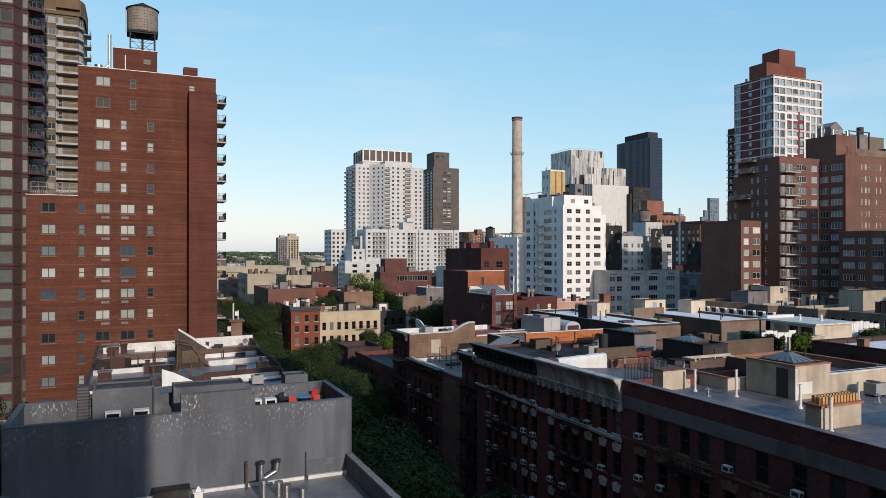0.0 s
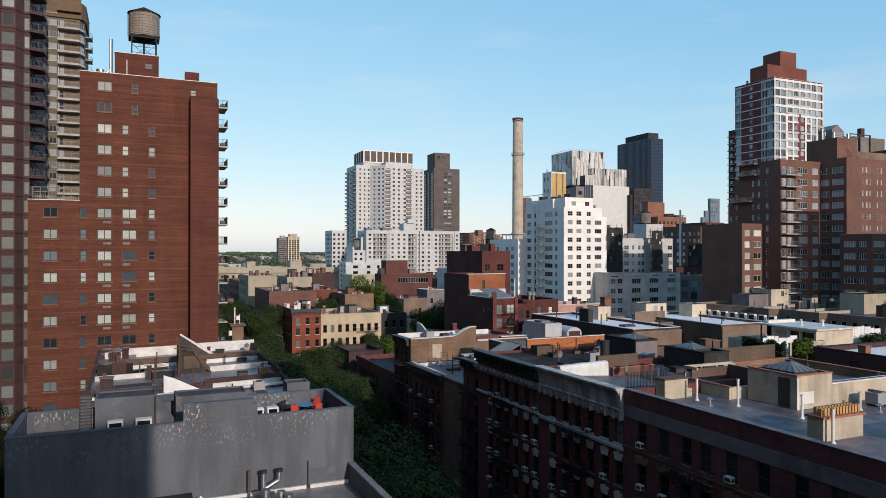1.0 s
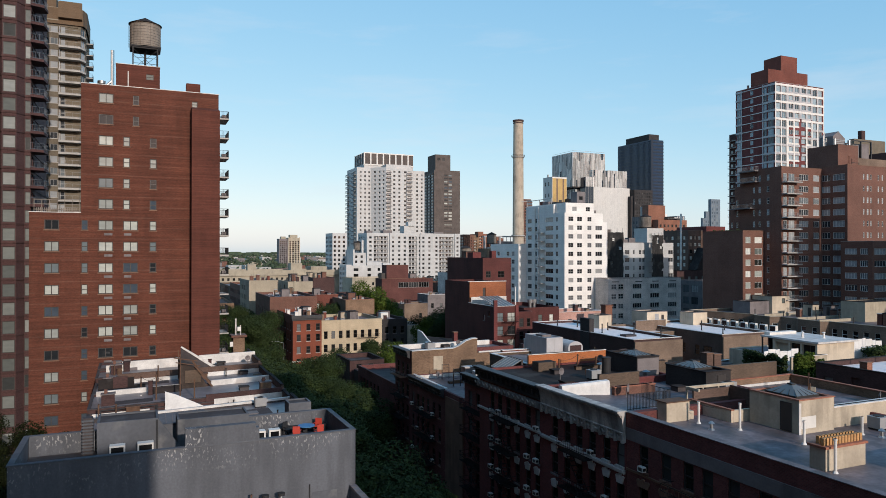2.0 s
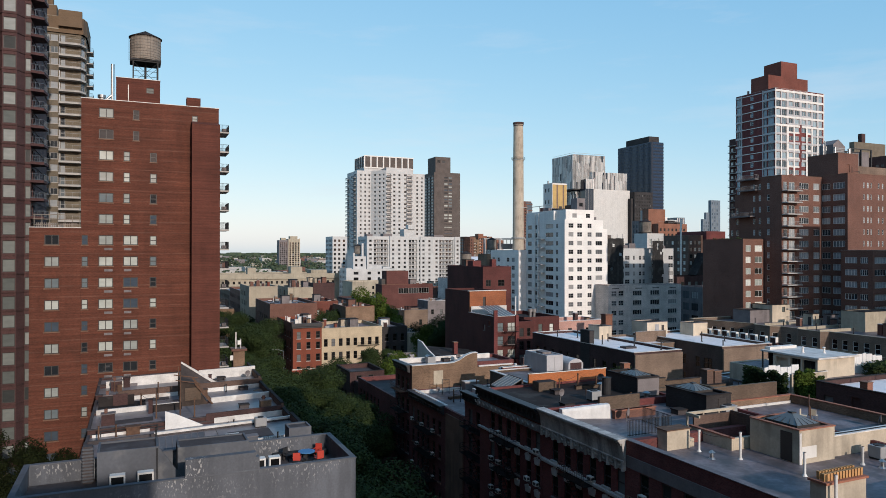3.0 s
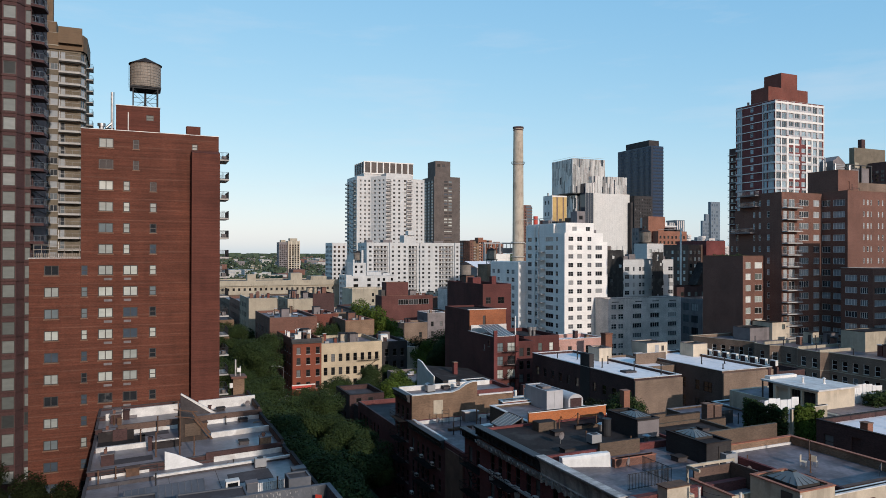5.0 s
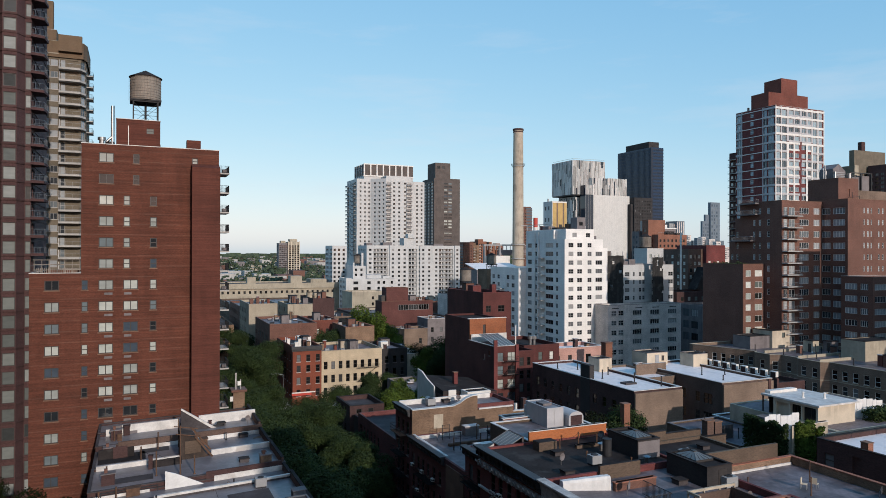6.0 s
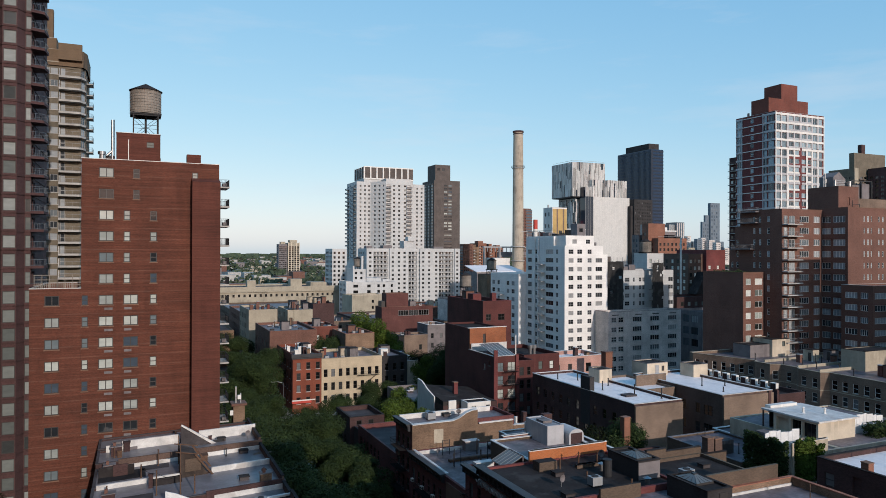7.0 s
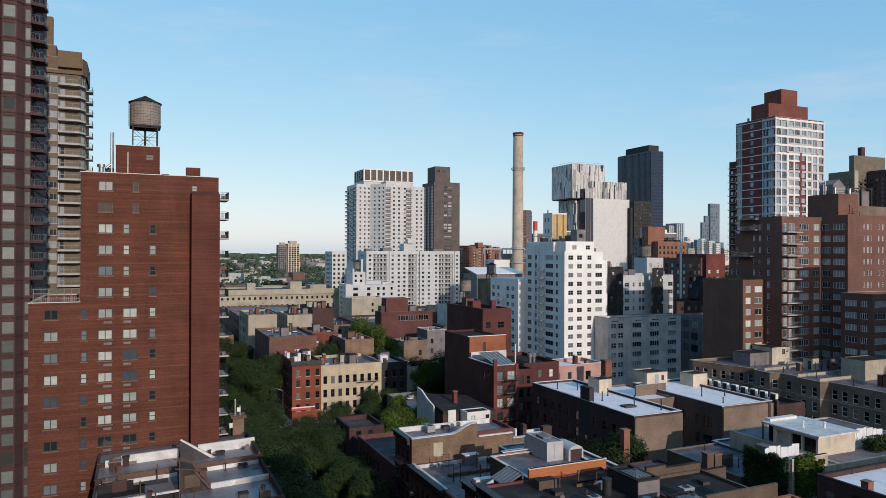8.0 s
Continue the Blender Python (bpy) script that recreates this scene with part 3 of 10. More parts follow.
def water_tank(x, y, z, r, h, leg, label):
    """Wooden water tank on a steel frame; z: foot of the frame."""
    t = thing("water_tank", label, "water tank", at=(x, y, z))
    bm = bmesh.new()
    pts = []
    for k in range(30):
        for f, dr in ((0.04, 0.0), (0.96, 0.0), (0.985, -0.05), (1.015, -0.05)):
            a = 2 * math.pi * (k + f) / 30
            rr = (r + dr) * (1 + 0.005 * math.sin(k * 2.7))
            pts.append((rr * math.cos(a), rr * math.sin(a)))
    prism(bm, pts, leg, leg + h)
    part("barrel", bm, WOODT, t)
    bm = bmesh.new()
    for i in range(9):
        zz = leg + 0.15 + (h - 0.3) * (i / 8) ** 1.15
        for k in range(28):
            a0, a1 = 2 * math.pi * k / 28, 2 * math.pi * (k + 1) / 28
            bar(bm, (math.cos(a0) * (r + 0.015), math.sin(a0) * (r + 0.015), zz), (math.cos(a1) * (r + 0.015), math.sin(a1) * (r + 0.015), zz), 0.03)
    part("hoop", bm, IRON, t)
    bm = bmesh.new()
    tube(bm, (0, 0, leg + h), (0, 0, leg + h + 0.06), r + 0.18, n=28)
    tube(bm, (0, 0, leg + h + 0.06), (0, 0, leg + h + 0.55 * r), r + 0.18, 0.06, n=28)
    part("conical_roof", bm, TAR, t, "dark felted conical roof")
    bm = bmesh.new()
    q = r * 0.78
    for i in range(-3, 4):
        box(bm, -r, i * r / 3.5 - 0.07, leg - 0.2, r, i * r / 3.5 + 0.07, leg)
    box(bm, -q - 0.1, -q - 0.1, leg - 0.4, q + 0.1, -q + 0.1, leg - 0.2)
    box(bm, -q - 0.1, q - 0.1, leg - 0.4, q + 0.1, q + 0.1, leg - 0.2)
    part("platform", bm, IRON, t)
    for sx in (-1, 1):
        for sy in (-1, 1):
            boxes("leg", IRON, t, (sx * q - 0.09, sy * q - 0.09, 0, sx * q + 0.09, sy * q + 0.09, leg - 0.4))
    bm = bmesh.new()
    for a, b in (((-q, -q), (q, -q)), ((q, -q), (q, q)), ((q, q), (-q, q)), ((-q, q), (-q, -q))):
        bar(bm, (*a, 0.1), (*b, leg - 0.5), 0.06)
        bar(bm, (*b, 0.1), (*a, leg - 0.5), 0.06)
        bar(bm, (*a, leg * 0.5), (*b, leg * 0.5), 0.06)
    part("brace", bm, IRON, t)
    bm = bmesh.new()
    tube(bm, (0, 0, 0), (0, 0, leg), 0.16, n=10)
    part("riser_pipe", bm, IRON, t)
    bm = bmesh.new()
    for s in (-0.2, 0.2):
        bar(bm, (-r - 0.12, s, leg), (-r - 0.12, s, leg + h), 0.04)
    for i in range(int(h / 0.35)):
        bar(bm, (-r - 0.12, -0.2, leg + 0.2 + i * 0.35), (-r - 0.12, 0.2, leg + 0.2 + i * 0.35), 0.03)
    part("ladder", bm, IRON, t)
    return t


def pipe(name, label, x, y, z, h, r=0.09, material=None, cap=False, category="vent pipe"):
    bm = bmesh.new()
    tube(bm, (x, y, z), (x, y, z + 0.12), r * 2.0, r * 1.2, n=10)
    tube(bm, (x, y, z + 0.1), (x, y, z + h), r, n=10)
    if cap:
        tube(bm, (x, y, z + h + 0.1), (x, y, z + h + 0.25), r * 1.9, r * 0.4, n=10)
        tube(bm, (x, y, z + h), (x, y, z + h + 0.12), r * 0.6, n=8)
    else:
        tube(bm, (x, y, z + h - 0.12), (x, y, z + h), r * 1.2, n=10)
    return solo(name, bm, material or PVC, label, category, group="roof pipes")


# ---- red brick apartment block with the water tank ----
RZ = 2.83
k_top = lambda k: 33.05 + RZ * k
low = [k_top(k) for k in range(-11, 2)]
h1 = rows([(2.09, 3.85)], [k_top(k) for k in range(-11, 8)], 1.29, "slide") + rows([(0.09, 0.82)], low, 1.29, "hung") + rows([(5.08, 6.88)], low, 1.29, "slide")
h1 += rows([(5.08, 5.88)], [k_top(k) for k in range(2, 6)], 1.29, "hung") + rows([(8.36, 9.21)], [k_top(k) for k in range(-11, 6)], 1.29, "hung")
h1 += [(13.75, 14.5, 51.85, 52.7, "hung")] + rows([(6.24, 7.01)], [k_top(6), k_top(7)], 1.29, "hung")
red = building("apartment_block", "tall red brick apartment block with white sliding windows", rect(-6.68, 103, 10.65, 121), 53.95, B_RED, GREYR, {0: h1}, cope=FLASH, category="apartment building", sill=BROWNST, near=True, gm=G_BLIND)
building("", "", rect(-12.57, 103, -6.69, 121), 36.8, B_RED, GREYR, {0: rows([(1.71, 3.37)], low, 1.29, "slide")}, cope=FLASH, parent=red, sill=BROWNST, near=True, gm=G_BLIND)
bm = bmesh.new()
wall_face(bm, (6.95, 101.2), (10.65, 101.2), 0, 51.3, [], 0.12)
wall_face(bm, (6.95, 103), (6.95, 101.2), 0, 51.3, [], 0.1)
wall_face(bm, (10.65, 101.2), (10.65, 103), 0, 51.3, [], 0.1)
v = [bm.verts.new(c) for c in ((6.95, 101.2, 51.3), (10.65, 101.2, 51.3), (10.65, 102.99, 51.9), (6.95, 102.99, 51.9))]
bm.faces.new(v)
part("pier", bm, B_PIER, red)
boxes("chimney", B_PIER, red, (6.36, 103.02, 53.95, 8.2, 104.4, 55.2))
for k in range(-11, 2):
    for x in ((-3.9, -2.9), (-1.5, -0.6)):
        boxes("vent_grille", BANDC, red, (x[0], 102.97, k_top(k) - 2.0, x[1], 103.03, k_top(k) - 1.68))
balconies(red, [(10.65, 105.2), (12.35, 105.2), (12.35, 109.5), (10.65, 109.5)], [(10.7, 105.25), (12.3, 105.25), (12.3, 109.45), (10.7, 109.45)], [51.1 - RZ * k for k in range(17)], CONC, IRON, gap=0.18)
for k in range(0, 17, 2):
    boxes("balcony_planter", BANDC, red, (11.4, 105.4, 51.12 - RZ * k, 12.0, 106.4, 51.6 - RZ * k))
# rooftop bulkhead
bh = building("roof_bulkhead", "red brick lift bulkhead on the apartment block roof", rect(-2.7, 110.2, 3.15, 118), 58.75, B_PIER, TAR, {0: [(4.0, 5.0, 56.8, 57.6, "hung")]}, z0=53.15, par=0.2, cope=FLASH, category="bulkhead")
boxes("conduit", PVC, bh, (-1.15, 110.1, 54, -1.05, 110.18, 57.8))
boxes("door", FRAME_D, bh, (3.152, 110.7, 53.2, 3.22, 111.7, 55.4))
water_tank(1.2, 113.5, 58.55, 2.15, 3.45, 3.6, "weathered cedar water tank with a conical roof on steel legs")
pt = thing("flue_pipe", "tall galvanised flue pipe beside the brick bulkhead", "flue pipe")
bm = bmesh.new()
tube(bm, (-3.2, 109.2, 53.15), (-3.2, 109.2, 56.0), 0.14, n=10)
tube(bm, (-3.9, 109.2, 55.2), (-3.2, 109.2, 55.9), 0.17, n=10)
tube(bm, (-3.2, 109.2, 55.8), (-3.2, 109.2, 60.3), 0.16, n=10)
part("flue", bm, STEEL, pt)
bm = bmesh.new()
tube(bm, (-2.95, 109.5, 53.15), (-2.95, 109.5, 60.4), 0.05, n=8)
part("antenna_mast", bm, IRON, pt)
bm = bmesh.new()
tube(bm, (-4.5, 108.8, 53.15), (-4.5, 108.8, 55.3), 0.34, n=16)
tube(bm, (-4.5, 108.8, 55.3), (-4.5, 108.8, 55.7), 0.52, n=16)
part("exhaust_fan", bm, STEEL, pt, "round galvanised exhaust fan")
boxes("rooftop_unit", GREYR, pt, (-4.1, 109.6, 53.15, -2.9, 111.0, 55.3))
bm = bmesh.new()
box(bm, 3.4, 110.4, 53.15, 4.4, 111.6, 54.9)
solo("condenser_unit", bm, GREYR, "grey condenser unit on the apartment block roof", "air conditioner")
rl = thing("terrace_fence", "wooden pergola and railing on the lower roof terrace", "fence")
for k in range(7):
    boxes("post", WOODT, rl, (-12.2 + k * 0.88, 104.2, 36.0, -12.12 + k * 0.88, 104.28, 38.6))
for z in (36.6, 37.2, 37.9, 38.5):
    boxes("rail", WOODT, rl, (-12.25, 104.14, z, -6.8, 104.19, z + 0.09))
for k in range(22):
    boxes("slat", WOODT, rl, (-11.9 + k * 0.22, 104.21, 36.1, -11.8 + k * 0.22, 104.24, 37.5))

rs = thing("rear_stack", "tan brick stack with white ducts beside the apartment block", "chimney")
boxes("shaft", B_BUFF, rs, (13.0, 105.2, 0, 14.6, 107.2, 19.2))
boxes("cap", B_BROWN, rs, (12.7, 104.9, 19.2, 14.9, 107.5, 19.5))
boxes("duct", STEEL, rs, (13.3, 105.6, 19.5, 13.5, 105.8, 21.9), (14.0, 105.6, 19.5, 14.15, 105.8, 20.9))
boxes("fan_box", WHITE, rs, (13.6, 105.3, 20.1, 14.1, 105.58, 20.7), (12.5, 105.0, 17.9, 12.95, 105.15, 18.6))
# ---- plum brick tower with angled bays ----
LZ = 2.92
lpoly = [(-40, 129), (-20.3, 129), (-19.2, 127), (-17.2, 127), (-16.3, 128.6), (-15.4, 128.6), (-15.4, 150), (-40, 150)]
lh = [82.15 + LZ * k for k in range(-27, 4)]
tower = building("bay_tower", "plum brick apartment tower with angled bays and balconies", lpoly, 96, B_PLUM, TAR, {0: rows([(17.0, 18.7), (14.2, 16.2), (11.0, 13.2)], lh, 2.05, "one"), 2: rows([(0.12, 1.88)], lh, 2.05, "one"), 4: rows([(0.06, 0.84)], lh, 2.05, "one"), 5: rows([(0.5, 2.2), (2.9, 4.3)], lh, 2.05, "one")}, category="apartment building", fm=FRAME_D, depth=0.22, gm=G_BAY)
bm = bmesh.new()
prism(bm, inset(lpoly, -0.1), 0.5, 0.72)
ledge = mesh_of("string_course", bm, B_DARK)
for z in lh:
    o = new("string_course", ledge)
    o.parent, o.location = tower, (0, 0, z)
balconies(tower, [(-15.42, 127.9), (-13.6, 128.6), (-13.3, 131.6), (-15.42, 132.4)], [(-15.4, 127.94), (-13.64, 128.62), (-13.34, 131.6), (-15.4, 132.3)], [z - 1.95 for z in lh[4:]], B_PLUM, NAVYR, thick=0.42, gap=0.6, h=1.0)

# ---- tan tower with balconies ----
tz = [84.4 - 2.76 * k for k in range(18)]
tan = building("balcony_tower", "taupe apartment tower with window bands and stacked balconies", [(-24, 185), (-16.4, 185), (-11.9, 185), (-11.0, 187), (-11.0, 202), (-24, 202)], 84.9, B_STONE, TAR, {0: rows([(1.0, 3.9), (4.1, 5.6), (5.8, 7.3)], tz, 1.45, "slide"), 1: rows([(0.3, 1.2)], tz, 2.0, "hung") + rows([(1.7, 3.9)], tz, 2.0, "pit"), 2: rows([(0.2, 1.9)], tz, 2.1, "slide"), 3: rows([(1, 2.4), (5, 6.4), (9, 10.4)], tz, 1.5, "hung")}, category="apartment building", gm=G_RT, fm=FRAME_G)
balconies(tan, [(-16.4, 183.3), (-12.0, 183.3), (-10.9, 185.2), (-10.9, 187), (-16.4, 184.98)], [(-16.35, 184.9), (-16.35, 183.35), (-12.03, 183.35), (-10.95, 185.2), (-10.95, 187)], [z - 2.0 for z in tz], CONC, FRAME_G, thick=0.42, gap=1.3, h=0.95)
balconies(tan, [(-11.0, 190), (-9.6, 190), (-9.6, 194), (-11.0, 194)], [(-11.0, 190.05), (-9.65, 190.05), (-9.65, 193.95), (-11.0, 193.95)], [z - 2.0 for z in tz], CONC, IRON, gap=0.3)
for z in tz:
    boxes("string_course", CONC, tan, (-24.05, 184.9, z - 1.6, -16.45, 184.99, z - 1.46))
    boxes("balcony_screen", WHITE if int(z) % 3 else FRAME_G, tan, (-16.32, 183.6, z - 1.98, -16.22, 184.9, z - 0.3))
building("", "", [(-23, 184.6), (-11.4, 184.6), (-10.7, 187.0), (-10.7, 200), (-23, 200)], 88.6, B_CROWN, TAR, z0=84.9, parent=tan, cope=TANST)
boxes("roof_fascia", B_CROWN, tan, (-16.5, 183.6, 86.2, -11.6, 184.58, 90.0))
boxes("fascia_band", TANST, tan, (-23.05, 184.5, 85.6, -16.55, 184.59, 85.85))
building("", "", rect(-22.5, 187, -17.2, 196), 91.8, B_CROWN, TAR, z0=87.8, parent=tan, cope=CONC)
boxes("chimney", B_CROWN, tan, (-19.3, 187.2, 91.0, -17.9, 189, 98.6))

# ---- grey rendered building with the roof terrace ----
gb = thing("rendered_building", "grey rendered building with a stained blank wall", "building")
building("", "", [(-7.07, 48), (14.24, 48), (14.24, 55.3), (-7.07, 55.3)], 19.0, PEEL, GREYR, parent=gb, par=1.35, thick=0.28, cope=STUCCO)
boxes("raised_parapet", PEEL, gb, (2.82, 47.97, 19.05, 7.3, 48.5, 20.22), (7.3, 47.97, 19.05, 7.52, 48.5, 19.9))
boxes("wall_pipe", IRON, gb, (10.9, 47.88, 13.8, 10.97, 47.96, 15.6))
boxes("wall_patch", STUCCO, gb, (11.1, 47.96, 13.9, 12.9, 47.995, 15.0))
low_b = thing("low_roof_building", "low building with a silver-grey roof below a blank wall", "building")
building("", "", [(-7.07, 12), (14.2, 12), (14.2, 48.7), (-7.07, 48.7)], 15.0, STUCCO, ALUM, parent=low_b, par=1.25, thick=0.35, cope=BANDC)
for k in range(22):
    boxes("coping_stone", BANDC, low_b, (13.8, 34.9 + 0.62 * k, 15.09, 14.26, 35.5 + 0.62 * k, 15.16 + 0.012 * (k % 3)))
boxes("flashing", FLASH, gb, (-6.7, 47.78, 13.76, 10.8, 47.95, 13.98), (11.05, 47.7, 13.76, 13.8, 47.95, 14.0))
ch = thing("roof_house", "grey rendered roof house with a flat top", "bulkhead")
building("", "", rect(-2.5, 52.2, 1.35, 55.0), 20.2, STUCCO, GREYR, z0=17.65, par=0.12, thick=0.15, parent=ch)
boxes("drain_pipe", IRON, ch, (1.2, 52.05, 17.7, 1.3, 52.15, 20.1))
bm = bmesh.new()
for a, b, c in (((1.36, 52.3, 20.1), (1.36, 52.3, 17.7), (3.0, 52.3, 17.7)),):
    v = [bm.verts.new(q) for q in (a, b, c)]
    w = [bm.verts.new((q[0], q[1] + 0.15, q[2])) for q in (a, b, c)]
    bm.faces.new(v)
    bm.faces.new(w[::-1])
    for i in range(3):
        bm.faces.new((v[i], v[(i + 1) % 3], w[(i + 1) % 3], w[i]))
part("wing_wall", bm, STUCCO, ch)
building("roof_house", "low grey rendered roof house behind the parapet", rect(2.6, 52.6, 7.5, 55.0), 19.85, STUCCO, GREYR, z0=17.65, par=0.1, thick=0.15, category="bulkhead")
st = thing("louvred_stack", "slatted grey chimney stack on the roof", "chimney")
boxes("core", GREYR, st, (-3.45, 54.0, 17.65, -2.85, 54.7, 20.2))
for k in range(11):
    boxes("slat", STUCCO, st, (-3.52, 53.95, 17.75 + k * 0.22, -2.78, 54.76, 17.87 + k * 0.22))
for x0, x1 in ((-1.7, -0.75), (0.0, 1.0), (7.75, 8.45), (8.7, 9.5)):
    s = thing("skylight", "small white-framed skylight on the terrace roof", "skylight", group="terrace skylights")
    boxes("frame", WHITE, s, (x0, 51.0, 17.65, x0 + 0.1, 51.6, 18.85), (x1 - 0.1, 51.0, 17.65, x1, 51.6, 18.85), (x0 + 0.1, 51.0, 18.73, x1 - 0.1, 51.6, 18.85))
    boxes("pane", G_DARK, s, (x0 + 0.1, 51.05, 17.65, x1 - 0.1, 51.1, 18.73))
tb = thing("terrace_table", "round terrace table with a pale top", "table", at=(11.9, 53.2, 17.65))
bm = bmesh.new()
tube(bm, (0, 0, 0.7), (0, 0, 0.75), 0.65, n=20)
part("tabletop", bm, BLUEP, tb)
bm = bmesh.new()
tube(bm, (0, 0, 0.02), (0, 0, 0.7), 0.05)
tube(bm, (0, 0, 0), (0, 0, 0.04), 0.35, n=12)
part("pedestal", bm, IRON, tb)


def chair(x, y, turn, material, label):
    c = thing("terrace_chair", label, "chair", group="terrace chairs", at=(x, y, 17.65))
    c.rotation_euler = (0, 0, radians(turn))
    boxes("seat", material, c, (-0.27, -0.27, 0.42, 0.27, 0.27, 0.47))
    boxes("backrest", material, c, (-0.27, 0.24, 0.47, 0.27, 0.3, 1.0))
    for sx in (-0.24, 0.2):
        for sy in (-0.25, 0.21):
            boxes("leg", IRON, c, (sx, sy, 0, sx + 0.04, sy + 0.04, 0.42))
    for sx in (-0.3, 0.25):
        boxes("armrest", material, c, (sx, -0.25, 0.62, sx + 0.05, 0.27, 0.66))
    return c


chair(11.0, 52.4, 160, REDP, "red terrace chair beside a round table")
chair(12.6, 52.2, 195, REDP, "red terrace chair beside a round table")
chair(12.9, 53.9, -40, REDP, "red terrace chair beside a round table")
chair(10.6, 53.8, 40, IRON, "black terrace chair beside a round table")
bm = bmesh.new()
for k in range(4):
    box(bm, 9.6 + k * 1.1, 54.2, 17.65, 10.5 + k * 1.1, 54.8, 18.1)
solo("planter_row", bm, IRON, "row of dark planters along the terrace parapet", "planter")
building("roof_house", "grey rendered stair house at the terrace corner", rect(11.1, 55.9, 12.9, 57.6), 19.6, STUCCO, GREYR, z0=0.0, par=0.1, thick=0.15, category="bulkhead")
# exhaust stacks on the low roof
ex = thing("exhaust_stack", "shiny steel exhaust pipes with a Y branch", "exhaust pipe", at=(7.79, 47.2, 13.75))
bm = bmesh.new()
tube(bm, (0, 0, 0), (0, 0, 1.75), 0.17, n=14)
tube(bm, (0.02, 0, 0.55), (1.0, 0, 1.05), 0.16, n=14)
tube(bm, (1.0, 0, 1.0), (1.05, 0, 1.65), 0.17, n=14)
part("duct", bm, STEEL, ex)
for x in (0.0, 1.05):
    bm = bmesh.new()
    tube(bm, (x, 0, 1.62), (x, 0, 1.8), 0.24, n=14)
    part("cowl", bm, IRON, ex)
for x, y, h in ((7.6, 45.2, 1.1), (8.6, 45.4, 0.8), (9.0, 44.9, 0.7), (9.9, 44.3, 0.55)):
    bm = bmesh.new()
    tube(bm, (x, y, 13.75), (x, y, 13.75 + h), 0.2, n=14)
    tube(bm, (x, y, 13.75 + h - 0.08), (x, y, 13.75 + h + 0.1), 0.28, n=14)
    solo("exhaust_pipe", bm, STEEL, "short steel exhaust pipe on the silver roof", "exhaust pipe", group="exhaust pipes")
pipe("vent_pipe", "thin rusty vent pipe against the grey wall", 6.9, 47.3, 13.75, 1.9, 0.06, RUST)
bm = bmesh.new()
box(bm, 1.2, 46.3, 13.75, 3.2, 47.3, 14.55)
box(bm, 1.1, 46.2, 14.55, 3.3, 47.4, 14.65)
solo("roof_hatch", bm, TAR, "black roof hatch on the silver roof", "roof hatch")
bm = bmesh.new()
box(bm, 3.5, 46.0, 13.75, 4.0, 46.5, 14.4)
box(bm, 3.4, 45.9, 14.4, 4.1, 46.6, 14.46)
tube(bm, (3.75, 46.25, 14.46), (3.75, 46.25, 14.75), 0.3, 0.02, n=4)
solo("birdhouse_vent", bm, WHITE, "white boxed roof vent with a pointed cap", "roof vent")

# ---- row houses behind it ----
edges = [57.9, 71.8, 75.9, 83.9, 91.3, 97.2, 102.4]
roofs = [16.2, 15.85, 16.3, 16.15, 16.75, 16.9]


before_row = set(bpy.data.objects)


def roof_z(y):
    return roofs[max(j for j in range(6) if edges[j] <= y)]


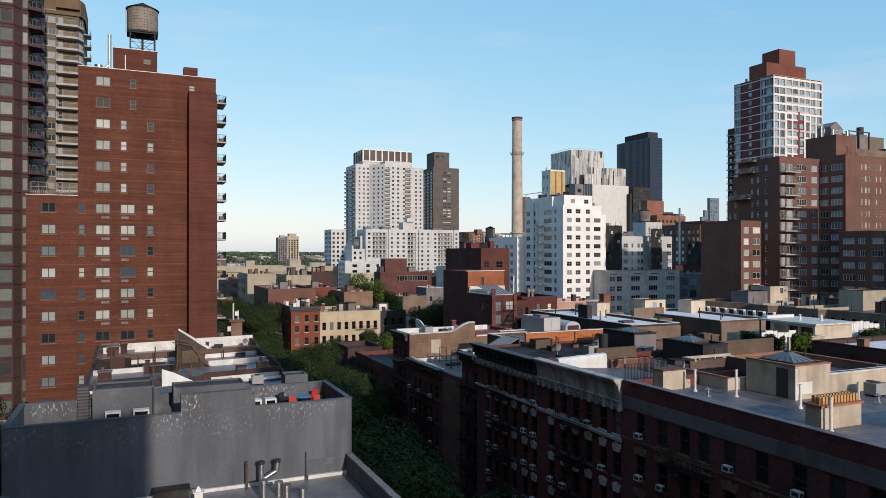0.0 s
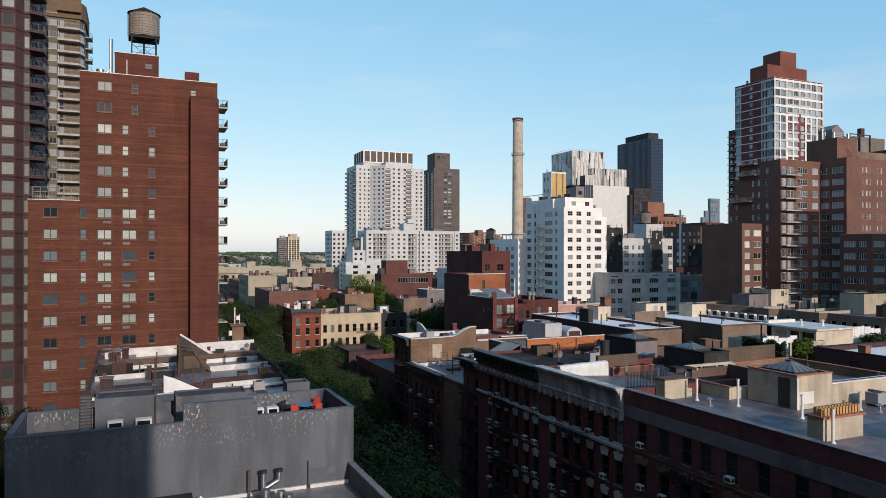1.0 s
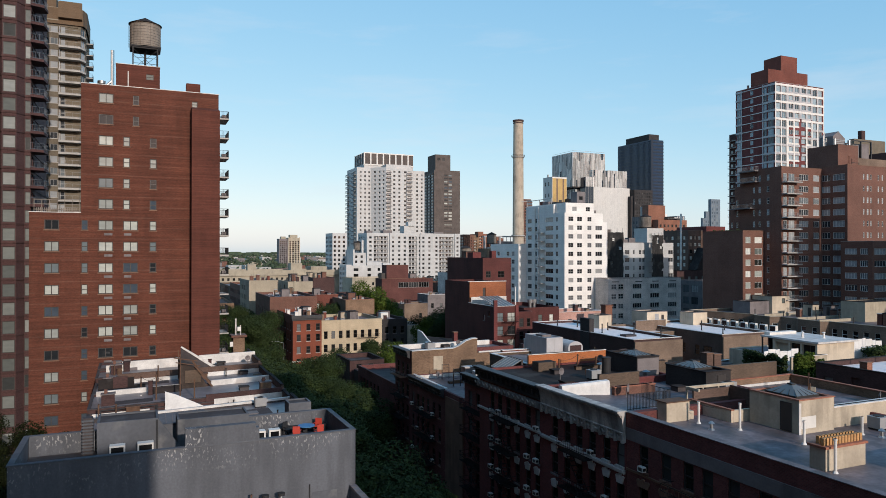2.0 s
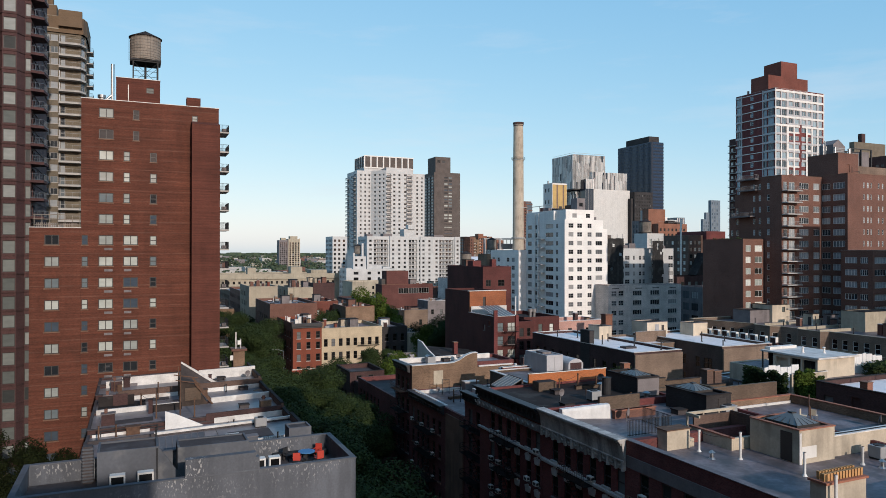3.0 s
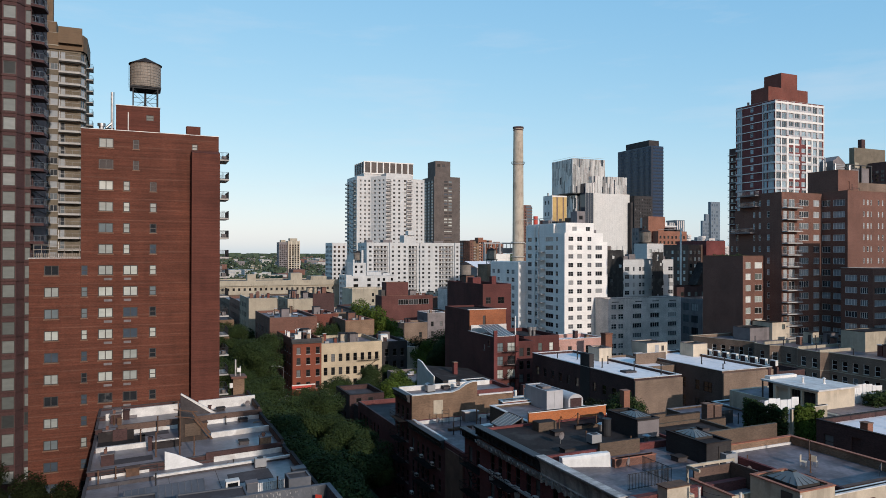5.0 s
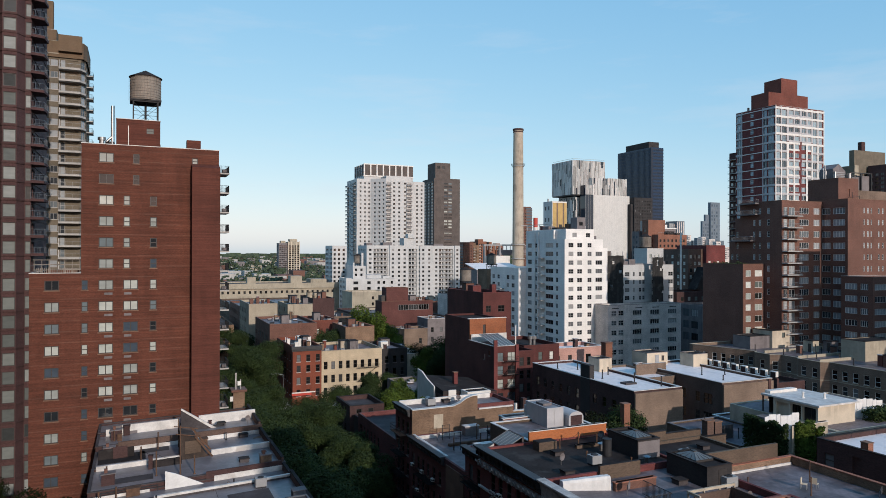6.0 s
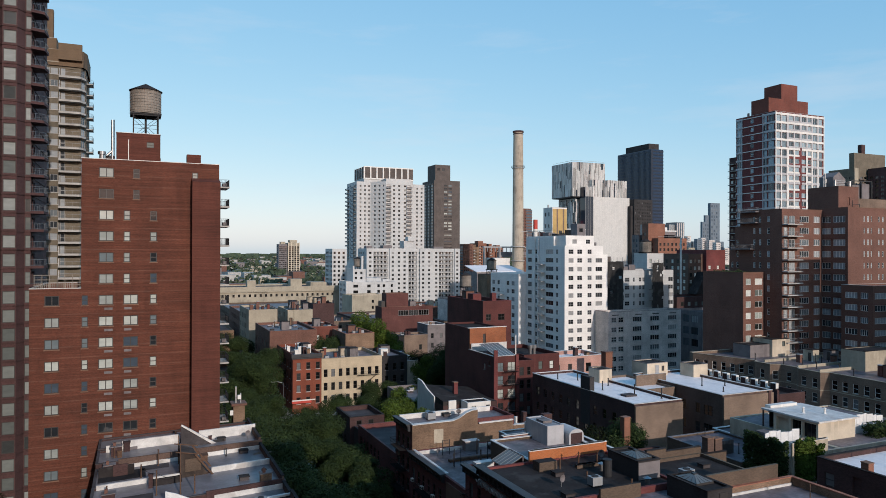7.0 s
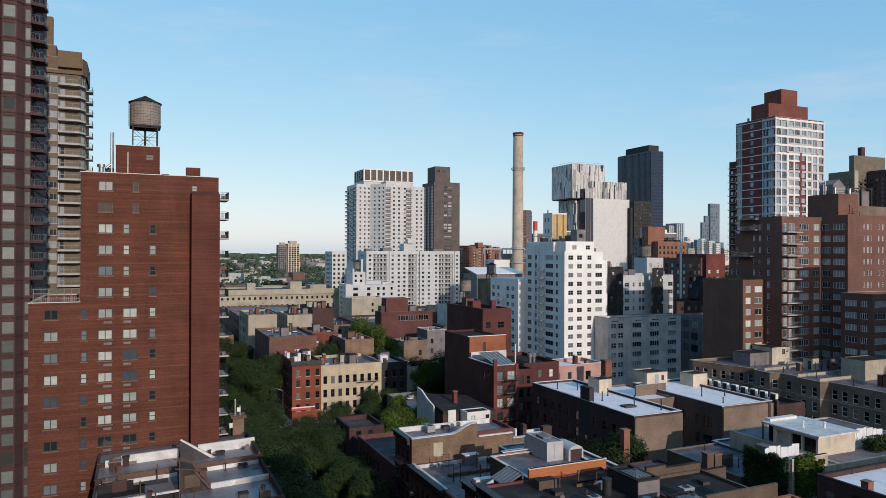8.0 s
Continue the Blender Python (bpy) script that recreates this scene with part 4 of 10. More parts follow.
for k, (a, b, z) in enumerate(zip(edges, edges[1:], roofs)):
    r = building("row_house", "row house with a bluish silver-coated roof", rect(-4.3, a + 0.01, 15.0, b - 0.01), z + 0.22, B_DARK, ALUM, par=0.22, thick=0.2, category="row house", group="row houses by the street", cope=GREYR)
    w = b - 0.24  # south face of the party wall at the rear
    if k == 0:
        boxes("parapet_wall", GREYR, r, (-4.0, w, z, 15.0, b - 0.03, z + 0.34))
        boxes("parapet_flashing", FLASH, r, (1.5, w - 0.06, z + 0.344, 15.1, b + 0.02, z + 0.42), (1.6, w - 0.05, z + 0.2, 14.9, w - 0.01, z + 0.343))
        for j in range(4):
            boxes("roof_seam", GREYR, r, (-1.5 + 4.3 * j, a + 0.4, z + 0.006, -1.46 + 4.3 * j, w - 0.1, z + 0.02))
    elif k == 1:
        boxes("parapet_wall", B_DARK, r, (6.6, w, z, 14.6, b - 0.03, z + 1.05))
        boxes("parapet_flashing", FLASH, r, (7.4, w - 0.08, z, 14.8, w - 0.01, z + 0.55))
        boxes("pipe_rail", IRON, r, (-3.2, w - 0.1, z + 0.5, 2.0, w, z + 0.6), (-3.2, w - 0.1, z, -3.1, w, z + 0.5), (-0.6, w - 0.1, z, -0.5, w, z + 0.5), (1.9, w - 0.1, z, 2.0, w, z + 0.5))
        boxes("parapet_flashing", FLASH, r, (-3.9, w - 0.07, z, 1.2, w - 0.01, z + 0.28))
    elif k == 2:
        boxes("parapet_flashing", FLASH, r, (7.9, w - 0.06, z, 14.9, b - 0.02, z + 0.62), (-3.9, w - 0.06, z, 4.7, b - 0.02, z + 0.52))
        boxes("tarred_screen", TAR, r, (1.6, w - 1.6, z, 4.6, w - 1.4, z + 0.75))
    elif k == 3:
        boxes("parapet_wall", B_UMBER, r, (-1.9, w, z, 15.0, b - 0.03, z + 1.15))
        boxes("parapet_flashing", FLASH, r, (7.0, w - 0.08, z, 14.9, w - 0.01, z + 0.5), (-3.8, w - 0.08, z, 4.8, w - 0.01, z + 0.45))
        boxes("tarred_screen", TAR, r, (-3.9, w - 2.6, z, -0.2, w - 2.4, z + 1.1))
        boxes("rusty_box", B_DARK, r, (-2.4, w - 2.8, z, -0.9, w - 2.62, z + 1.3))
    elif k == 4:
        boxes("parapet_flashing", FLASH, r, (-1.6, w - 0.08, z, 5.2, b - 0.02, z + 1.15), (-3.4, w - 0.08, z, -1.65, b - 0.02, z + 0.8), (7.6, w - 0.08, z, 15.0, b - 0.02, z + 1.25))
        boxes("roof_duct", IRON, r, (8.2, w - 2.2, z + 0.1, 10.6, w - 2.05, z + 0.3), (10.45, w - 2.2, z + 0.1, 10.6, w - 0.6, z + 0.3))
    boxes("east_parapet", B_UMBER, r, (14.6, a + 0.2, z, 14.85, b - 0.26, z + 0.75))
    boxes("parapet_cap", TAR, r, (14.55, a + 0.2, z + 0.754, 14.9, b - 0.26, z + 0.84))
rng = random.Random(64)
for x, y, h in ((-2.4, 94.2, 1.2), (0.5, 86.0, 1.6), (1.9, 79.0, 2.6), (2.4, 90.0, 2.0), (10.3, 90.0, 1.0), (4.2, 78.0, 2.2), (-1.8, 75.0, 1.2), (9.0, 72.5, 0.9), (11.7, 63.0, 1.2), (5.6, 77.6, 2.0), (-2.8, 80.5, 1.3)):
    pipe("vent_pipe", "rusty vent pipe on a row house roof", x, y, roof_z(y), h, 0.07, RUST if h > 1.1 else IRON)
for x, y in ((-3.4, 89.0), (-3.2, 78.2), (12.4, 76.6), (-2.8, 94.6)):
    c = thing("brick_chimney", "weathered brick chimney on a row house roof", "chimney", group="row house chimneys")
    z = roof_z(y)
    boxes("shaft", B_BUFF if x > 0 else B_DARK, c, (x, y, z, x + 1.2, y + 0.9, z + 1.1))
    boxes("cap", BANDC, c, (x - 0.08, y - 0.08, z + 1.1, x + 1.28, y + 0.98, z + 1.2))
    boxes("chimney_pot", B_BROWN, c, (x + 0.25, y + 0.25, z + 1.2, x + 0.55, y + 0.55, z + 1.6))


def slab_xz(bm, pts, y, thick):
    """An upright plate with the outline pts (x, z), facing -Y."""
    a = [bm.verts.new((x, y, z)) for x, z in pts]
    b = [bm.verts.new((x, y + thick, z)) for x, z in pts]
    bm.faces.new(a)
    bm.faces.new(b[::-1])
    for i in range(len(pts)):
        j = (i + 1) % len(pts)
        bm.faces.new((a[i], a[j], b[j], b[i]))


ra = thing("stair_bulkhead", "rusty sloping stair bulkhead between the roofs", "bulkhead")
bm = bmesh.new()
slab_xz(bm, [(4.51, 19.24), (4.53, 15.44), (8.1, 15.32), (6.07, 18.63)], 83.5, 3.2)
part("housing", bm, DARKRUST, ra)
boxes("door", B_OLIVE, ra, (5.03, 83.42, 16.9, 6.73, 83.49, 18.3))
for y in (83.2, 86.9):
    for nm, p, q, w in (("handrail", (6.07, y, 18.83), (8.7, y, 15.32), 0.22), ("post", (4.51, y, 16.9), (4.51, y, 20.24), 0.12), ("eaves_bar", (4.01, y, 19.34), (6.67, y, 18.78), 0.12)):
        bm = bmesh.new()
        bar(bm, p, q, w)
        part(nm, bm, RUST, ra)
for k, (x, y, w, d, hh) in enumerate(((5.2, 88.0, 1.4, 1.4, 0.9), (7.2, 89.2, 0.8, 1.2, 0.6), (-2.6, 96.0, 0.9, 0.9, 1.3), (-1.4, 96.1, 0.7, 0.8, 1.1), (-0.9, 75.0, 1.2, 0.8, 0.7))):
    bm = bmesh.new()
    z = roof_z(y)
    box(bm, x, y, z, x + w, y + d, z + hh)
    box(bm, x - 0.08, y - 0.08, z + hh, x + w + 0.08, y + d + 0.08, z + hh + 0.08)
    solo("roof_box", bm, (B_DARK, RUST, BANDC)[k % 3], "weathered boxed flue on a row house roof", "flue", group="row house flues")
bm = bmesh.new()
slab_xz(bm, [(5.21, 19.45), (5.22, 16.5), (9.2, 16.53)], 94.6, 0.25)
pw2 = solo("party_wall", bm, GREYR, "dark triangular party wall above the roofs", "wall")
bm = bmesh.new()
slab_xz(bm, [(5.21, 19.5), (9.2, 16.58), (9.7, 16.65), (5.31, 19.65)], 94.5, 0.4)
part("coping", bm, FLASH, pw2)
bm = bmesh.new()
slab_xz(bm, [(2.62, 17.7), (2.63, 15.26), (6.35, 15.32), (6.35, 15.84), (3.68, 17.28)], 75.4, 0.12)
solo("white_sheet", bm, TARP, "white tarpaulin sheet leaning on the roof", "tarpaulin")


# broken parapet pieces, flues and planks between the row house roofs
rng = random.Random(64)
for k in range(11):
    y = rng.uniform(64, 101)
    x = rng.choice((rng.uniform(-3.6, 4.0), rng.uniform(3.4, 9.0), rng.uniform(8.0, 13.6)))
    z = roof_z(y)
    c = rng.random()
    bm = bmesh.new()
    if c < 0.3:
        w, h = rng.uniform(0.3, 0.8), rng.uniform(0.6, 1.5)
        box(bm, x, y, z, x + w, y + w * 0.8, z + h)
        box(bm, x - 0.05, y - 0.05, z + h, x + w + 0.05, y + w * 0.8 + 0.05, z + h + 0.08)
        solo("roof_flue", bm, rng.choice((RUST, BANDC, B_DARK)), "small weathered flue on a row house roof", "flue", group="row house flues")
    elif c < 0.55:
        l = rng.uniform(1.2, 3.6)
        box(bm, x, y, z + 0.01, x + l, y + 0.22, z + rng.uniform(0.15, 0.45))
        solo("kerb_wall", bm, rng.choice((B_DARK, TAR)), "low tarred upstand across a row house roof", "upstand", group="roof upstands")
    elif c < 0.75:
        bm.free()
        pipe("vent_pipe", "rusty vent pipe on a row house roof", x, y, z, rng.uniform(0.7, 2.0), 0.07, rng.choice((RUST, IRON)))
    elif c < 0.88:
        l = rng.uniform(1.5, 3.0)
        bar(bm, (x, y, z + 0.06), (x + l, y + rng.uniform(-1, 1) * 0.6, z + 0.1), 0.12)
        bar(bm, (x + 0.2, y + 0.3, z + 0.06), (x + l * 0.8, y + 0.5, z + 0.06), 0.1)
        solo("roof_planks", bm, WOODT, "loose weathered planks on a row house roof", "planks", group="loose planks")
    else:
        w = rng.uniform(0.8, 1.6)
        box(bm, x, y, z, x + w, y + 0.9, z + 0.35)
        tube(bm, (x + w / 2, y + 0.45, z + 0.35), (x + w / 2, y + 0.45, z + 0.75), 0.32, 0.05, n=4)
        solo("roof_vent", bm, rng.choice((BANDC, TAR, GREYR)), "low capped roof vent on a row house roof", "roof vent", group="row house roof vents")


# ---- small things on the near roofs ----
def dish(x, y, z, turn):
    d = thing("satellite_dish", "small grey satellite dish on a roof mast", "satellite dish", group="satellite dishes", at=(x, y, z))
    d.rotation_euler = (0, 0, radians(turn))
    bm = bmesh.new()
    tube(bm, (0, 0, 0), (0, 0, 0.7), 0.035)
    part("mast", bm, STEEL, d)
    bm = bmesh.new()
    c = [bm.verts.new((0.36 * math.cos(a), -0.06 - 0.1, 0.8 + 0.36 * math.sin(a))) for a in (2 * math.pi * k / 14 for k in range(14))]
    m = bm.verts.new((0, 0.0, 0.78))
    for k in range(14):
        bm.faces.new((c[k], c[(k + 1) % 14], m))
    part("reflector", bm, BANDC, d)


def roof_unit(x, y, z, w, d, h, label="grey condenser unit on a flat roof"):
    u = thing("condenser_unit", label, "air conditioner", group="roof condensers", at=(x, y, z))
    boxes("casing", FRAME_G, u, (0, 0, 0.12, w, d, h))
    for sx in (0.05, w - 0.15):
        boxes("foot", IRON, u, (sx, 0.05, 0, sx + 0.1, d - 0.05, 0.12))
    bm = bmesh.new()
    tube(bm, (w / 2, d / 2, h), (w / 2, d / 2, h + 0.06), min(w, d) * 0.38, n=14)
    part("fan_grille", bm, IRON, u)


def small_hatch(x, y, z, w=1.0, d=0.9, material=None, label="low tarred roof hatch"):
    u = thing("roof_hatch", label, "roof hatch", group="roof hatches", at=(x, y, z))
    boxes("curb", GREYR, u, (0, 0, 0, w, d, 0.35))
    boxes("lid", material or TAR, u, (-0.06, -0.06, 0.352, w + 0.06, d + 0.06, 0.44))


for x, y, t in ((-2.8, 63.0, 20), (13.2, 79.0, -30), (13.6, 94.5, 10)):
    dish(x, y, roof_z(y), t)
for x, y, w, d, hh in ((10.8, 70.0, 1.1, 0.8, 0.95), (3.0, 60.5, 1.2, 0.9, 1.0)):
    roof_unit(x, y, roof_z(y), w, d, hh)
for x, y in ((12.0, 90.0), (9.8, 95.0), (6.5, 61.0), (10.5, 79.0)):
    small_hatch(x, y, roof_z(y))
cl = thing("clothes_line", "sagging dark cable between roof poles", "cable", group="roof cables")
for k, (p, q) in enumerate((((0.5, 86.0, 17.6), (1.9, 79.0, 18.6)), ((1.9, 79.0, 18.6), (4.2, 78.0, 18.3)))):
    bm = bmesh.new()
    last = Vector(p)
    for i in range(1, 9):
        nx = Vector(p).lerp(Vector(q), i / 8)
        nx.z -= 0.35 * math.sin(math.pi * i / 8)
        tube(bm, last, nx, 0.02, n=4, caps=False)
        last = nx
    part("cable", bm, IRON, cl)
# what stands on the roof of the house nearest the terrace
dw = thing("dormer_window", "white-framed dormer window on the bluish roof", "window")
boxes("frame", WHITE, dw, (7.2, 63.5, 16.2, 7.34, 64.4, 17.45), (8.26, 63.5, 16.2, 8.4, 64.4, 17.45), (7.34, 63.5, 17.3, 8.26, 64.4, 17.45), (7.34, 63.5, 16.2, 8.26, 64.4, 16.35))
boxes("pane", G_DARK, dw, (7.34, 63.56, 16.35, 8.26, 63.6, 17.3))
pf = thing("picket_fence", "weathered white picket fence on the roof edge", "fence")
for k in range(16):
    boxes("picket", FLASH, pf, (9.75 + 0.2 * k, 63.3, 16.2, 9.9 + 0.2 * k, 63.36, 16.95))
boxes("rail", BANDC, pf, (9.7, 63.37, 16.4, 12.95, 63.43, 16.5), (9.7, 63.37, 16.8, 12.95, 63.43, 16.9))
sb = thing("roof_locker", "grey sheet-metal locker on the roof edge", "locker")
boxes("body", STUCCO, sb, (8.75, 61.6, 16.2, 9.7, 62.5, 17.6))
boxes("lid", BANDC, sb, (8.7, 61.55, 17.604, 9.75, 62.55, 17.66))
sb = thing("roof_locker", "larger grey sheet-metal locker beside a picket fence", "locker")
boxes("body", STUCCO, sb, (13.0, 62.4, 16.2, 14.2, 63.4, 17.9))
boxes("lid", BANDC, sb, (12.95, 62.35, 17.904, 14.25, 63.45, 17.96))
lt = thing("lean_to_roof", "bluish sheet-metal lean-to on the roof", "lean-to")
bm = bmesh.new()
a = [bm.verts.new(c) for c in ((-1.0, 61.2, 16.21), (5.4, 61.2, 16.21), (5.4, 61.2, 17.3), (-1.0, 61.2, 17.3), (-1.0, 64.0, 16.21), (5.4, 64.0, 16.21), (5.4, 64.0, 18.0), (-1.0, 64.0, 18.0))]
for q in ((0, 1, 2, 3), (5, 4, 7, 6), (1, 5, 6, 2), (4, 0, 3, 7), (3, 2, 6, 7)):
    bm.faces.new([a[k] for k in q])
part("housing", bm, STUCCO, lt)
for k in range(13):
    bm = bmesh.new()
    bar(bm, (-0.9 + 0.52 * k, 61.2, 17.33), (-0.9 + 0.52 * k, 64.0, 18.03), 0.04)
    part("batten", bm, BANDC, lt)
for x0, y0, x1, y1, z, mt, lab in ((-3.9, 86.6, 1.0, 89.9, 16.16, TAR, "black tar felt patch on a row house roof"), (0.4, 89.0, 3.6, 90.8, 16.16, GREYR, "grey felt patch on a row house roof"), (9.0, 84.6, 12.5, 86.5, 16.16, SILVER, "dull patch on a row house roof"), (-2.0, 78.2, 1.6, 80.0, 16.31, GREYR, "grey felt patch on a row house roof"), (8.0, 66.5, 12.0, 69.6, 16.21, GREYR, "stained patch on a bluish roof"), (1.0, 66.0, 4.6, 68.0, 16.21, SILVER, "dull patch on a bluish roof")):
    bm = bmesh.new()
    box(bm, x0, y0, z, x1, y1, z + 0.02)
    solo("felt_patch", bm, mt, lab, "roofing felt", group="roof patches")
# the row stands some seven degrees askew to the other houses
for ob in set(bpy.data.objects) - before_row:
    if ob.data is None:
        ob.location.y += 0.125 * (ob.location.x - 5) if ob.location.length > 1 else 0
    elif ob.parent is None or ob.parent.location.length < 1:
        for v in ob.data.vertices:
            v.co.y += 0.125 * (v.co.x - 5)
# ---- tenements along the street ----
FX = 31.8  # facade line


def ac_unit(x, y, z, turn=-90):
    """Window air conditioner that juts out of a west-facing window."""
    if "ac" not in WIN:
        bm = bmesh.new()
        box(bm, -0.27, -0.34, 0, 0.27, 0.0, 0.06)
        box(bm, -0.27, -0.34, 0.3, 0.27, 0.0, 0.36)
        box(bm, -0.27, -0.34, 0.06, -0.22, 0.0, 0.3)
        box(bm, 0.22, -0.34, 0.06, 0.27, 0.0, 0.3)
        box(bm, -0.22, -0.3, 0.06, 0.22, 0.0, 0.3)
        a = mesh_of("case", bm, FLASH)
        bm = bmesh.new()
        for k in range(5):
            box(bm, -0.21, -0.325, 0.07 + 0.046 * k, 0.21, -0.302, 0.1 + 0.046 * k)
        for sx in (-0.285, 0.272):
            box(bm, sx, -0.28, 0.08, sx + 0.013, -0.04, 0.28)
        WIN["ac"] = a, mesh_of("grille", bm, FRAME_D)
    a = thing("air_conditioner", "white window air conditioner above a sill", "air conditioner", group="window air conditioners", at=(x, y, z))
    a.rotation_euler = (0, 0, radians(turn))
    for nm, me in zip(("case", "grille"), WIN["ac"]):
        o = new(nm, me)
        o.parent = a


def lintels(parent, ys, zs, w, material, x=FX, tall=0.34):
    """Flared window lintels proud of a west wall, with a keystone."""
    key = ("lintel", w, material.name)
    if key not in WIN:
        bm = bmesh.new()
        pts = [(-w / 2, 0), (w / 2, 0), (w / 2 + 0.16, tall), (w / 2 + 0.02, tall + 0.1), (0.16, tall), (0.12, tall + 0.18), (-0.12, tall + 0.18), (-0.16, tall), (-w / 2 - 0.02, tall + 0.1), (-w / 2 - 0.16, tall)]
        a = [bm.verts.new((-0.12, -u, z)) for u, z in pts]
        b = [bm.verts.new((0.0, -u, z)) for u, z in pts]
        bm.faces.new(a)
        for i in range(len(pts)):
            j = (i + 1) % len(pts)
            bm.faces.new((a[i], a[j], b[j], b[i]))
        WIN[key] = mesh_of("lintel", bm, material)
    for z in zs:
        for y in ys:
            o = new("lintel", WIN[key])
            o.parent, o.location = parent, (x, y, z)


def fire_escape(parent, x, y0, y1, zs, axis="W"):
    """Iron platforms with railings and stair flights on a west wall (or, with axis S, along x on a south wall at y = x)."""
    fe = []
    for i, z in enumerate(zs):
        bm = bmesh.new()
        n = int((y1 - y0) / 0.16)
        for k in range(n):
            y = y0 + (y1 - y0) * k / n
            box(bm, -1.1, y, -0.04, 0, y + 0.07, 0)
        for yy in (y0, y1):
            for zz in (0.0, 0.5, 0.95):
                bar(bm, (-1.1, yy, zz), (0, yy, zz), 0.04)
        for zz in (0.0, 0.5, 0.95):
            bar(bm, (-1.1, y0, zz), (-1.1, y1, zz), 0.04)
        m = int((y1 - y0) / 0.3)
        for k in range(m + 1):
            y = y0 + (y1 - y0) * k / m
            bar(bm, (-1.1, y, 0), (-1.1, y, 0.95), 0.025)
        if i + 1 < len(zs):
            dz = zs[i + 1] - z
            for s in (-0.75, -0.25):
                bar(bm, (s, y0 + 0.3, 0), (s, y1 - 0.6, dz), 0.06)
            for k in range(10):
                f = (k + 0.5) / 10
                box(bm, -0.75, y0 + 0.3 + (y1 - y0 - 0.9) * f, dz * f, -0.25, y0 + 0.5 + (y1 - y0 - 0.9) * f, dz * f + 0.03)
        if axis == "S":
            for v in bm.verts:
                v.co = Vector((v.co.y, v.co.x, v.co.z))
        o = part("fire_escape", bm, FEIRON, parent)
        o.location = (x, 0, z) if axis == "W" else (0, x, z)
        fe.append(o)
    return fe


def cornice(parent, y0, y1, ztop, zbot, material, x=FX, out=0.75, step=0.9, label="", festoon=False):
    """Projecting metal cornice on a west wall: crown, dentils, coved frieze, and brackets or a band of festoons at its foot."""
    bm = bmesh.new()
    zf = zbot + (0.62 if festoon else 0.14)
    prof = [(0.1, ztop), (-out, ztop), (-out, ztop - 0.12), (-out * 0.82, ztop - 0.2), (-out * 0.78, ztop - 0.3), (-out * 0.5, ztop - 0.34), (-out * 0.5, ztop - 0.5), (-0.34, ztop - 0.62), (-0.2, zf + 0.12), (-0.3, zf + 0.08), (-0.3, zf), (-0.1, zf - 0.02), (-0.1, zbot), (0.1, zbot)]
    a = [bm.verts.new((x + u, y0, z)) for u, z in prof]
    b = [bm.verts.new((x + u, y1, z)) for u, z in prof]
    bm.faces.new(a)
    bm.faces.new(b[::-1])
    for i in range(len(prof)):
        j = (i + 1) % len(prof)
        bm.faces.new((a[i], a[j], b[j], b[i]))
    part("cornice", bm, material, parent, label)
    n = round((y1 - y0) / step)
    for k in range(n + 1):
        y = min(max(y0 + (y1 - y0) * k / n, y0 + 0.12), y1 - 0.12)
        if festoon:
            boxes("bracket", material, parent, (x - 0.3, y - 0.1, zbot - 0.05, x - 0.102, y + 0.1, zf - 0.03))
            if k < n:
                bm = bmesh.new()
                w = (y1 - y0) / n
                arc = [(y + w * (0.18 + 0.64 * t / 8), zf - 0.16 - 0.2 * math.sin(math.pi * t / 8)) for t in range(9)]
                for (p, q), (p2, q2) in zip(arc, arc[1:]):
                    tube(bm, (x - 0.16, p, q), (x - 0.16, p2, q2), 0.07, n=5)
                part("festoon", bm, material, parent)
        else:
            boxes("bracket", material, parent, (x - out * 0.6, y - 0.08, ztop - 0.95, x - 0.22, y + 0.08, ztop - 0.52))
    bm = bmesh.new()
    m = round((y1 - y0) / 0.24)
    for k in range(m):
        y = y0 + (y1 - y0) * (k + 0.25) / m
        box(bm, x - out * 0.5 - 0.09, y, ztop - 0.47, x - out * 0.5 - 0.002, y + 0.12, ztop - 0.36)
    tagged(part("dentil_course", bm, material, parent), kind="stuff")


TS = 2.83
# nearest tenement
aw = [38.15, 35.95, 33.95, 32.35, 30.3, 28.05, 25.65, 23.5, 21.5, 19.2, 17.0, 14.8, 12.6, 10.4, 8.2, 6.0]
A_ROOF = 19.62
ten_a = building("tenement", "dark red brick tenement with a grey band below its parapet", rect(FX, -30, 48, 39.95), 20.35, B_TEN, SILVER, {3: rows([(39.95 - y - 0.46, 39.95 - y + 0.46) for y in aw], [18.4 - 2.87 * k for k in range(6)], 1.75, "hung")}, par=0.73, thick=0.32, cope=None, category="tenement", group="street tenements", gm=G_DARK, near=True, sill=BROWNST)
boxes("band", BANDC, ten_a, (FX - 0.06, -30, 18.46, FX, 39.94, 19.3))
boxes("parapet_cap", SILVER, ten_a, (FX - 0.04, -30, 20.352, FX + 0.5, 39.94, 20.4))
boxes("string_course", BROWNST, ten_a, (FX - 0.08, -30, 16.3, FX, 39.94, 16.45), (FX - 0.08, -30, 10.5, FX, 39.94, 10.65))
lintels(ten_a, aw, [18.4 - 2.87 * k for k in range(1, 6)], 1.0, BROWNST, tall=0.42)
for k, j in ((0, 0), (0, 1), (4, 0), (1, 1), (6, 0), (3, 2), (5, 2), (8, 1), (2, 3), (7, 3), (0, 3)):
    ac_unit(FX - 0.02, aw[k], 16.67 - 2.87 * j)
fire_escape(ten_a, FX - 0.02, 31.4, 35.2, [15.95 - 2.87 * k for k in range(4, -1, -1)])

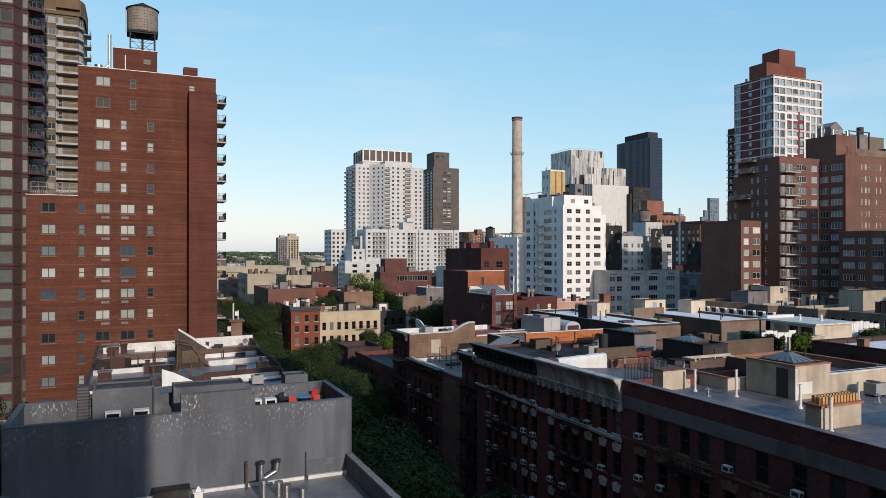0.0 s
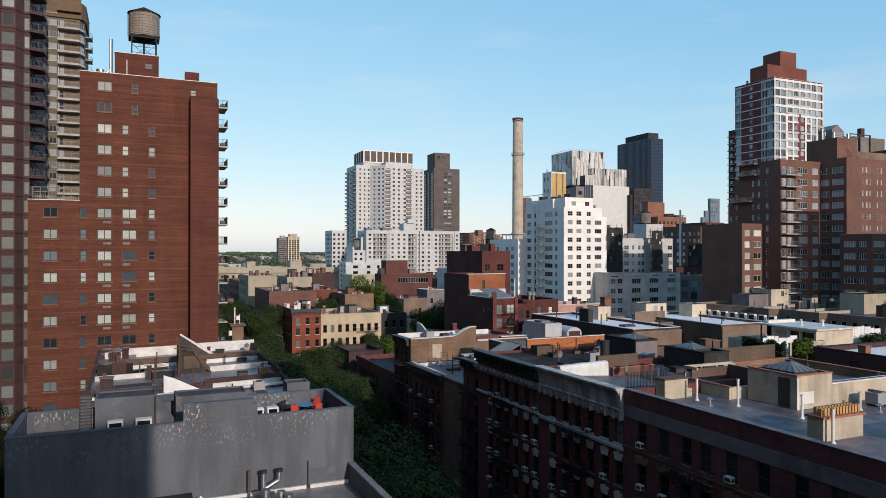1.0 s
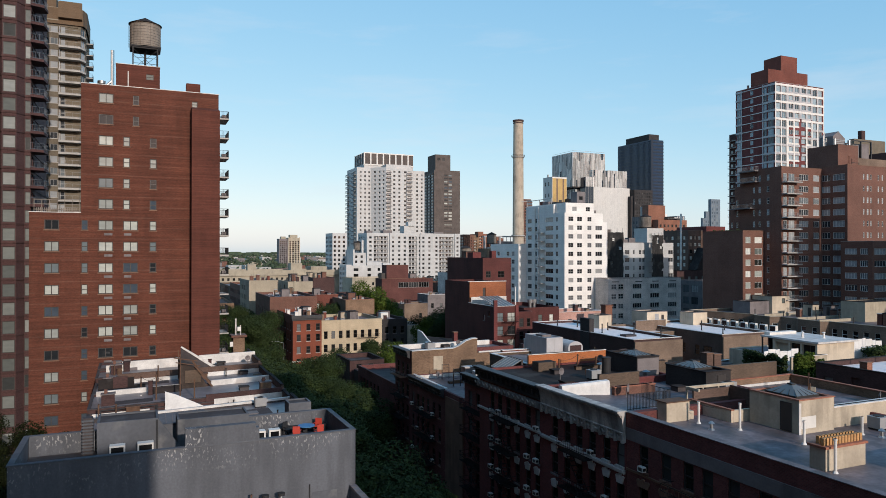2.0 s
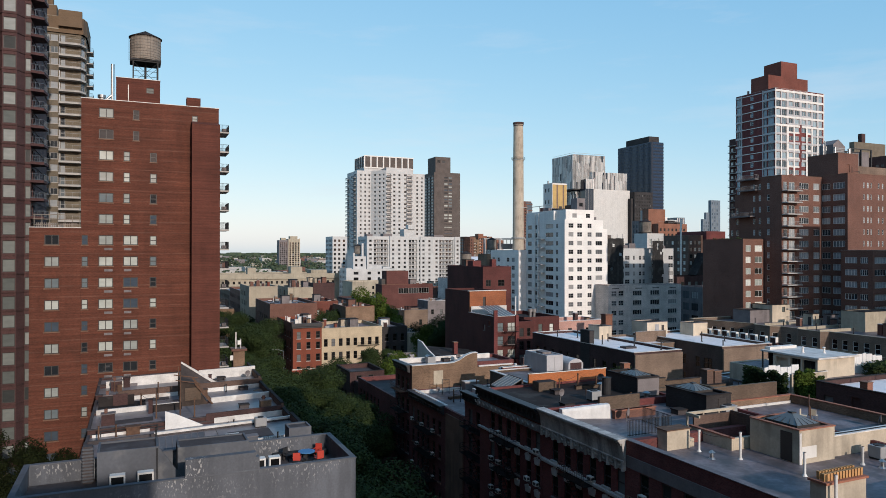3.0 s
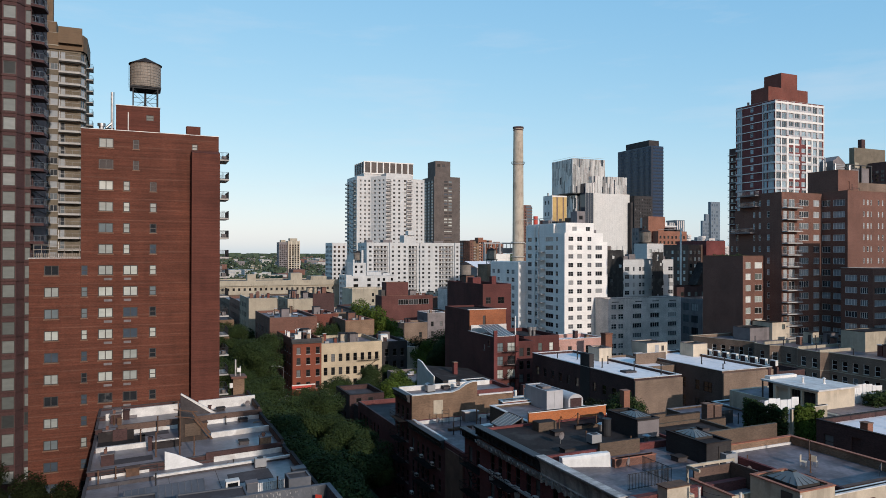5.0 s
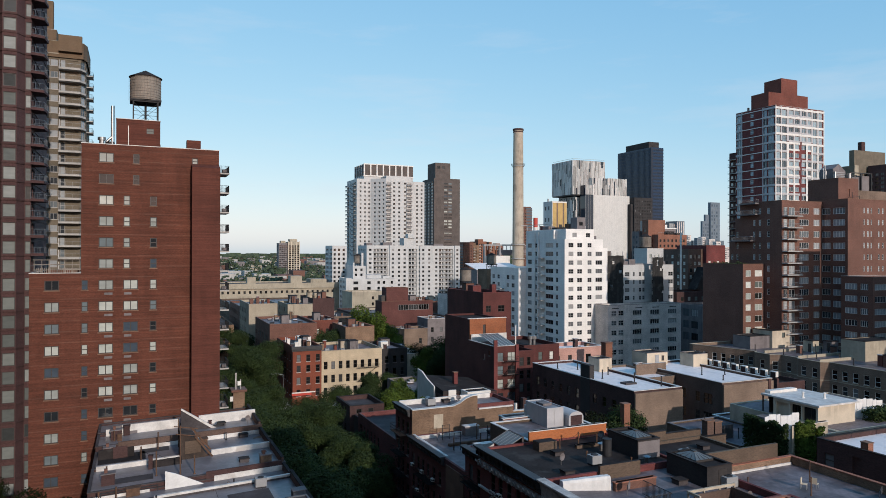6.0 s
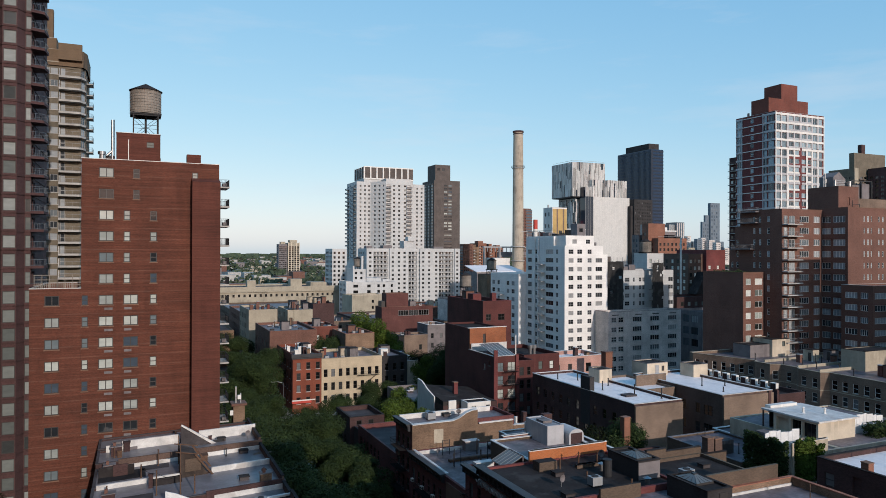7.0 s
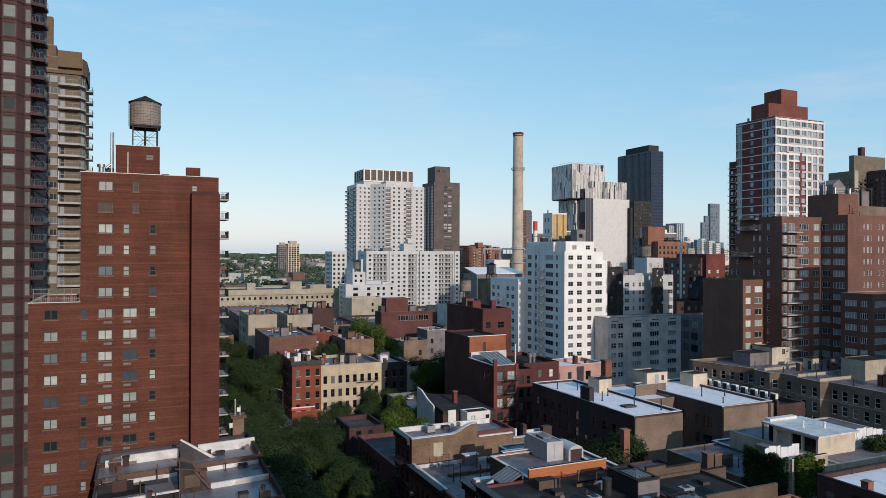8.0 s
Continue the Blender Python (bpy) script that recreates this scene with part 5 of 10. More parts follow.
# white-corniced tenement
bw = [49.2, 47.4, 45.75, 44.05, 42.25, 40.65]
ten_b = building("tenement", "dark red tenement with a pale bracketed cornice", rect(FX, 40.0, 47.3, 51.15), 20.3, B_TEN2, SILVER, {3: rows([(51.15 - y - 0.45, 51.15 - y + 0.45) for y in bw], [15.12 - 2.9 * k for k in range(-1, 5)], 1.8, "hung")}, par=0.6, thick=0.3, category="tenement", group="street tenements", gm=G_DARK, near=True, sill=BANDC)
cornice(ten_b, 40.05, 51.1, 20.42, 18.15, CORN, festoon=True)
lintels(ten_b, bw, [15.13 - 2.9 * k for k in range(5)], 0.62, LINTEL, tall=0.5)
bm = bmesh.new()
box(bm, FX - 0.3, 40.1, 16.02, FX, 51.1, 16.2)
box(bm, FX - 0.18, 40.1, 15.9, FX, 51.1, 16.02)
for y in bw:
    box(bm, FX - 0.2, y - 0.46, 16.2, FX, y + 0.46, 16.38)
part("sill_course", bm, LINTEL, ten_b)
for k, (i, j) in enumerate(((4, 0), (0, 1), (1, 1), (3, 2), (5, 2), (1, 2), (4, 3), (2, 3), (3, -1))):
    ac_unit(FX - 0.02, bw[i], 13.36 - 2.9 * j)
fire_escape(ten_b, FX - 0.02, 43.6, 47.2, [16.0 - 2.9 * k for k in range(4, -1, -1)])

# black-corniced tenement
cw = [60.27, 58.76, 57.1, 55.4, 53.5, 51.95]
ten_c = building("tenement", "dark red tenement with a heavy black cornice", rect(FX, 51.2, 47.3, 63.0), 19.9, B_TEN2, TAR, {3: rows([(63.0 - y - 0.43, 63.0 - y + 0.43) for y in cw], [15.22 - 2.8 * k for k in range(-1, 5)], 1.8, "hung")}, par=0.22, thick=0.3, category="tenement", group="street tenements", gm=G_DARK, near=True, sill=BANDC)
cornice(ten_c, 51.25, 63.1, 20.3, 18.95, DKCORN, out=0.8, label="black painted cornice")
boxes("frieze", CORN2, ten_c, (FX - 0.3, 51.25, 18.35, FX, 63.0, 18.8), (FX - 0.2, 51.25, 18.2, FX, 63.0, 18.35))
for k in range(14):
    boxes("bracket", CORN2, ten_c, (FX - 0.44, 51.6 + k * 0.85, 18.3, FX - 0.302, 51.75 + k * 0.85, 18.8))
    bm = bmesh.new()
    arc = [(51.83 + k * 0.85 + 0.52 * t / 6, 18.72 - 0.2 * math.sin(math.pi * t / 6)) for t in range(7)]
    for (p, q), (p2, q2) in zip(arc, arc[1:]):
        tube(bm, (FX - 0.33, p, q), (FX - 0.33, p2, q2), 0.06, n=5)
    part("festoon", bm, CORN, ten_c)
lintels(ten_c, cw, [15.23 - 2.8 * k for k in range(5)], 0.62, LINTEL, tall=0.48)
bm = bmesh.new()
box(bm, FX - 0.25, 51.3, 16.1, FX, 63.0, 16.26)
for y in cw:
    box(bm, FX - 0.18, y - 0.45, 16.26, FX, y + 0.45, 16.4)
part("sill_course", bm, LINTEL, ten_c)
for i, j in ((0, 0), (1, 0), (4, 0), (5, 0), (0, 1), (1, 1), (4, 1), (5, 1), (0, 2), (5, 2), (4, 3), (1, -1), (5, -1)):
    ac_unit(FX - 0.02, cw[i], 13.46 - 2.8 * j)
fire_escape(ten_c, FX - 0.02, 55.2, 58.9, [16.0 - 2.8 * k for k in range(4, -1, -1)])

# narrower house with its own black cornice, then lower houses
ten_d = building("tenement", "narrow dark tenement with a black cornice", rect(33.3, 63.05, 47.3, 69.6), 18.2, B_TEN, TAR, {3: rows([(1.0, 1.9), (2.9, 3.8), (4.8, 5.7)], [16.6 - TS * k for k in range(6)], 1.7, "hung")}, par=0.25, thick=0.3, category="tenement", group="street tenements", gm=G_DARK, near=True)
cornice(ten_d, 63.2, 69.6, 18.45, 17.3, DKCORN, x=33.3, out=0.7, label="black painted cornice")
fire_escape(ten_d, 33.28, 64.0, 68.6, [14.8 - TS * k for k in range(4, -1, -1)])
boxes("parapet_cap", FLASH, ten_d, (34.0, 68.3, 17.75, 36.2, 69.2, 18.6))
ew = [85.2, 83.5, 81.9, 80.2, 78.4, 76.6]
ten_e = building("tenement", "brown five-storey tenement with a silver roof", rect(33.3, 69.65, 47.0, 86.2), 15.35, B_TEN, SILVER, {3: rows([(86.2 - y - 0.42, 86.2 - y + 0.42) for y in ew] + [(11.4, 12.3), (14.2, 15.1)], [13.4 - TS * k for k in range(5)], 1.7, "hung")}, par=0.5, thick=0.3, category="tenement", group="street tenements", gm=G_DARK, near=True, sill=BROWNST)
boxes("pilaster", BROWNST, ten_e, (33.18, 69.9, 0, 33.3, 74.6, 14.8))
cornice(ten_e, 75.2, 86.1, 15.5, 14.4, DKCORN, x=33.3, out=0.6, label="dark painted cornice")
boxes("roof_edge", FLASH, ten_e, (33.5, 75.3, 15.502, 33.85, 86.0, 15.56), (33.7, 85.7, 14.86, 46.6, 85.9, 15.3))
fire_escape(ten_e, 33.28, 77.5, 82.5, [11.6 - TS * k for k in range(3, -1, -1)])
for i, j in ((4, 0), (4, 1), (0, 0), (1, 1), (4, 2), (2, 0), (0, 2)):
    ac_unit(33.28, ew[i], 11.7 - TS * j)
ten_f = thing("tenement", "tenement with a sunlit brick party wall and curved parapet", "tenement", "street tenements")
building("", "", rect(34.1, 88.0, 50, 94.2), 18.2, B_TEN, SILVER, {3: rows([(0.8, 1.7), (2.6, 3.5), (4.4, 5.3)], [16.4 - TS * k for k in range(6)], 1.75, "hung")}, par=0.5, thick=0.3, parent=ten_f, gm=G_DARK, near=True, sill=BANDC)
bm = bmesh.new()
pts = [(34.12, 10), (49.7, 10), (49.7, 17.4), (44.0, 17.5), (44.0, 19.5), (43.2, 19.5), (42.2, 19.2), (41.2, 18.6), (40.2, 18.3), (34.12, 18.25)]
a = [bm.verts.new((x, 87.75, z)) for x, z in pts]
b = [bm.verts.new((x, 87.99, z)) for x, z in pts]
bm.faces.new(a)
bm.faces.new(b[::-1])
for i in range(len(pts)):
    j = (i + 1) % len(pts)
    bm.faces.new((a[i], a[j], b[j], b[i]))
part("party_wall", bm, B_BUFF, ten_f, "weathered orange-brown brick party wall")
bm = bmesh.new()
for (x0, z0), (x1, z1) in zip(pts[4:-1], pts[5:]):
    v = [bm.verts.new(c) for c in ((x0, 87.65, z0), (x1, 87.65, z1), (x1, 88.35, z1), (x0, 88.35, z0), (x0, 87.65, z0 + 0.1), (x1, 87.65, z1 + 0.1), (x1, 88.35, z1 + 0.1), (x0, 88.35, z0 + 0.1))]
    for q in ((0, 1, 5, 4), (4, 5, 6, 7), (2, 3, 7, 6)):
        bm.faces.new([v[k] for k in q])
box(bm, 44.2, 87.65, 17.52, 49.7, 88.4, 17.7)
part("coping", bm, FLASH, ten_f)
boxes("render_patch", BEIGE, ten_f, (37.3, 87.72, 15.5, 38.7, 87.748, 17.4))
boxes("party_wall", B_BUFF, ten_f, (49.72, 87.7, 0, 53.2, 88.1, 16.75), label="weathered buff party wall")
boxes("party_wall_coping", FLASH, ten_f, (49.72, 87.62, 16.754, 53.3, 88.2, 16.86))
boxes("roof_wall", FLASH, ten_f, (49.2, 92.2, 15.4, 53.0, 92.5, 16.75), (54.2, 92.4, 15.2, 58.3, 92.7, 16.3))
boxes("chimney", B_DARK, ten_f, (52.3, 89.2, 14.0, 52.9, 90.0, 18.1), (56.3, 90.0, 13.5, 57.8, 91.0, 17.2))
boxes("parapet_flashing", FLASH, ten_f, (34.45, 93.55, 17.72, 49.0, 93.85, 18.4), (34.42, 88.4, 17.72, 34.6, 93.5, 18.25))
cornice(ten_f, 88.4, 94.1, 18.3, 17.2, DKCORN, x=34.1, out=0.6, label="dark painted cornice")
fire_escape(ten_f, 34.08, 89.5, 93.4, [14.5 - TS * k for k in range(4, -1, -1)])
far_row = building("row_house", "low dark brick houses farther along the street", rect(34.3, 94.25, 48, 113), 12.6, B_TEN, GREYR, {3: rows(spaced(1.0, 1.8, 0.9, 6), [11.0, 8.2, 5.4], 1.6, "hung")}, category="row house", gm=G_DARK)
building("row_house", "low dark corner house with a grey roof", rect(34.6, 119, 41.0, 128), 12.4, B_DARK, GREYR, {3: rows(spaced(1.2, 2.2, 1.0, 3), [11.8, 8.9, 5.0], 1.6, "hung"), 0: rows(spaced(1.2, 2.2, 1.0, 3), [11.8, 8.9], 1.6, "hung")}, category="row house", gm=G_DARK, cope=TAR)
building("row_house", "dark brick house with a peeling silver roof", rect(35.0, 113.1, 46.5, 117.9), 11.2, B_DARK, SILVER, category="row house", par=0.4)

# ---- rooftops of the tenements ----
RA = A_ROOF
r = building("roof_bulkhead", "beige rendered stair bulkhead with a hipped skylight", rect(40.1, 32.65, 43.5, 36.7), 21.85, BEIGE, TAR, z0=RA, par=0.15, thick=0.2, cope=COPE, category="bulkhead")
boxes("door", FRAME_D, r, (40.05, 33.2, RA + 0.05, 40.09, 34.1, RA + 2.0))
boxes("render_patch", WHITE, r, (40.3, 32.62, RA + 0.35, 41.7, 32.645, RA + 1.15))
boxes("corner_flashing", FLASH, r, (40.06, 32.6, RA, 40.26, 32.648, 21.7))
def hip_skylight(x0, y0, x1, y1, z, h):
    """Ridged glass skylight with iron glazing bars."""
    s = thing("hipped_skylight", "hipped wired-glass skylight with iron bars", "skylight", group="hipped skylights")
    cx, cy = (x0 + x1) / 2, (y0 + y1) / 2
    t = 0.16
    bm = bmesh.new()
    lo = [bm.verts.new(c) for c in ((x0, y0, z + 0.2), (x1, y0, z + 0.2), (x1, y1, z + 0.2), (x0, y1, z + 0.2))]
    hi = [bm.verts.new(c) for c in ((cx - t, cy - t, z + h), (cx + t, cy - t, z + h), (cx + t, cy + t, z + h), (cx - t, cy + t, z + h))]
    for i in range(4):
        bm.faces.new((lo[i], lo[(i + 1) % 4], hi[(i + 1) % 4], hi[i]))
    part("glazing", bm, G_SKY, s)
    bm = bmesh.new()
    box(bm, x0, y0, z, x1, y1, z + 0.19)
    box(bm, cx - 0.2, cy - 0.2, z + h, cx + 0.2, cy + 0.2, z + h + 0.07)
    cor = [(x0, y0), (x1, y0), (x1, y1), (x0, y1)]
    for i in range(4):
        a, b = Vector(cor[i]), Vector(cor[(i + 1) % 4])
        for k in range(4):
            p = a.lerp(b, k / 4)
            bar(bm, (p.x, p.y, z + 0.22), (cx, cy, z + h + 0.02), 0.045)
    part("glazing_bar", bm, FRAME_D, s)


hip_skylight(40.8, 33.4, 43.0, 36.0, 21.75, 0.75)
cp = thing("rendered_chimney", "beige rendered chimney with a row of terracotta pots", "chimney")
boxes("shaft", BEIGE, cp, (34.7, 26.6, RA, 38.0, 27.6, 20.85))
boxes("cap", COPE, cp, (34.6, 26.5, 20.854, 38.1, 27.7, 20.98))
for k in range(13):
    bm = bmesh.new()
    x = 34.85 + k * 0.25
    box(bm, x - 0.09, 26.75, 20.985, x + 0.09, 26.95, 21.4)
    part("chimney_pot", bm, TERRA, cp)
for k in range(12):
    boxes("chimney_pot", TERRA, cp, (34.95 + k * 0.25, 27.2, 20.985, 35.1 + k * 0.25, 27.4, 21.4))
building("roof_wall", "low beige wall with a red coping on the roof", rect(38.6, 24.2, 47.5, 25.2), 20.6, B_ORANGE, TAR, z0=RA, par=0, cope=COPE, category="wall")
building("roof_wall", "beige rendered parapet wall across the roof", rect(43.6, 33.0, 60.0, 33.5), 21.0, BEIGE, TAR, z0=RA - 1, par=0, cope=FLASH, category="wall")
c1 = thing("rendered_chimney", "squat beige rendered chimney near the parapet", "chimney")
boxes("shaft", BEIGE, c1, (34.3, 38.7, RA, 36.4, 39.7, 21.0))
boxes("shoulder", BEIGE, c1, (36.41, 38.9, RA, 37.0, 39.7, 20.2))
boxes("cap", RUST, c1, (34.22, 38.62, 21.004, 36.48, 39.78, 21.08))
pg = thing("pergola", "dark red wall with a pale timber pergola on the roof", "pergola")
boxes("low_wall", BEIGE, pg, (38.55, 36.9, RA, 38.75, 41.0, RA + 0.85), (38.76, 36.9, RA, 40.5, 37.1, RA + 0.85))
boxes("wall_coping", COPE, pg, (38.5, 36.85, RA + 0.854, 38.8, 41.05, RA + 0.93))
boxes("screen", B_UMBER, pg, (39.2, 41.2, RA, 43.2, 41.35, RA + 1.45), (42.9, 38.5, RA, 43.05, 41.19, RA + 1.6))
boxes("beam", BEIGE, pg, (38.7, 41.4, RA + 1.55, 43.6, 41.55, RA + 1.75), (38.7, 40.2, RA + 1.55, 38.85, 41.39, RA + 1.75))
for x in (38.7, 40.3, 41.9, 43.45):
    boxes("post", BEIGE, pg, (x, 41.4, RA, x + 0.12, 41.52, RA + 1.545))
for x, y, h in ((36.3, 37.7, 1.55), (37.5, 35.15, 1.85), (38.4, 30.9, 1.5), (34.95, 26.2, 1.9), (45.5, 28.5, 1.7), (44.0, 31.0, 1.2)):
    pipe("vent_pipe", "white vent pipe standing on the silver roof", x, y, RA, h, 0.085)
for x, y in ((35.8, 36.0), (44.5, 30.0), (46.0, 36.0)):
    pipe("roof_vent", "short mushroom roof vent on the silver roof", x, y, RA, 0.35, 0.12, STEEL, True, "roof vent")
rl2 = new("roof_railing", railing_mesh([(34.0, 42.6), (38.2, 42.6), (38.2, 46.0)], 1.2, 0.14, IRON))
rl2.location = (0, 0, 19.72)
tagged(rl2, "thin black iron railing round the roof", "railing")
# silver and dark bulkheads behind
dk = building("roof_bulkhead", "black-painted stair bulkhead with a low skylight", rect(44.1, 44.9, 46.9, 49.8), 21.5, B_BLACK, TAR, z0=19.2, par=0.12, thick=0.2, cope=TAR, category="bulkhead")
boxes("door", FRAME_D, dk, (45.4, 44.85, 19.75, 46.3, 44.896, 21.2))
hip_skylight(44.5, 46.6, 46.5, 49.2, 21.4, 0.6)
dk2 = building("roof_bulkhead", "dark stair bulkhead with a pale grey end wall", rect(44.2, 53.9, 46.9, 58.6), 21.5, B_BLACK, TAR, z0=19.2, par=0.12, thick=0.2, cope=TAR, category="bulkhead")
boxes("end_wall", BANDC, dk2, (44.25, 53.86, 19.75, 46.85, 53.895, 21.4))
hip_skylight(44.6, 54.6, 46.5, 57.2, 21.4, 0.55)
ls = building("rear_wing", "rear wing with a low brick parapet and silver roof", rect(48.05, 36.6, 59.4, 49.3), 19.6, B_BUFF, SILVER, par=0.75, thick=0.3, category="building", cope=COPE)
boxes("parapet_flashing", FLASH, ls, (48.4, 48.85, 18.87, 59.0, 48.98, 19.1))
building("rear_wing", "dark roofed rear wing of a tenement", rect(47.35, 49.4, 60.5, 62.5), 18.3, B_OLIVE, TAR, par=0.35, category="building")
boxes("yellow_parapet", B_OLIVE, ls, (48.4, 49.32, 19.0, 57.6, 49.6, 21.0), label="olive rendered parapet")
for x, y, z, h in ((53.0, 42.0, 18.85, 1.6), (56.0, 44.5, 18.85, 1.9), (50.0, 46.0, 18.85, 0.8)):
    pipe("vent_pipe", "thin dark vent pipe on a rear roof", x, y, z, h, 0.05, RUST)
for k in range(2):
    c = thing("roof_chair", "pale folding chair on the silver roof", "chair", group="roof chairs", at=(54.0 + k * 1.0, 43.5 - k * 0.3, 18.85))
    c.rotation_euler = (0, 0, radians(30 + 80 * k))
    boxes("seat", CREAM, c, (-0.25, -0.25, 0.4, 0.25, 0.25, 0.44))
    boxes("backrest", CREAM, c, (-0.25, 0.2, 0.44, 0.25, 0.26, 0.95))
    for sx in (-0.24, 0.2):
        for sy in (-0.24, 0.2):
            boxes("leg", FRAME_G, c, (sx, sy, 0, sx + 0.04, sy + 0.04, 0.4))
# roof walls of the pale and black corniced houses
bm = bmesh.new()
rng = random.Random(3)
top = [(32.7 + 0.25 * k, 49.75 - 0.1 * k, 20.45 + 0.03 * k + 0.05 * noise.noise(Vector((k * 0.6, 2.0, 0)))) for k in range(16)]
ra = [[bm.verts.new(c) for c in ((x, y - 0.34 + 0.05 * noise.noise(Vector((x * 3, 0, 1))), 19.7), (x, y - 0.3 + 0.06 * noise.noise(Vector((x * 4, 1, 1))), z - 0.2), (x, y - 0.2, z), (x, y + 0.22, z + 0.02), (x, y + 0.3, 19.7))] for x, y, z in top]
for a, b in zip(ra, ra[1:]):
    for i in range(4):
        bm.faces.new((a[i], b[i], b[i + 1], a[i + 1]))
bm.faces.new(ra[0])
bm.faces.new(ra[-1][::-1])
solo("roof_wall", bm, TARP, "lumpy white-painted rubble wall across the silver roof", "wall")
building("roof_wall", "low red brick wall on the roof", rect(36.6, 47.5, 40.9, 47.9), 20.35, B_BROWN, TAR, z0=19.4, par=0, cope=COPE, category="wall")
building("roof_wall", "olive brick wall behind the bulkheads", rect(37.2, 50.4, 41.6, 50.7), 20.95, B_OLIVE, TAR, z0=19.4, par=0, category="wall")
ob = building("roof_addition", "orange painted roof wall with a white coping", rect(37.4, 62.75, 47.2, 63.0), 20.95, B_ORANGE, FLASH, z0=18.0, par=0, cope=FLASH, category="wall")
building("roof_wall", "olive brick box against the orange wall", rect(41.0, 59.4, 47.2, 59.75), 20.0, B_OLIVE, TAR, z0=19.0, par=0, cope=TAR, category="bulkhead")
building("rear_wing", "flat roofed addition behind the orange wall", rect(37.45, 63.05, 47.2, 71.5), 19.95, B_OLIVE, SILVER, par=0.25, category="building", cope=FLASH)
building("rear_wing", "low flat roof behind the white bulkhead", rect(47.3, 64.0, 54.0, 80.0), 17.5, B_UMBER, SILVER, par=0.3, category="building", cope=FLASH)
building("roof_wall", "brick roof wall with a white coping", rect(39.2, 71.6, 42.75, 72.1), 20.15, B_RUSSET, FLASH, z0=15.0, par=0, cope=FLASH, category="wall")
building("roof_bulkhead", "low grey roof box behind the brick wall", rect(42.2, 76.0, 47.2, 78.2), 18.9, BANDC, SILVER, z0=14.8, par=0.1, thick=0.15, category="bulkhead", cope=FLASH)
building("roof_wall", "white screen wall beside the stair bulkhead", rect(43.0, 73.0, 46.4, 73.25), 21.25, WHITE, FLASH, z0=15.0, par=0, category="wall")
bk = thing("roof_bulkhead", "white-painted stair bulkhead with a roof hatch", "bulkhead")
building("", "", rect(42.8, 67.8, 45.0, 72.6), 21.9, CLADG, ALUM, z0=19.7, par=0.1, thick=0.15, parent=bk)
boxes("panel_joint", FRAME_G, bk, (43.8, 67.78, 19.9, 43.83, 67.795, 21.7))
boxes("hatch", BANDC, bk, (43.3, 69.5, 21.804, 44.5, 71.0, 22.05))
ar = thing("arched_bulkhead", "small bulkhead with an arched roof and green door", "bulkhead")
bm = bmesh.new()
n = 10
pr = [(45.2, 19.7), (47.2, 19.7)] + [(46.2 + 1.0 * math.cos(math.pi * k / n), 20.75 + 0.7 * math.sin(math.pi * k / n)) for k in range(n + 1)]
a = [bm.verts.new((x, 67.0, z)) for x, z in pr]
b = [bm.verts.new((x, 70.0, z)) for x, z in pr]
bm.faces.new(a)
bm.faces.new(b[::-1])
for i in range(len(pr)):
    bm.faces.new((a[i], a[(i + 1) % len(pr)], b[(i + 1) % len(pr)], b[i]))
part("shell", bm, CLADG, ar)
boxes("door", B_DARK, ar, (45.45, 66.94, 19.72, 46.95, 66.99, 21.0))
sk = thing("lean_to_skylight", "sloping glazed skylight on the black-corniced roof", "skylight")
bm = bmesh.new()
v = [bm.verts.new(c) for c in ((34.8, 63.2, 19.45), (36.8, 63.2, 20.4), (36.8, 66.2, 20.4), (34.8, 66.2, 19.45))]
w = [bm.verts.new((c.co.x, c.co.y, c.co.z - 0.06)) for c in v]
bm.faces.new(v)
bm.faces.new(w[::-1])
for i in range(4):
    bm.faces.new((v[i], v[(i + 1) % 4], w[(i + 1) % 4], w[i]))
part("glazing", bm, G_SKY, sk)
boxes("side_wall", GREYR, sk, (34.7, 63.25, 18.0, 36.75, 63.4, 19.4), (36.81, 63.2, 18.0, 37.0, 66.2, 20.45))
bm = bmesh.new()
for k in range(6):
    bar(bm, (34.8, 63.2 + k * 0.6, 19.5), (36.8, 63.2 + k * 0.6, 20.45), 0.04)
part("glazing_bar", bm, FRAME_G, sk)
building("roof_bulkhead", "olive rendered roof box beside the skylight", rect(36.9, 60.0, 39.0, 61.2), 20.6, B_OLIVE, TAR, z0=19.2, par=0, category="bulkhead")
for x, y, z, h in ((38.8, 59.2, 19.3, 1.7), (41.6, 60.0, 19.3, 1.9), (43.6, 59.6, 19.3, 1.6), (42.3, 52.5, 19.3, 1.3), (40.5, 57.0, 19.3, 0.9), (36.0, 73.0, 14.8, 2.2), (38.5, 76.0, 14.8, 2.8), (36.5, 79.5, 14.8, 1.6), (41.5, 83.0, 14.8, 2.0), (39.0, 72.0, 14.8, 2.6)):
    pipe("vent_pipe", "dark vent pipe on a tenement roof", x, y, z, h, 0.07, RUST)
for x, y, z in ((43.0, 58.0, 19.4), (44.2, 52.6, 19.4), (38.6, 93.0, 17.7)):
    pipe("roof_vent", "galvanised roof ventilator with a cap", x, y, z, 0.9, 0.22, STEEL, True, "roof vent")
bm = bmesh.new()
box(bm, 36.6, 80.9, 14.86, 43.0, 81.5, 15.15)
box(bm, 37.4, 81.0, 15.15, 42.6, 81.4, 15.22)
solo("roof_duct", bm, RUST, "long low dark duct across a silver roof", "duct")
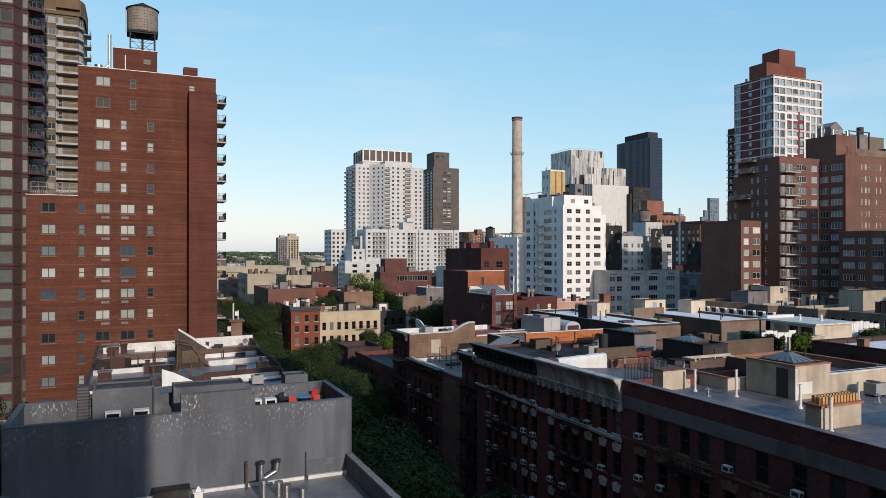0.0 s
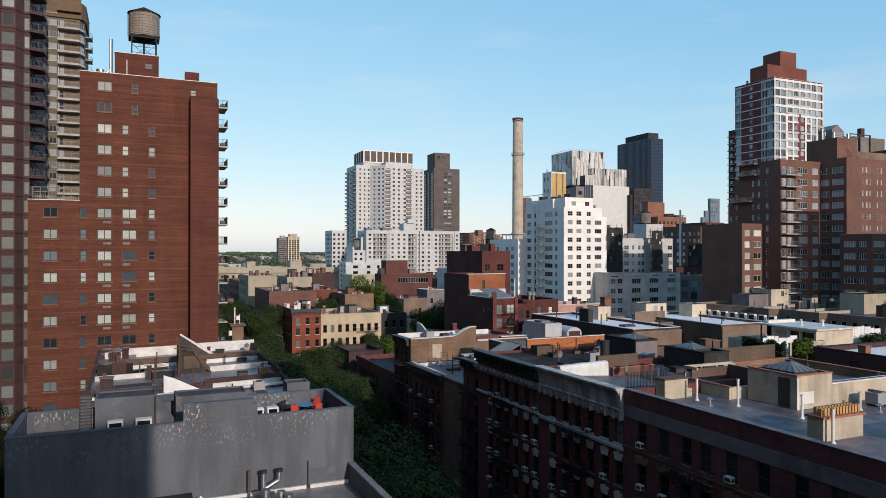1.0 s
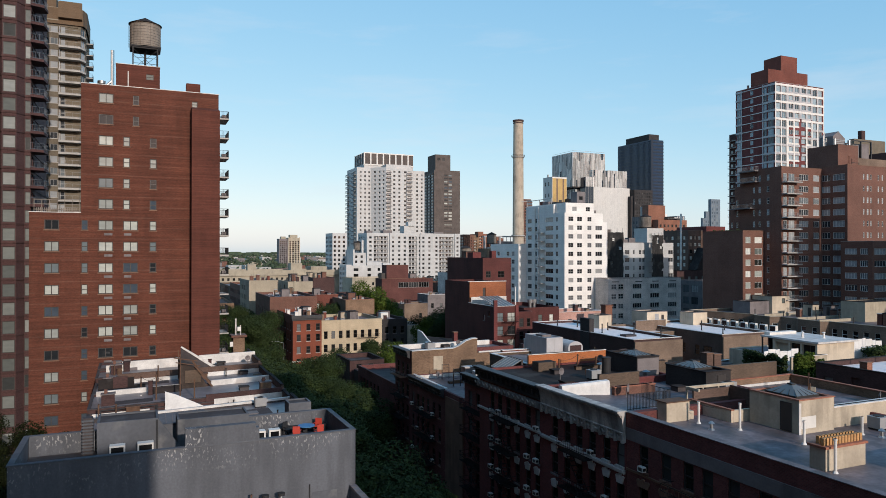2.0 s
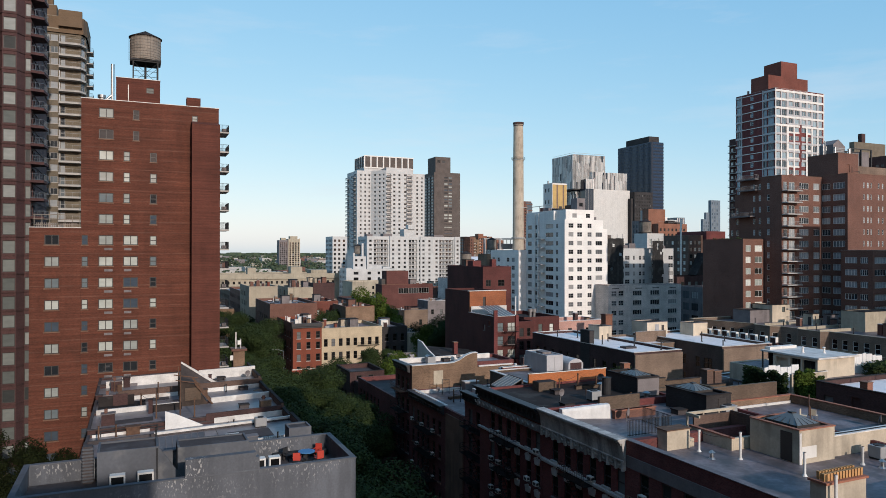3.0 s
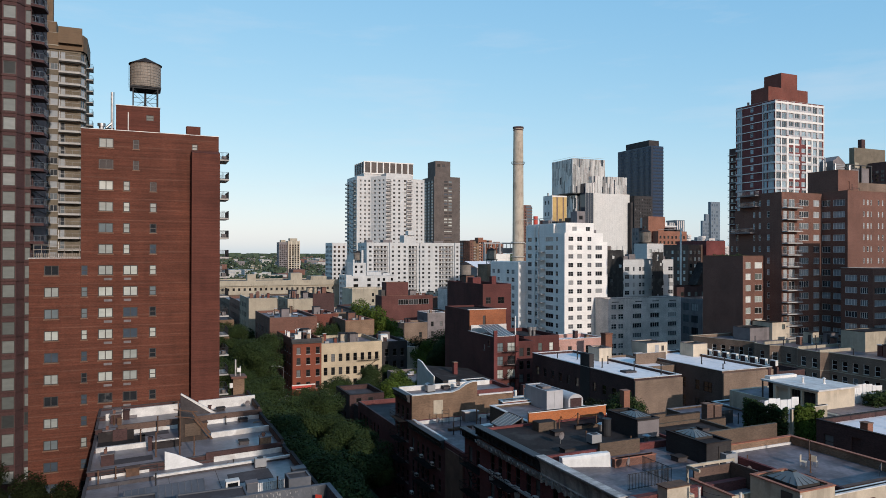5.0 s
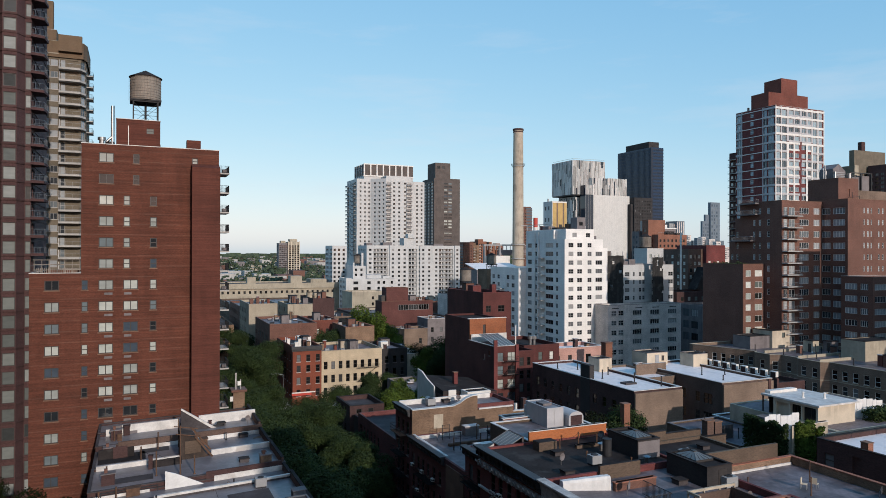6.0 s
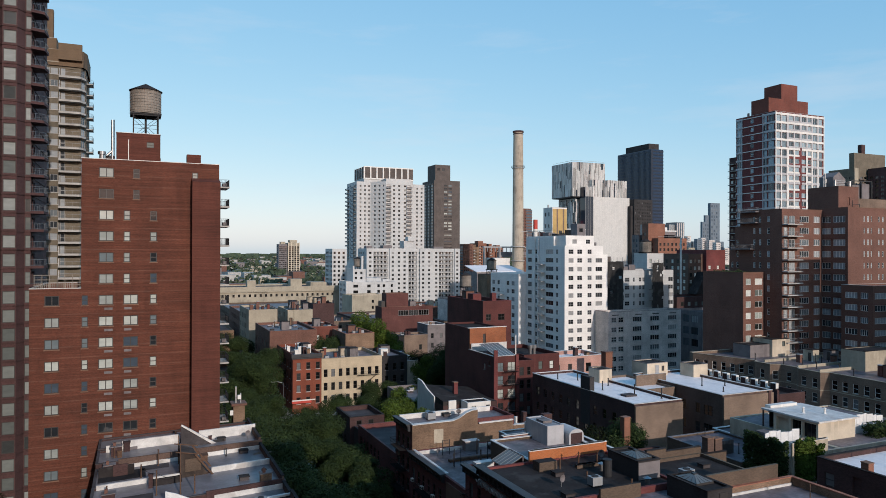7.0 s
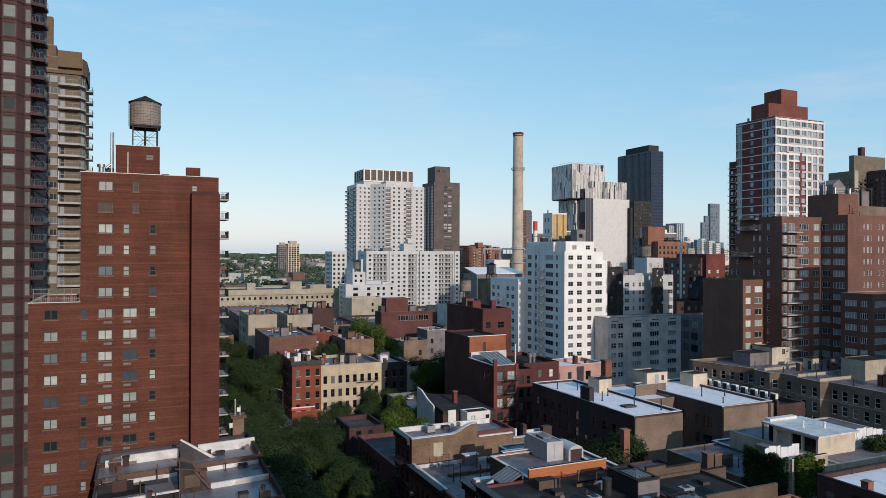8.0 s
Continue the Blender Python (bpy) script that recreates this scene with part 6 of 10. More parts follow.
for x, y, w, h in ((37.0, 84.2, 1.0, 2.0), (36.3, 79.0, 0.9, 2.3), (41.6, 80.2, 1.1, 2.4), (39.2, 74.6, 1.3, 1.9)):
    c = thing("clothes_airer", "dark iron clothes airer on a silver roof", "airer", group="clothes airers")
    for k in (0, 1):
        boxes("post", IRON, c, (x + w * k, y, 14.86, x + w * k + 0.07, y + 0.07, 14.86 + h))
    for k in (0.45, 0.75, 0.97):
        boxes("rail", IRON, c, (x + 0.075, y + 0.01, 14.86 + h * k - 0.04, x + w - 0.005, y + 0.06, 14.86 + h * k))
c = thing("roof_box", "low white roof box with a peeling coating", "roof box")
boxes("case", FLASH, c, (37.3, 74.2, 14.862, 38.6, 78.2, 15.5))
boxes("cover", SILVER, c, (37.2, 74.1, 15.504, 38.7, 78.3, 15.6))
c = thing("roof_box", "stepped grey parapet box at the roof edge", "roof box")
boxes("case", BANDC, c, (40.6, 84.6, 14.862, 42.6, 85.6, 16.1))
boxes("cover", FLASH, c, (40.5, 84.5, 16.104, 42.7, 85.66, 16.2))
rl3 = new("roof_railing", railing_mesh([(34.5, 71.0), (40.0, 71.0), (40.0, 75.0)], 1.0, 0.2, FRAME_G))
rl3.location = (0, 0, 14.86)
tagged(rl3, "grey iron railing on the silver roof", "railing")

for x, y, z, t in ((36.5, 55.5, 19.7, 15), (45.0, 60.8, 19.7, -20), (37.0, 46.5, 19.72, 35), (44.5, 41.0, 19.64, 5), (36.2, 84.0, 14.87, 25), (43.0, 92.0, 17.72, -15), (57.5, 39.0, 18.87, 30)):
    dish(x, y, z, t)
for x, y, z, w, d, hh in ((45.6, 44.2, 19.64, 1.3, 0.9, 1.0), (39.0, 54.0, 19.7, 1.1, 0.9, 0.9), (42.5, 79.0, 14.87, 1.2, 1.0, 1.0), (38.0, 91.5, 17.72, 1.2, 1.0, 1.0), (52.0, 56.0, 17.97, 1.4, 1.0, 1.1), (55.5, 52.5, 17.97, 1.2, 1.0, 1.0), (45.8, 31.0, 19.64, 1.0, 0.9, 0.9)):
    roof_unit(x, y, z, w, d, hh)
for x, y, z in ((35.0, 52.5, 19.7), (37.5, 58.0, 19.7), (42.5, 46.5, 19.72), (37.0, 75.5, 14.87), (44.0, 84.0, 14.87), (41.0, 92.6, 17.72), (50.5, 52.0, 17.97), (57.0, 58.5, 17.97), (50.0, 40.0, 18.87), (44.0, 22.0, 19.64)):
    small_hatch(x, y, z)
ol = thing("tar_drum", "black tar drum beside the roof boxes", "drum", at=(42.4, 56.3, 19.7))
bm = bmesh.new()
tube(bm, (0, 0, 0), (0, 0, 1.6), 0.45, n=16)
tube(bm, (0, 0, 1.6), (0, 0, 1.66), 0.48, n=16)
part("barrel", bm, IRON, ol)
cb = thing("roof_cable", "dark cable slung between roof pipes", "cable", group="roof cables")
for p, q in (((38.8, 59.2, 20.9), (41.6, 60.0, 21.1)), ((41.6, 60.0, 21.1), (43.6, 59.6, 20.8)), ((36.0, 73.0, 16.8), (38.5, 76.0, 17.4)), ((38.5, 76.0, 17.4), (36.5, 79.5, 16.3)), ((53.0, 42.0, 20.3), (56.0, 44.5, 20.6)), ((36.3, 37.7, 21.0), (37.5, 35.15, 21.3))):
    bm = bmesh.new()
    last = Vector(p)
    for i in range(1, 9):
        nx = Vector(p).lerp(Vector(q), i / 8)
        nx.z -= 0.25 * math.sin(math.pi * i / 8)
        tube(bm, last, nx, 0.018, n=4, caps=False)
        last = nx
    part("cable", bm, IRON, cb)
# ---- block behind: white roofs, penthouse ----
# dark west brick and paler party wall also carry sun and shade in colour
m1 = building("walk_up", "dark brick walk-up with a bright white roof", rect(71.4, 87.6, 81.0, 118), 17.9, B_DARK, PALE, {3: rows(spaced(1.5, 2.6, 1.0, 11), [15.6, 12.7, 9.8], 1.6, "hung")}, par=0.4, cope=FLASH, category="walk-up", gm=G_DARK)
boxes("party_wall", B_TAN, m1, (71.42, 87.3, 0, 81.0, 87.59, 17.6), label="weathered tan brick party wall, paled for the sun")
boxes("chimney_breast", B_BLACK, m1, (71.36, 99.2, 12, 72.3, 101.9, 20.2))
m2 = building("walk_up", "brown brick walk-up with a white roof and windowed court", rect(89.5, 87.3, 101.0, 110), 17.9, B_UMBER, PALE, {3: rows([(12.8, 14.3), (16.6, 17.6), (18.5, 20.5)], [15.6, 12.4], 1.8, "hung2")}, par=0.4, cope=FLASH, category="walk-up", gm=G_DARK)
boxes("pilaster", B_DARK, m2, (99.7, 86.9, 0, 100.3, 86.99, 17.95))
# paler party brick again, with the sun on this side in its tone
boxes("party_wall", B_TAN, m2, (89.52, 87.0, 0, 101.0, 87.29, 17.6), label="weathered tan brick party wall, paled for the sun")
building("walk_up", "brick link between two walk-ups", rect(81.05, 98.3, 89.45, 112), 17.4, B_TAN, PALE, par=0.4, category="walk-up")
for x0, y0, x1, y1, lab in ((78.6, 106.2, 81.4, 109.6, "cream rendered stair bulkhead on the white roof"), (91.6, 108.4, 96.7, 113.0, "cream rendered stair bulkhead with a grey door"), (99.0, 103.8, 102.6, 107.4, "cream rendered stair bulkhead on the white roof")):
    c = building("roof_bulkhead", lab, rect(x0, y0, x1, y1), 19.9, CREAM, TAR, z0=17.4, par=0.1, thick=0.15, category="bulkhead", group="cream bulkheads", cope=BANDC)
    if x0 == 91.6:
        boxes("door", FRAME_G, c, (93.6, 108.35, 17.5, 94.5, 108.395, 19.5))
        boxes("grille", FRAME_D, c, (95.2, 108.35, 18.3, 95.8, 108.395, 19.3))
building("roof_wall", "tan brick roof wall between the bulkheads", rect(84.5, 103, 91.5, 103.3), 19.0, B_TAN, FLASH, z0=17, par=0, category="wall")
cr = thing("crenellated_wall", "dark crenellated parapet with white caps", "wall")
boxes("wall", B_DARK, cr, (103.0, 88.0, 0, 103.5, 108, 17.6))
for k in range(9):
    boxes("merlon", B_DARK, cr, (103.0, 88.3 + k * 2.2, 17.604, 103.5, 89.4 + k * 2.2, 18.6))
    boxes("cap", WHITE, cr, (102.92, 88.2 + k * 2.2, 18.604, 103.58, 89.5 + k * 2.2, 18.74))
    boxes("cap", WHITE, cr, (102.92, 89.52 + k * 2.2, 17.61, 103.58, 90.4 + k * 2.2, 17.8))
    boxes("cap_return", WHITE, cr, (102.93, 88.2 + k * 2.2, 17.82, 103.57, 88.29 + k * 2.2, 18.6), (102.93, 89.41 + k * 2.2, 17.82, 103.57, 89.5 + k * 2.2, 18.6))
building("walk_up", "dark brick house behind the crenellated wall", rect(103.55, 88, 110, 108), 16.8, B_DARK, TAR, category="walk-up")
for x, y, z, h in ((75.0, 100.5, 17.5, 1.6), (77.5, 95.0, 17.5, 1.8), (79.8, 91.0, 17.5, 1.7), (76.4, 110.0, 17.5, 1.6), (73.6, 112.5, 17.5, 1.2), (94.0, 96.5, 17.5, 1.8), (93.5, 91.0, 17.5, 0.9), (98.0, 95.0, 17.5, 1.2), (78.5, 103.5, 17.5, 1.4)):
    pipe("vent_pipe", "dark vent pipe on the white roof", x, y, z, h, 0.1, IRON)
bm = bmesh.new()
box(bm, 75.0, 94.0, 17.5, 77.2, 95.6, 17.8)
solo("roof_hatch", bm, GREYR, "flat grey hatch on the white roof", "roof hatch")
c = thing("brick_chimney", "tall brown brick chimney behind the white roofs", "chimney")
boxes("shaft", B_RUST, c, (92.0, 122, 0, 93.75, 123.6, 20.1))
boxes("cap", B_BROWN, c, (91.9, 121.9, 20.104, 93.85, 123.7, 20.4))
# penthouse with the porch
ph = thing("penthouse", "cream rendered penthouse with a flat grey roof and dark porch", "penthouse")
building("", "", rect(79.6, 61.9, 86.6, 68.7), 20.0, CREAM, GREYR, {3: [(0.4, 2.4, 17.75, 19.6, "pit"), (2.7, 4.3, 17.75, 19.7, "slide"), (4.5, 6.5, 17.75, 19.7, "slide")]}, z0=15.0, par=0.0, depth=0.5, parent=ph, fm=FRAME_D, gm=G_DARK)
boxes("roof_slab", FLASH, ph, (79.4, 61.6, 20.0, 87.2, 70.6, 20.22))
# black walls stand in for the shade inside the porch
boxes("porch_wall", B_BLACK, ph, (80.6, 70.2, 17.56, 86.5, 70.28, 19.99), (86.5, 68.75, 17.56, 86.6, 70.19, 19.99))
boxes("porch_roof", WHITE, ph, (80.2, 69.7, 20.23, 85.4, 70.6, 20.6))
for x in (79.5, 82.0, 84.9):
    boxes("porch_post", FRAME_D, ph, (x, 70.3, 17.55, x + 0.15, 70.45, 20.0))
for x, y in ((82, 66), (84.2, 64.5)):
    pipe("roof_vent", "white curved vent on the penthouse roof", x, y, 20.22, 0.6, 0.14, WHITE, True, "roof vent")
building("walk_up", "rear building with a silver roof below the penthouse", rect(79.3, 58.5, 100, 76), 17.7, BEIGE, SILVER, {}, par=0.15, category="walk-up", gm=G_DARK)
building("rear_wing", "raised roof terrace before the penthouse", rect(70.4, 58.5, 79.25, 63.9), 17.7, BEIGE, SILVER, {}, par=0.15, category="building")
building("rear_wing", "low pale roof behind the terrace screens", rect(69.6, 65.0, 79.25, 78.2), 15.3, B_OLIVE, LILAC, {}, par=0.2, category="building", cope=BANDC)
building("rear_wing", "low silver roof behind the penthouse", rect(79.3, 76.1, 88.6, 79.4), 15.3, B_OLIVE, LILAC, {}, par=0.2, category="building", cope=FLASH)
bm = bmesh.new()
box(bm, 77.2, 64.0, 15.1, 79.28, 69.6, 17.55)
solo("porch_deck", bm, BANDC, "grey deck under the penthouse porch", "deck")
fn = thing("privacy_fence", "white canvas screens round the roof terrace", "fence", group="terrace screens")
for k in range(6):
    bm = bmesh.new()
    prism(bm, [(70.6 + k * 1.0, 62.2 + 0.25 * (k % 2)), (71.55 + k * 1.0, 62.45 - 0.25 * (k % 2)), (71.55 + k * 1.0, 62.52 - 0.25 * (k % 2)), (70.6 + k * 1.0, 62.27 + 0.25 * (k % 2))], 17.56, 19.5 + 0.2 * math.sin(k * 1.3))
    part("panel", bm, TARP, fn)
fn2 = thing("privacy_fence", "white canvas screens beside the penthouse", "fence", group="terrace screens")
for k in range(6):
    bm = bmesh.new()
    prism(bm, [(87.2 + k * 1.0, 62.6 + 0.2 * (k % 2)), (88.15 + k * 1.0, 62.8 - 0.2 * (k % 2)), (88.15 + k * 1.0, 62.87 - 0.2 * (k % 2)), (87.2 + k * 1.0, 62.67 + 0.2 * (k % 2))], 17.56, 19.9 + 0.25 * math.sin(k * 0.9))
    part("panel", bm, TARP, fn2)
building("rear_wing", "low silver roof before the penthouse", rect(61.0, 49.7, 70.3, 58.4), 14.8, B_OLIVE, LILAC, par=0.3, category="building")
building("roof_wall", "white rendered wall beside the vines", rect(70.45, 58.2, 76.5, 58.45), 19.3, BEIGE, FLASH, z0=14, par=0, category="wall", cope=FLASH)
building("walk_up", "dark brick building with a white roof and terracotta chimney", rect(66.6, 30, 96, 52.0), 19.9, B_DARK, PALE, {3: [(0.9, 2.0, 17.2, 18.6, "hung"), (4.0, 5.0, 17.2, 19.0, "pit")], 2: []}, par=0.5, category="walk-up", cope=TAR, gm=G_DARK)
c = thing("brick_chimney", "terracotta brick chimney on the dark parapet", "chimney")
boxes("shaft", B_RUST, c, (66.9, 46.5, 19.4, 67.7, 47.3, 20.6))
boxes("cap", BROWNST, c, (66.85, 46.45, 20.604, 67.75, 47.35, 20.7))
for x, y in ((72, 47.5), (76, 49.5), (80, 48)):
    pipe("vent_pipe", "tall dark pipe above the white roof", x, y, 19.4, 2.4, 0.08, IRON)
building("rear_wing", "low dark rear extension beside the yard", rect(54.2, 62.9, 69.5, 80.0), 13.6, B_DARK, LILAC, par=0.3, category="building")
ow = thing("roof_wall", "stepped olive rendered roof wall with two squat chimneys", "wall")
boxes("wall", B_OLIVE, ow, (52.6, 62.55, 13, 55.4, 62.85, 19.3), (55.41, 62.55, 13, 60.6, 62.85, 18.95), (60.61, 62.55, 13, 64.6, 62.85, 17.95))
boxes("coping", TAR, ow, (52.55, 62.5, 19.304, 55.4, 62.9, 19.4), (55.41, 62.5, 18.954, 60.6, 62.9, 19.05), (60.61, 62.5, 17.954, 64.65, 62.9, 18.05))
boxes("chimney", B_UMBER, ow, (62.0, 62.9, 13.5, 63.0, 63.8, 19.6), (63.2, 62.9, 13.5, 64.3, 63.8, 19.4))
boxes("chimney_cap", BROWNST, ow, (61.92, 62.82, 19.604, 63.08, 63.88, 19.72), (63.12, 62.82, 19.404, 64.38, 63.88, 19.52))
for x, y in ((71.5, 72.0), (75.0, 76.5), (73.0, 68.5)):
    pipe("vent_pipe", "thin dark vent pipe on a low roof", x, y, 15.1, 1.4, 0.06, IRON)
pl = thing("plant_box", "grey air handling box on a low roof", "plant")
boxes("case", GREYR, pl, (69.9, 69.0, 15.11, 72.6, 71.0, 16.9))
boxes("louvre", FRAME_D, pl, (70.2, 68.96, 15.5, 72.3, 68.995, 16.5))
c = thing("brick_chimney", "tall slim orange brick chimney in the yard", "chimney")
boxes("shaft", B_RUST, c, (66.6, 84, 0, 67.7, 85, 16.9))
boxes("cap", B_RUST, c, (66.55, 83.95, 16.904, 67.75, 85.05, 17.1))

# ---- tan apartment row with bays ----
th = [16.6, 13.7, 10.8, 7.9]
tr = thing("apartment_row", "tan brick apartment row with rounded bays and a silver roof", "apartment building")
tp = [(126.0, 80), (150, 80), (150, 128), (121.0, 128), (121.0, 126.9), (125.3, 112.6), (123.9, 111.6), (123.9, 107.6), (125.6, 106.2), (125.6, 102.4), (124.6, 101.2), (124.6, 96.2), (126.0, 95.2)]
wh = {}
for e in range(3, 13):
    p, q = Vector(tp[e]), Vector(tp[(e + 1) % 13])
    ln = (q - p).length
    k = max(1, int(ln / 2.1))
    if ln > 1.8:
        wh[e] = rows([((i + 0.5) * ln / k - 0.55, (i + 0.5) * ln / k + 0.55) for i in range(k)], th, 1.85, "hung")
building("", "", tp, 17.9, B_TAN, SILVER, wh, par=0.6, thick=0.3, cope=TANST, parent=tr, gm=G_DARK, fm=FRAME_W, sill=TANST)
bm = bmesh.new()
prism(bm, inset(tp, -0.08), 14.3, 14.45)
part("string_course", bm, TANST, tr)
for x0, y0, x1, y1, z, mt, lab in ((136.5, 117.8, 142.2, 123.5, 21.3, CREAM, "cream rendered stair bulkhead with a small window"), (130.2, 118.5, 136.4, 123.5, 20.2, BANDC, "grey rendered stair bulkhead on the tan row"), (137.2, 95.6, 147.5, 101, 21.4, TANST, "pale rendered bulkhead on the tan row")):
    c = building("roof_bulkhead", lab, rect(x0, y0, x1, y1), z, mt, TAR, {0: [(3.2, 4.2, z - 1.7, z - 0.5, "one")]} if x0 == 136.5 else {}, z0=17.2, par=0.1, thick=0.2, category="bulkhead", cope=TAR)
for a, b in (((128, 104), (149, 104)), ((128, 112.5), (149, 112.5)), ((127.5, 98.5), (149, 98.5))):
    bm = bmesh.new()
    box(bm, a[0], a[1], 17.25, b[0], b[1] + 0.3, 17.9)
    solo("roof_wall", bm, TANST, "pale parapet wall between the roofs", "wall", group="roof party walls")
for x, y in ((128.5, 108), (131, 102), (134, 99), (129, 116), (133, 107), (140, 106), (130, 93), (134, 88)):
    pipe("vent_pipe", "dark vent pipe on the tan row roof", x, y, 17.3, 1.5, 0.1, IRON)

# ---- brown brick apartment complex ----
bzs = [50.6 - 2.82 * k for k in range(12)]
br = building("apartment_block", "brown brick block with a blank dark side wall", rect(133.9, 124, 140.9, 136.9), 36.9, B_BROWN, TAR, {0: rows([(0.9, 2.6), (3.9, 6.4)], [35.4 - 2.75 * k for k in range(11)], 1.5, "slide")}, category="apartment building", cope=BROWNST, fm=FRAME_W)
bb = thing("apartment_block", "large brown brick apartment block with stacked balconies", "apartment building")
building("", "", rect(141.0, 119, 155.0, 131.5), 52.2, B_BROWN, TAR, {0: rows([(0.6, 1.9), (2.4, 4.4)], bzs, 1.9, "slide") + rows([(6.0, 9.2)], bzs, 1.5, "quad") + rows([(10.9, 13.0)], bzs, 1.5, "tri"), 3: rows([(4.1, 4.75), (5.8, 6.5), (8.25, 9.05)], bzs, 1.4, "hung")}, parent=bb, fm=FRAME_W, cope=BROWNST, gm=G_RT)
building("", "", rect(155.01, 112.3, 190.0, 138), 52.6, B_BROWN, TAR, {3: rows([(18.9, 21.2)], bzs, 1.5, "tri") + rows([(21.9, 25.0)], bzs, 1.5, "quad"), 0: rows([(5.6, 6.1), (6.9, 7.6), (8.2, 8.7), (10.9, 11.5), (12.4, 13.0), (17, 19)], bzs, 1.3, "hung")}, parent=bb, fm=FRAME_W, cope=BROWNST, gm=G_RT)
building("", "", rect(152.6, 104.5, 190.0, 112.25), 34.2, B_BROWN, TAR, {3: rows([(1.0, 4.0), (4.8, 6.6)], [32.6 - 2.82 * k for k in range(11)], 1.4, "quad"), 0: rows([(0.6, 4.6), (6.6, 8.6), (12, 14), (16, 20)], [32.6 - 2.82 * k for k in range(11)], 1.4, "quad")}, parent=bb, fm=FRAME_W, cope=CONC, gm=G_RT)
balconies(bb, [(141.1, 117.4), (146.3, 117.4), (146.3, 118.98), (141.1, 118.98)], [(141.15, 118.9), (141.15, 117.45), (146.25, 117.45), (146.25, 118.9)], [z - 2.05 for z in bzs], CONC, FRAME_G, gap=0.35, h=1.0)
balconies(bb, [(139.6, 125.6), (140.98, 125.6), (140.98, 131.2), (139.6, 131.2)], [(140.9, 125.65), (139.65, 125.65), (139.65, 131.15), (140.9, 131.15)], [49.2, 51.9], BANDC, FRAME_G, gap=0.35)
balconies(bb, [(139.4, 126.9), (140.98, 126.9), (140.98, 133.2), (139.4, 133.2)], [(140.9, 126.95), (139.45, 126.95), (139.45, 133.15), (140.9, 133.15)], [42.7], BANDC, FRAME_G, gap=0.35)
building("", "", rect(141.0, 131.51, 150, 133.1), 48.4, B_BROWN, TAR, {3: rows([(0.4, 1.1)], bzs[2:], 1.4, "hung")}, parent=bb, fm=FRAME_W)
building("", "", rect(141.0, 133.11, 150, 135.0), 42.6, B_BROWN, TAR, {3: rows([(0.6, 1.3)], bzs[4:], 1.4, "hung")}, parent=bb, fm=FRAME_W)
pb = building("roof_penthouse", "brown brick plant penthouse on the apartment block", rect(156.7, 116, 164.0, 124.4), 58.0, B_BROWN, TAR, {0: [(3.2, 4.1, 53.5, 55.4, "pit")]}, z0=51.5, category="penthouse", cope=BROWNST)
lv = thing("louvred_plant", "grey louvred plant housing with a gabled top", "plant")
bm = bmesh.new()
pr = [(158.4, 57.2), (162.8, 57.2), (162.8, 60.2), (160.4, 61.9), (158.4, 60.6)]
a, b = [bm.verts.new((x, 118.6, z)) for x, z in pr], [bm.verts.new((x, 122.4, z)) for x, z in pr]
bm.faces.new(a)
bm.faces.new(b[::-1])
for i in range(5):
    bm.faces.new((a[i], a[(i + 1) % 5], b[(i + 1) % 5], b[i]))
part("housing", bm, BANDC, lv)
for k in range(6):
    boxes("slat", FRAME_G, lv, (158.6, 118.5, 57.5 + 0.42 * k, 162.6, 118.58, 57.7 + 0.42 * k))
for x, h in ((157.0, 3.6), (157.5, 4.4), (158.0, 3.0)):
    pipe("flue_pipe", "slim steel flue on the plant penthouse", x, 120.2, 57.2, h, 0.12, STEEL)
pipe("flue_pipe", "steel flue on the plant penthouse", 158.2, 118.0, 57.2, 2.6, 0.3, STEEL)
pipe("flue_pipe", "steel flue on the plant penthouse", 162.9, 117.6, 57.2, 2.4, 0.35, STEEL)
boxes("handrail", IRON, pb, (160.2, 114.9, 52.6, 160.3, 115.0, 54.6), (162.8, 114.9, 52.6, 162.9, 115.0, 53.8), (160.2, 114.9, 53.6, 162.9, 115.0, 53.7), (160.2, 114.9, 52.62, 162.9, 116.0, 52.8))
fr = thing("cooling_plant", "grey steel plant frame on the penthouse roof", "plant")
boxes("beam", FRAME_D, fr, (164.4, 118.2, 59.8, 172.4, 118.5, 60.0), (164.4, 122.2, 59.8, 172.4, 122.5, 60.0))
for x in (164.4, 168.2, 172.1):
    for y in (118.2, 122.2):
        boxes("post", FRAME_D, fr, (x, y, 51.8, x + 0.3, y + 0.3, 59.8))
boxes("cooling_unit", BANDC, fr, (165.2, 118.6, 55.4, 168.0, 122.0, 58.9), (168.8, 118.6, 55.4, 171.8, 122.0, 59.3))
building("roof_penthouse", "pale plant room on the apartment block roof", rect(164.2, 117.4, 180, 124), 55.4, B_TAN, TAR, z0=51.8, category="penthouse")
hd = thing("roof_hedge", "clipped green planting along the roof terrace", "plant", kind="stuff")
rng = random.Random(15)
verts, faces = [], []
for _ in range(2600):
    p = Vector((134.2 + 6.2 * rng.random(), 126 + 10 * rng.random(), 36.1 + 0.9 * rng.random() ** 1.4))
    p.z += 0.7 * noise.noise(p * 0.7)
    a = Vector((rng.gauss(0, 1), rng.gauss(0, 1), rng.gauss(0, 1))).normalized()
    b = a.orthogonal().normalized()
    i = len(verts)
    verts += [p - a * 0.2, p + b * 0.12, p + a * 0.2, p - b * 0.12]
    faces.append((i, i + 1, i + 2, i + 3))
me = bpy.data.meshes.new("foliage")
me.from_pydata(verts, [], faces)
me.materials.append(LEAF)
new("foliage", me).parent = hd

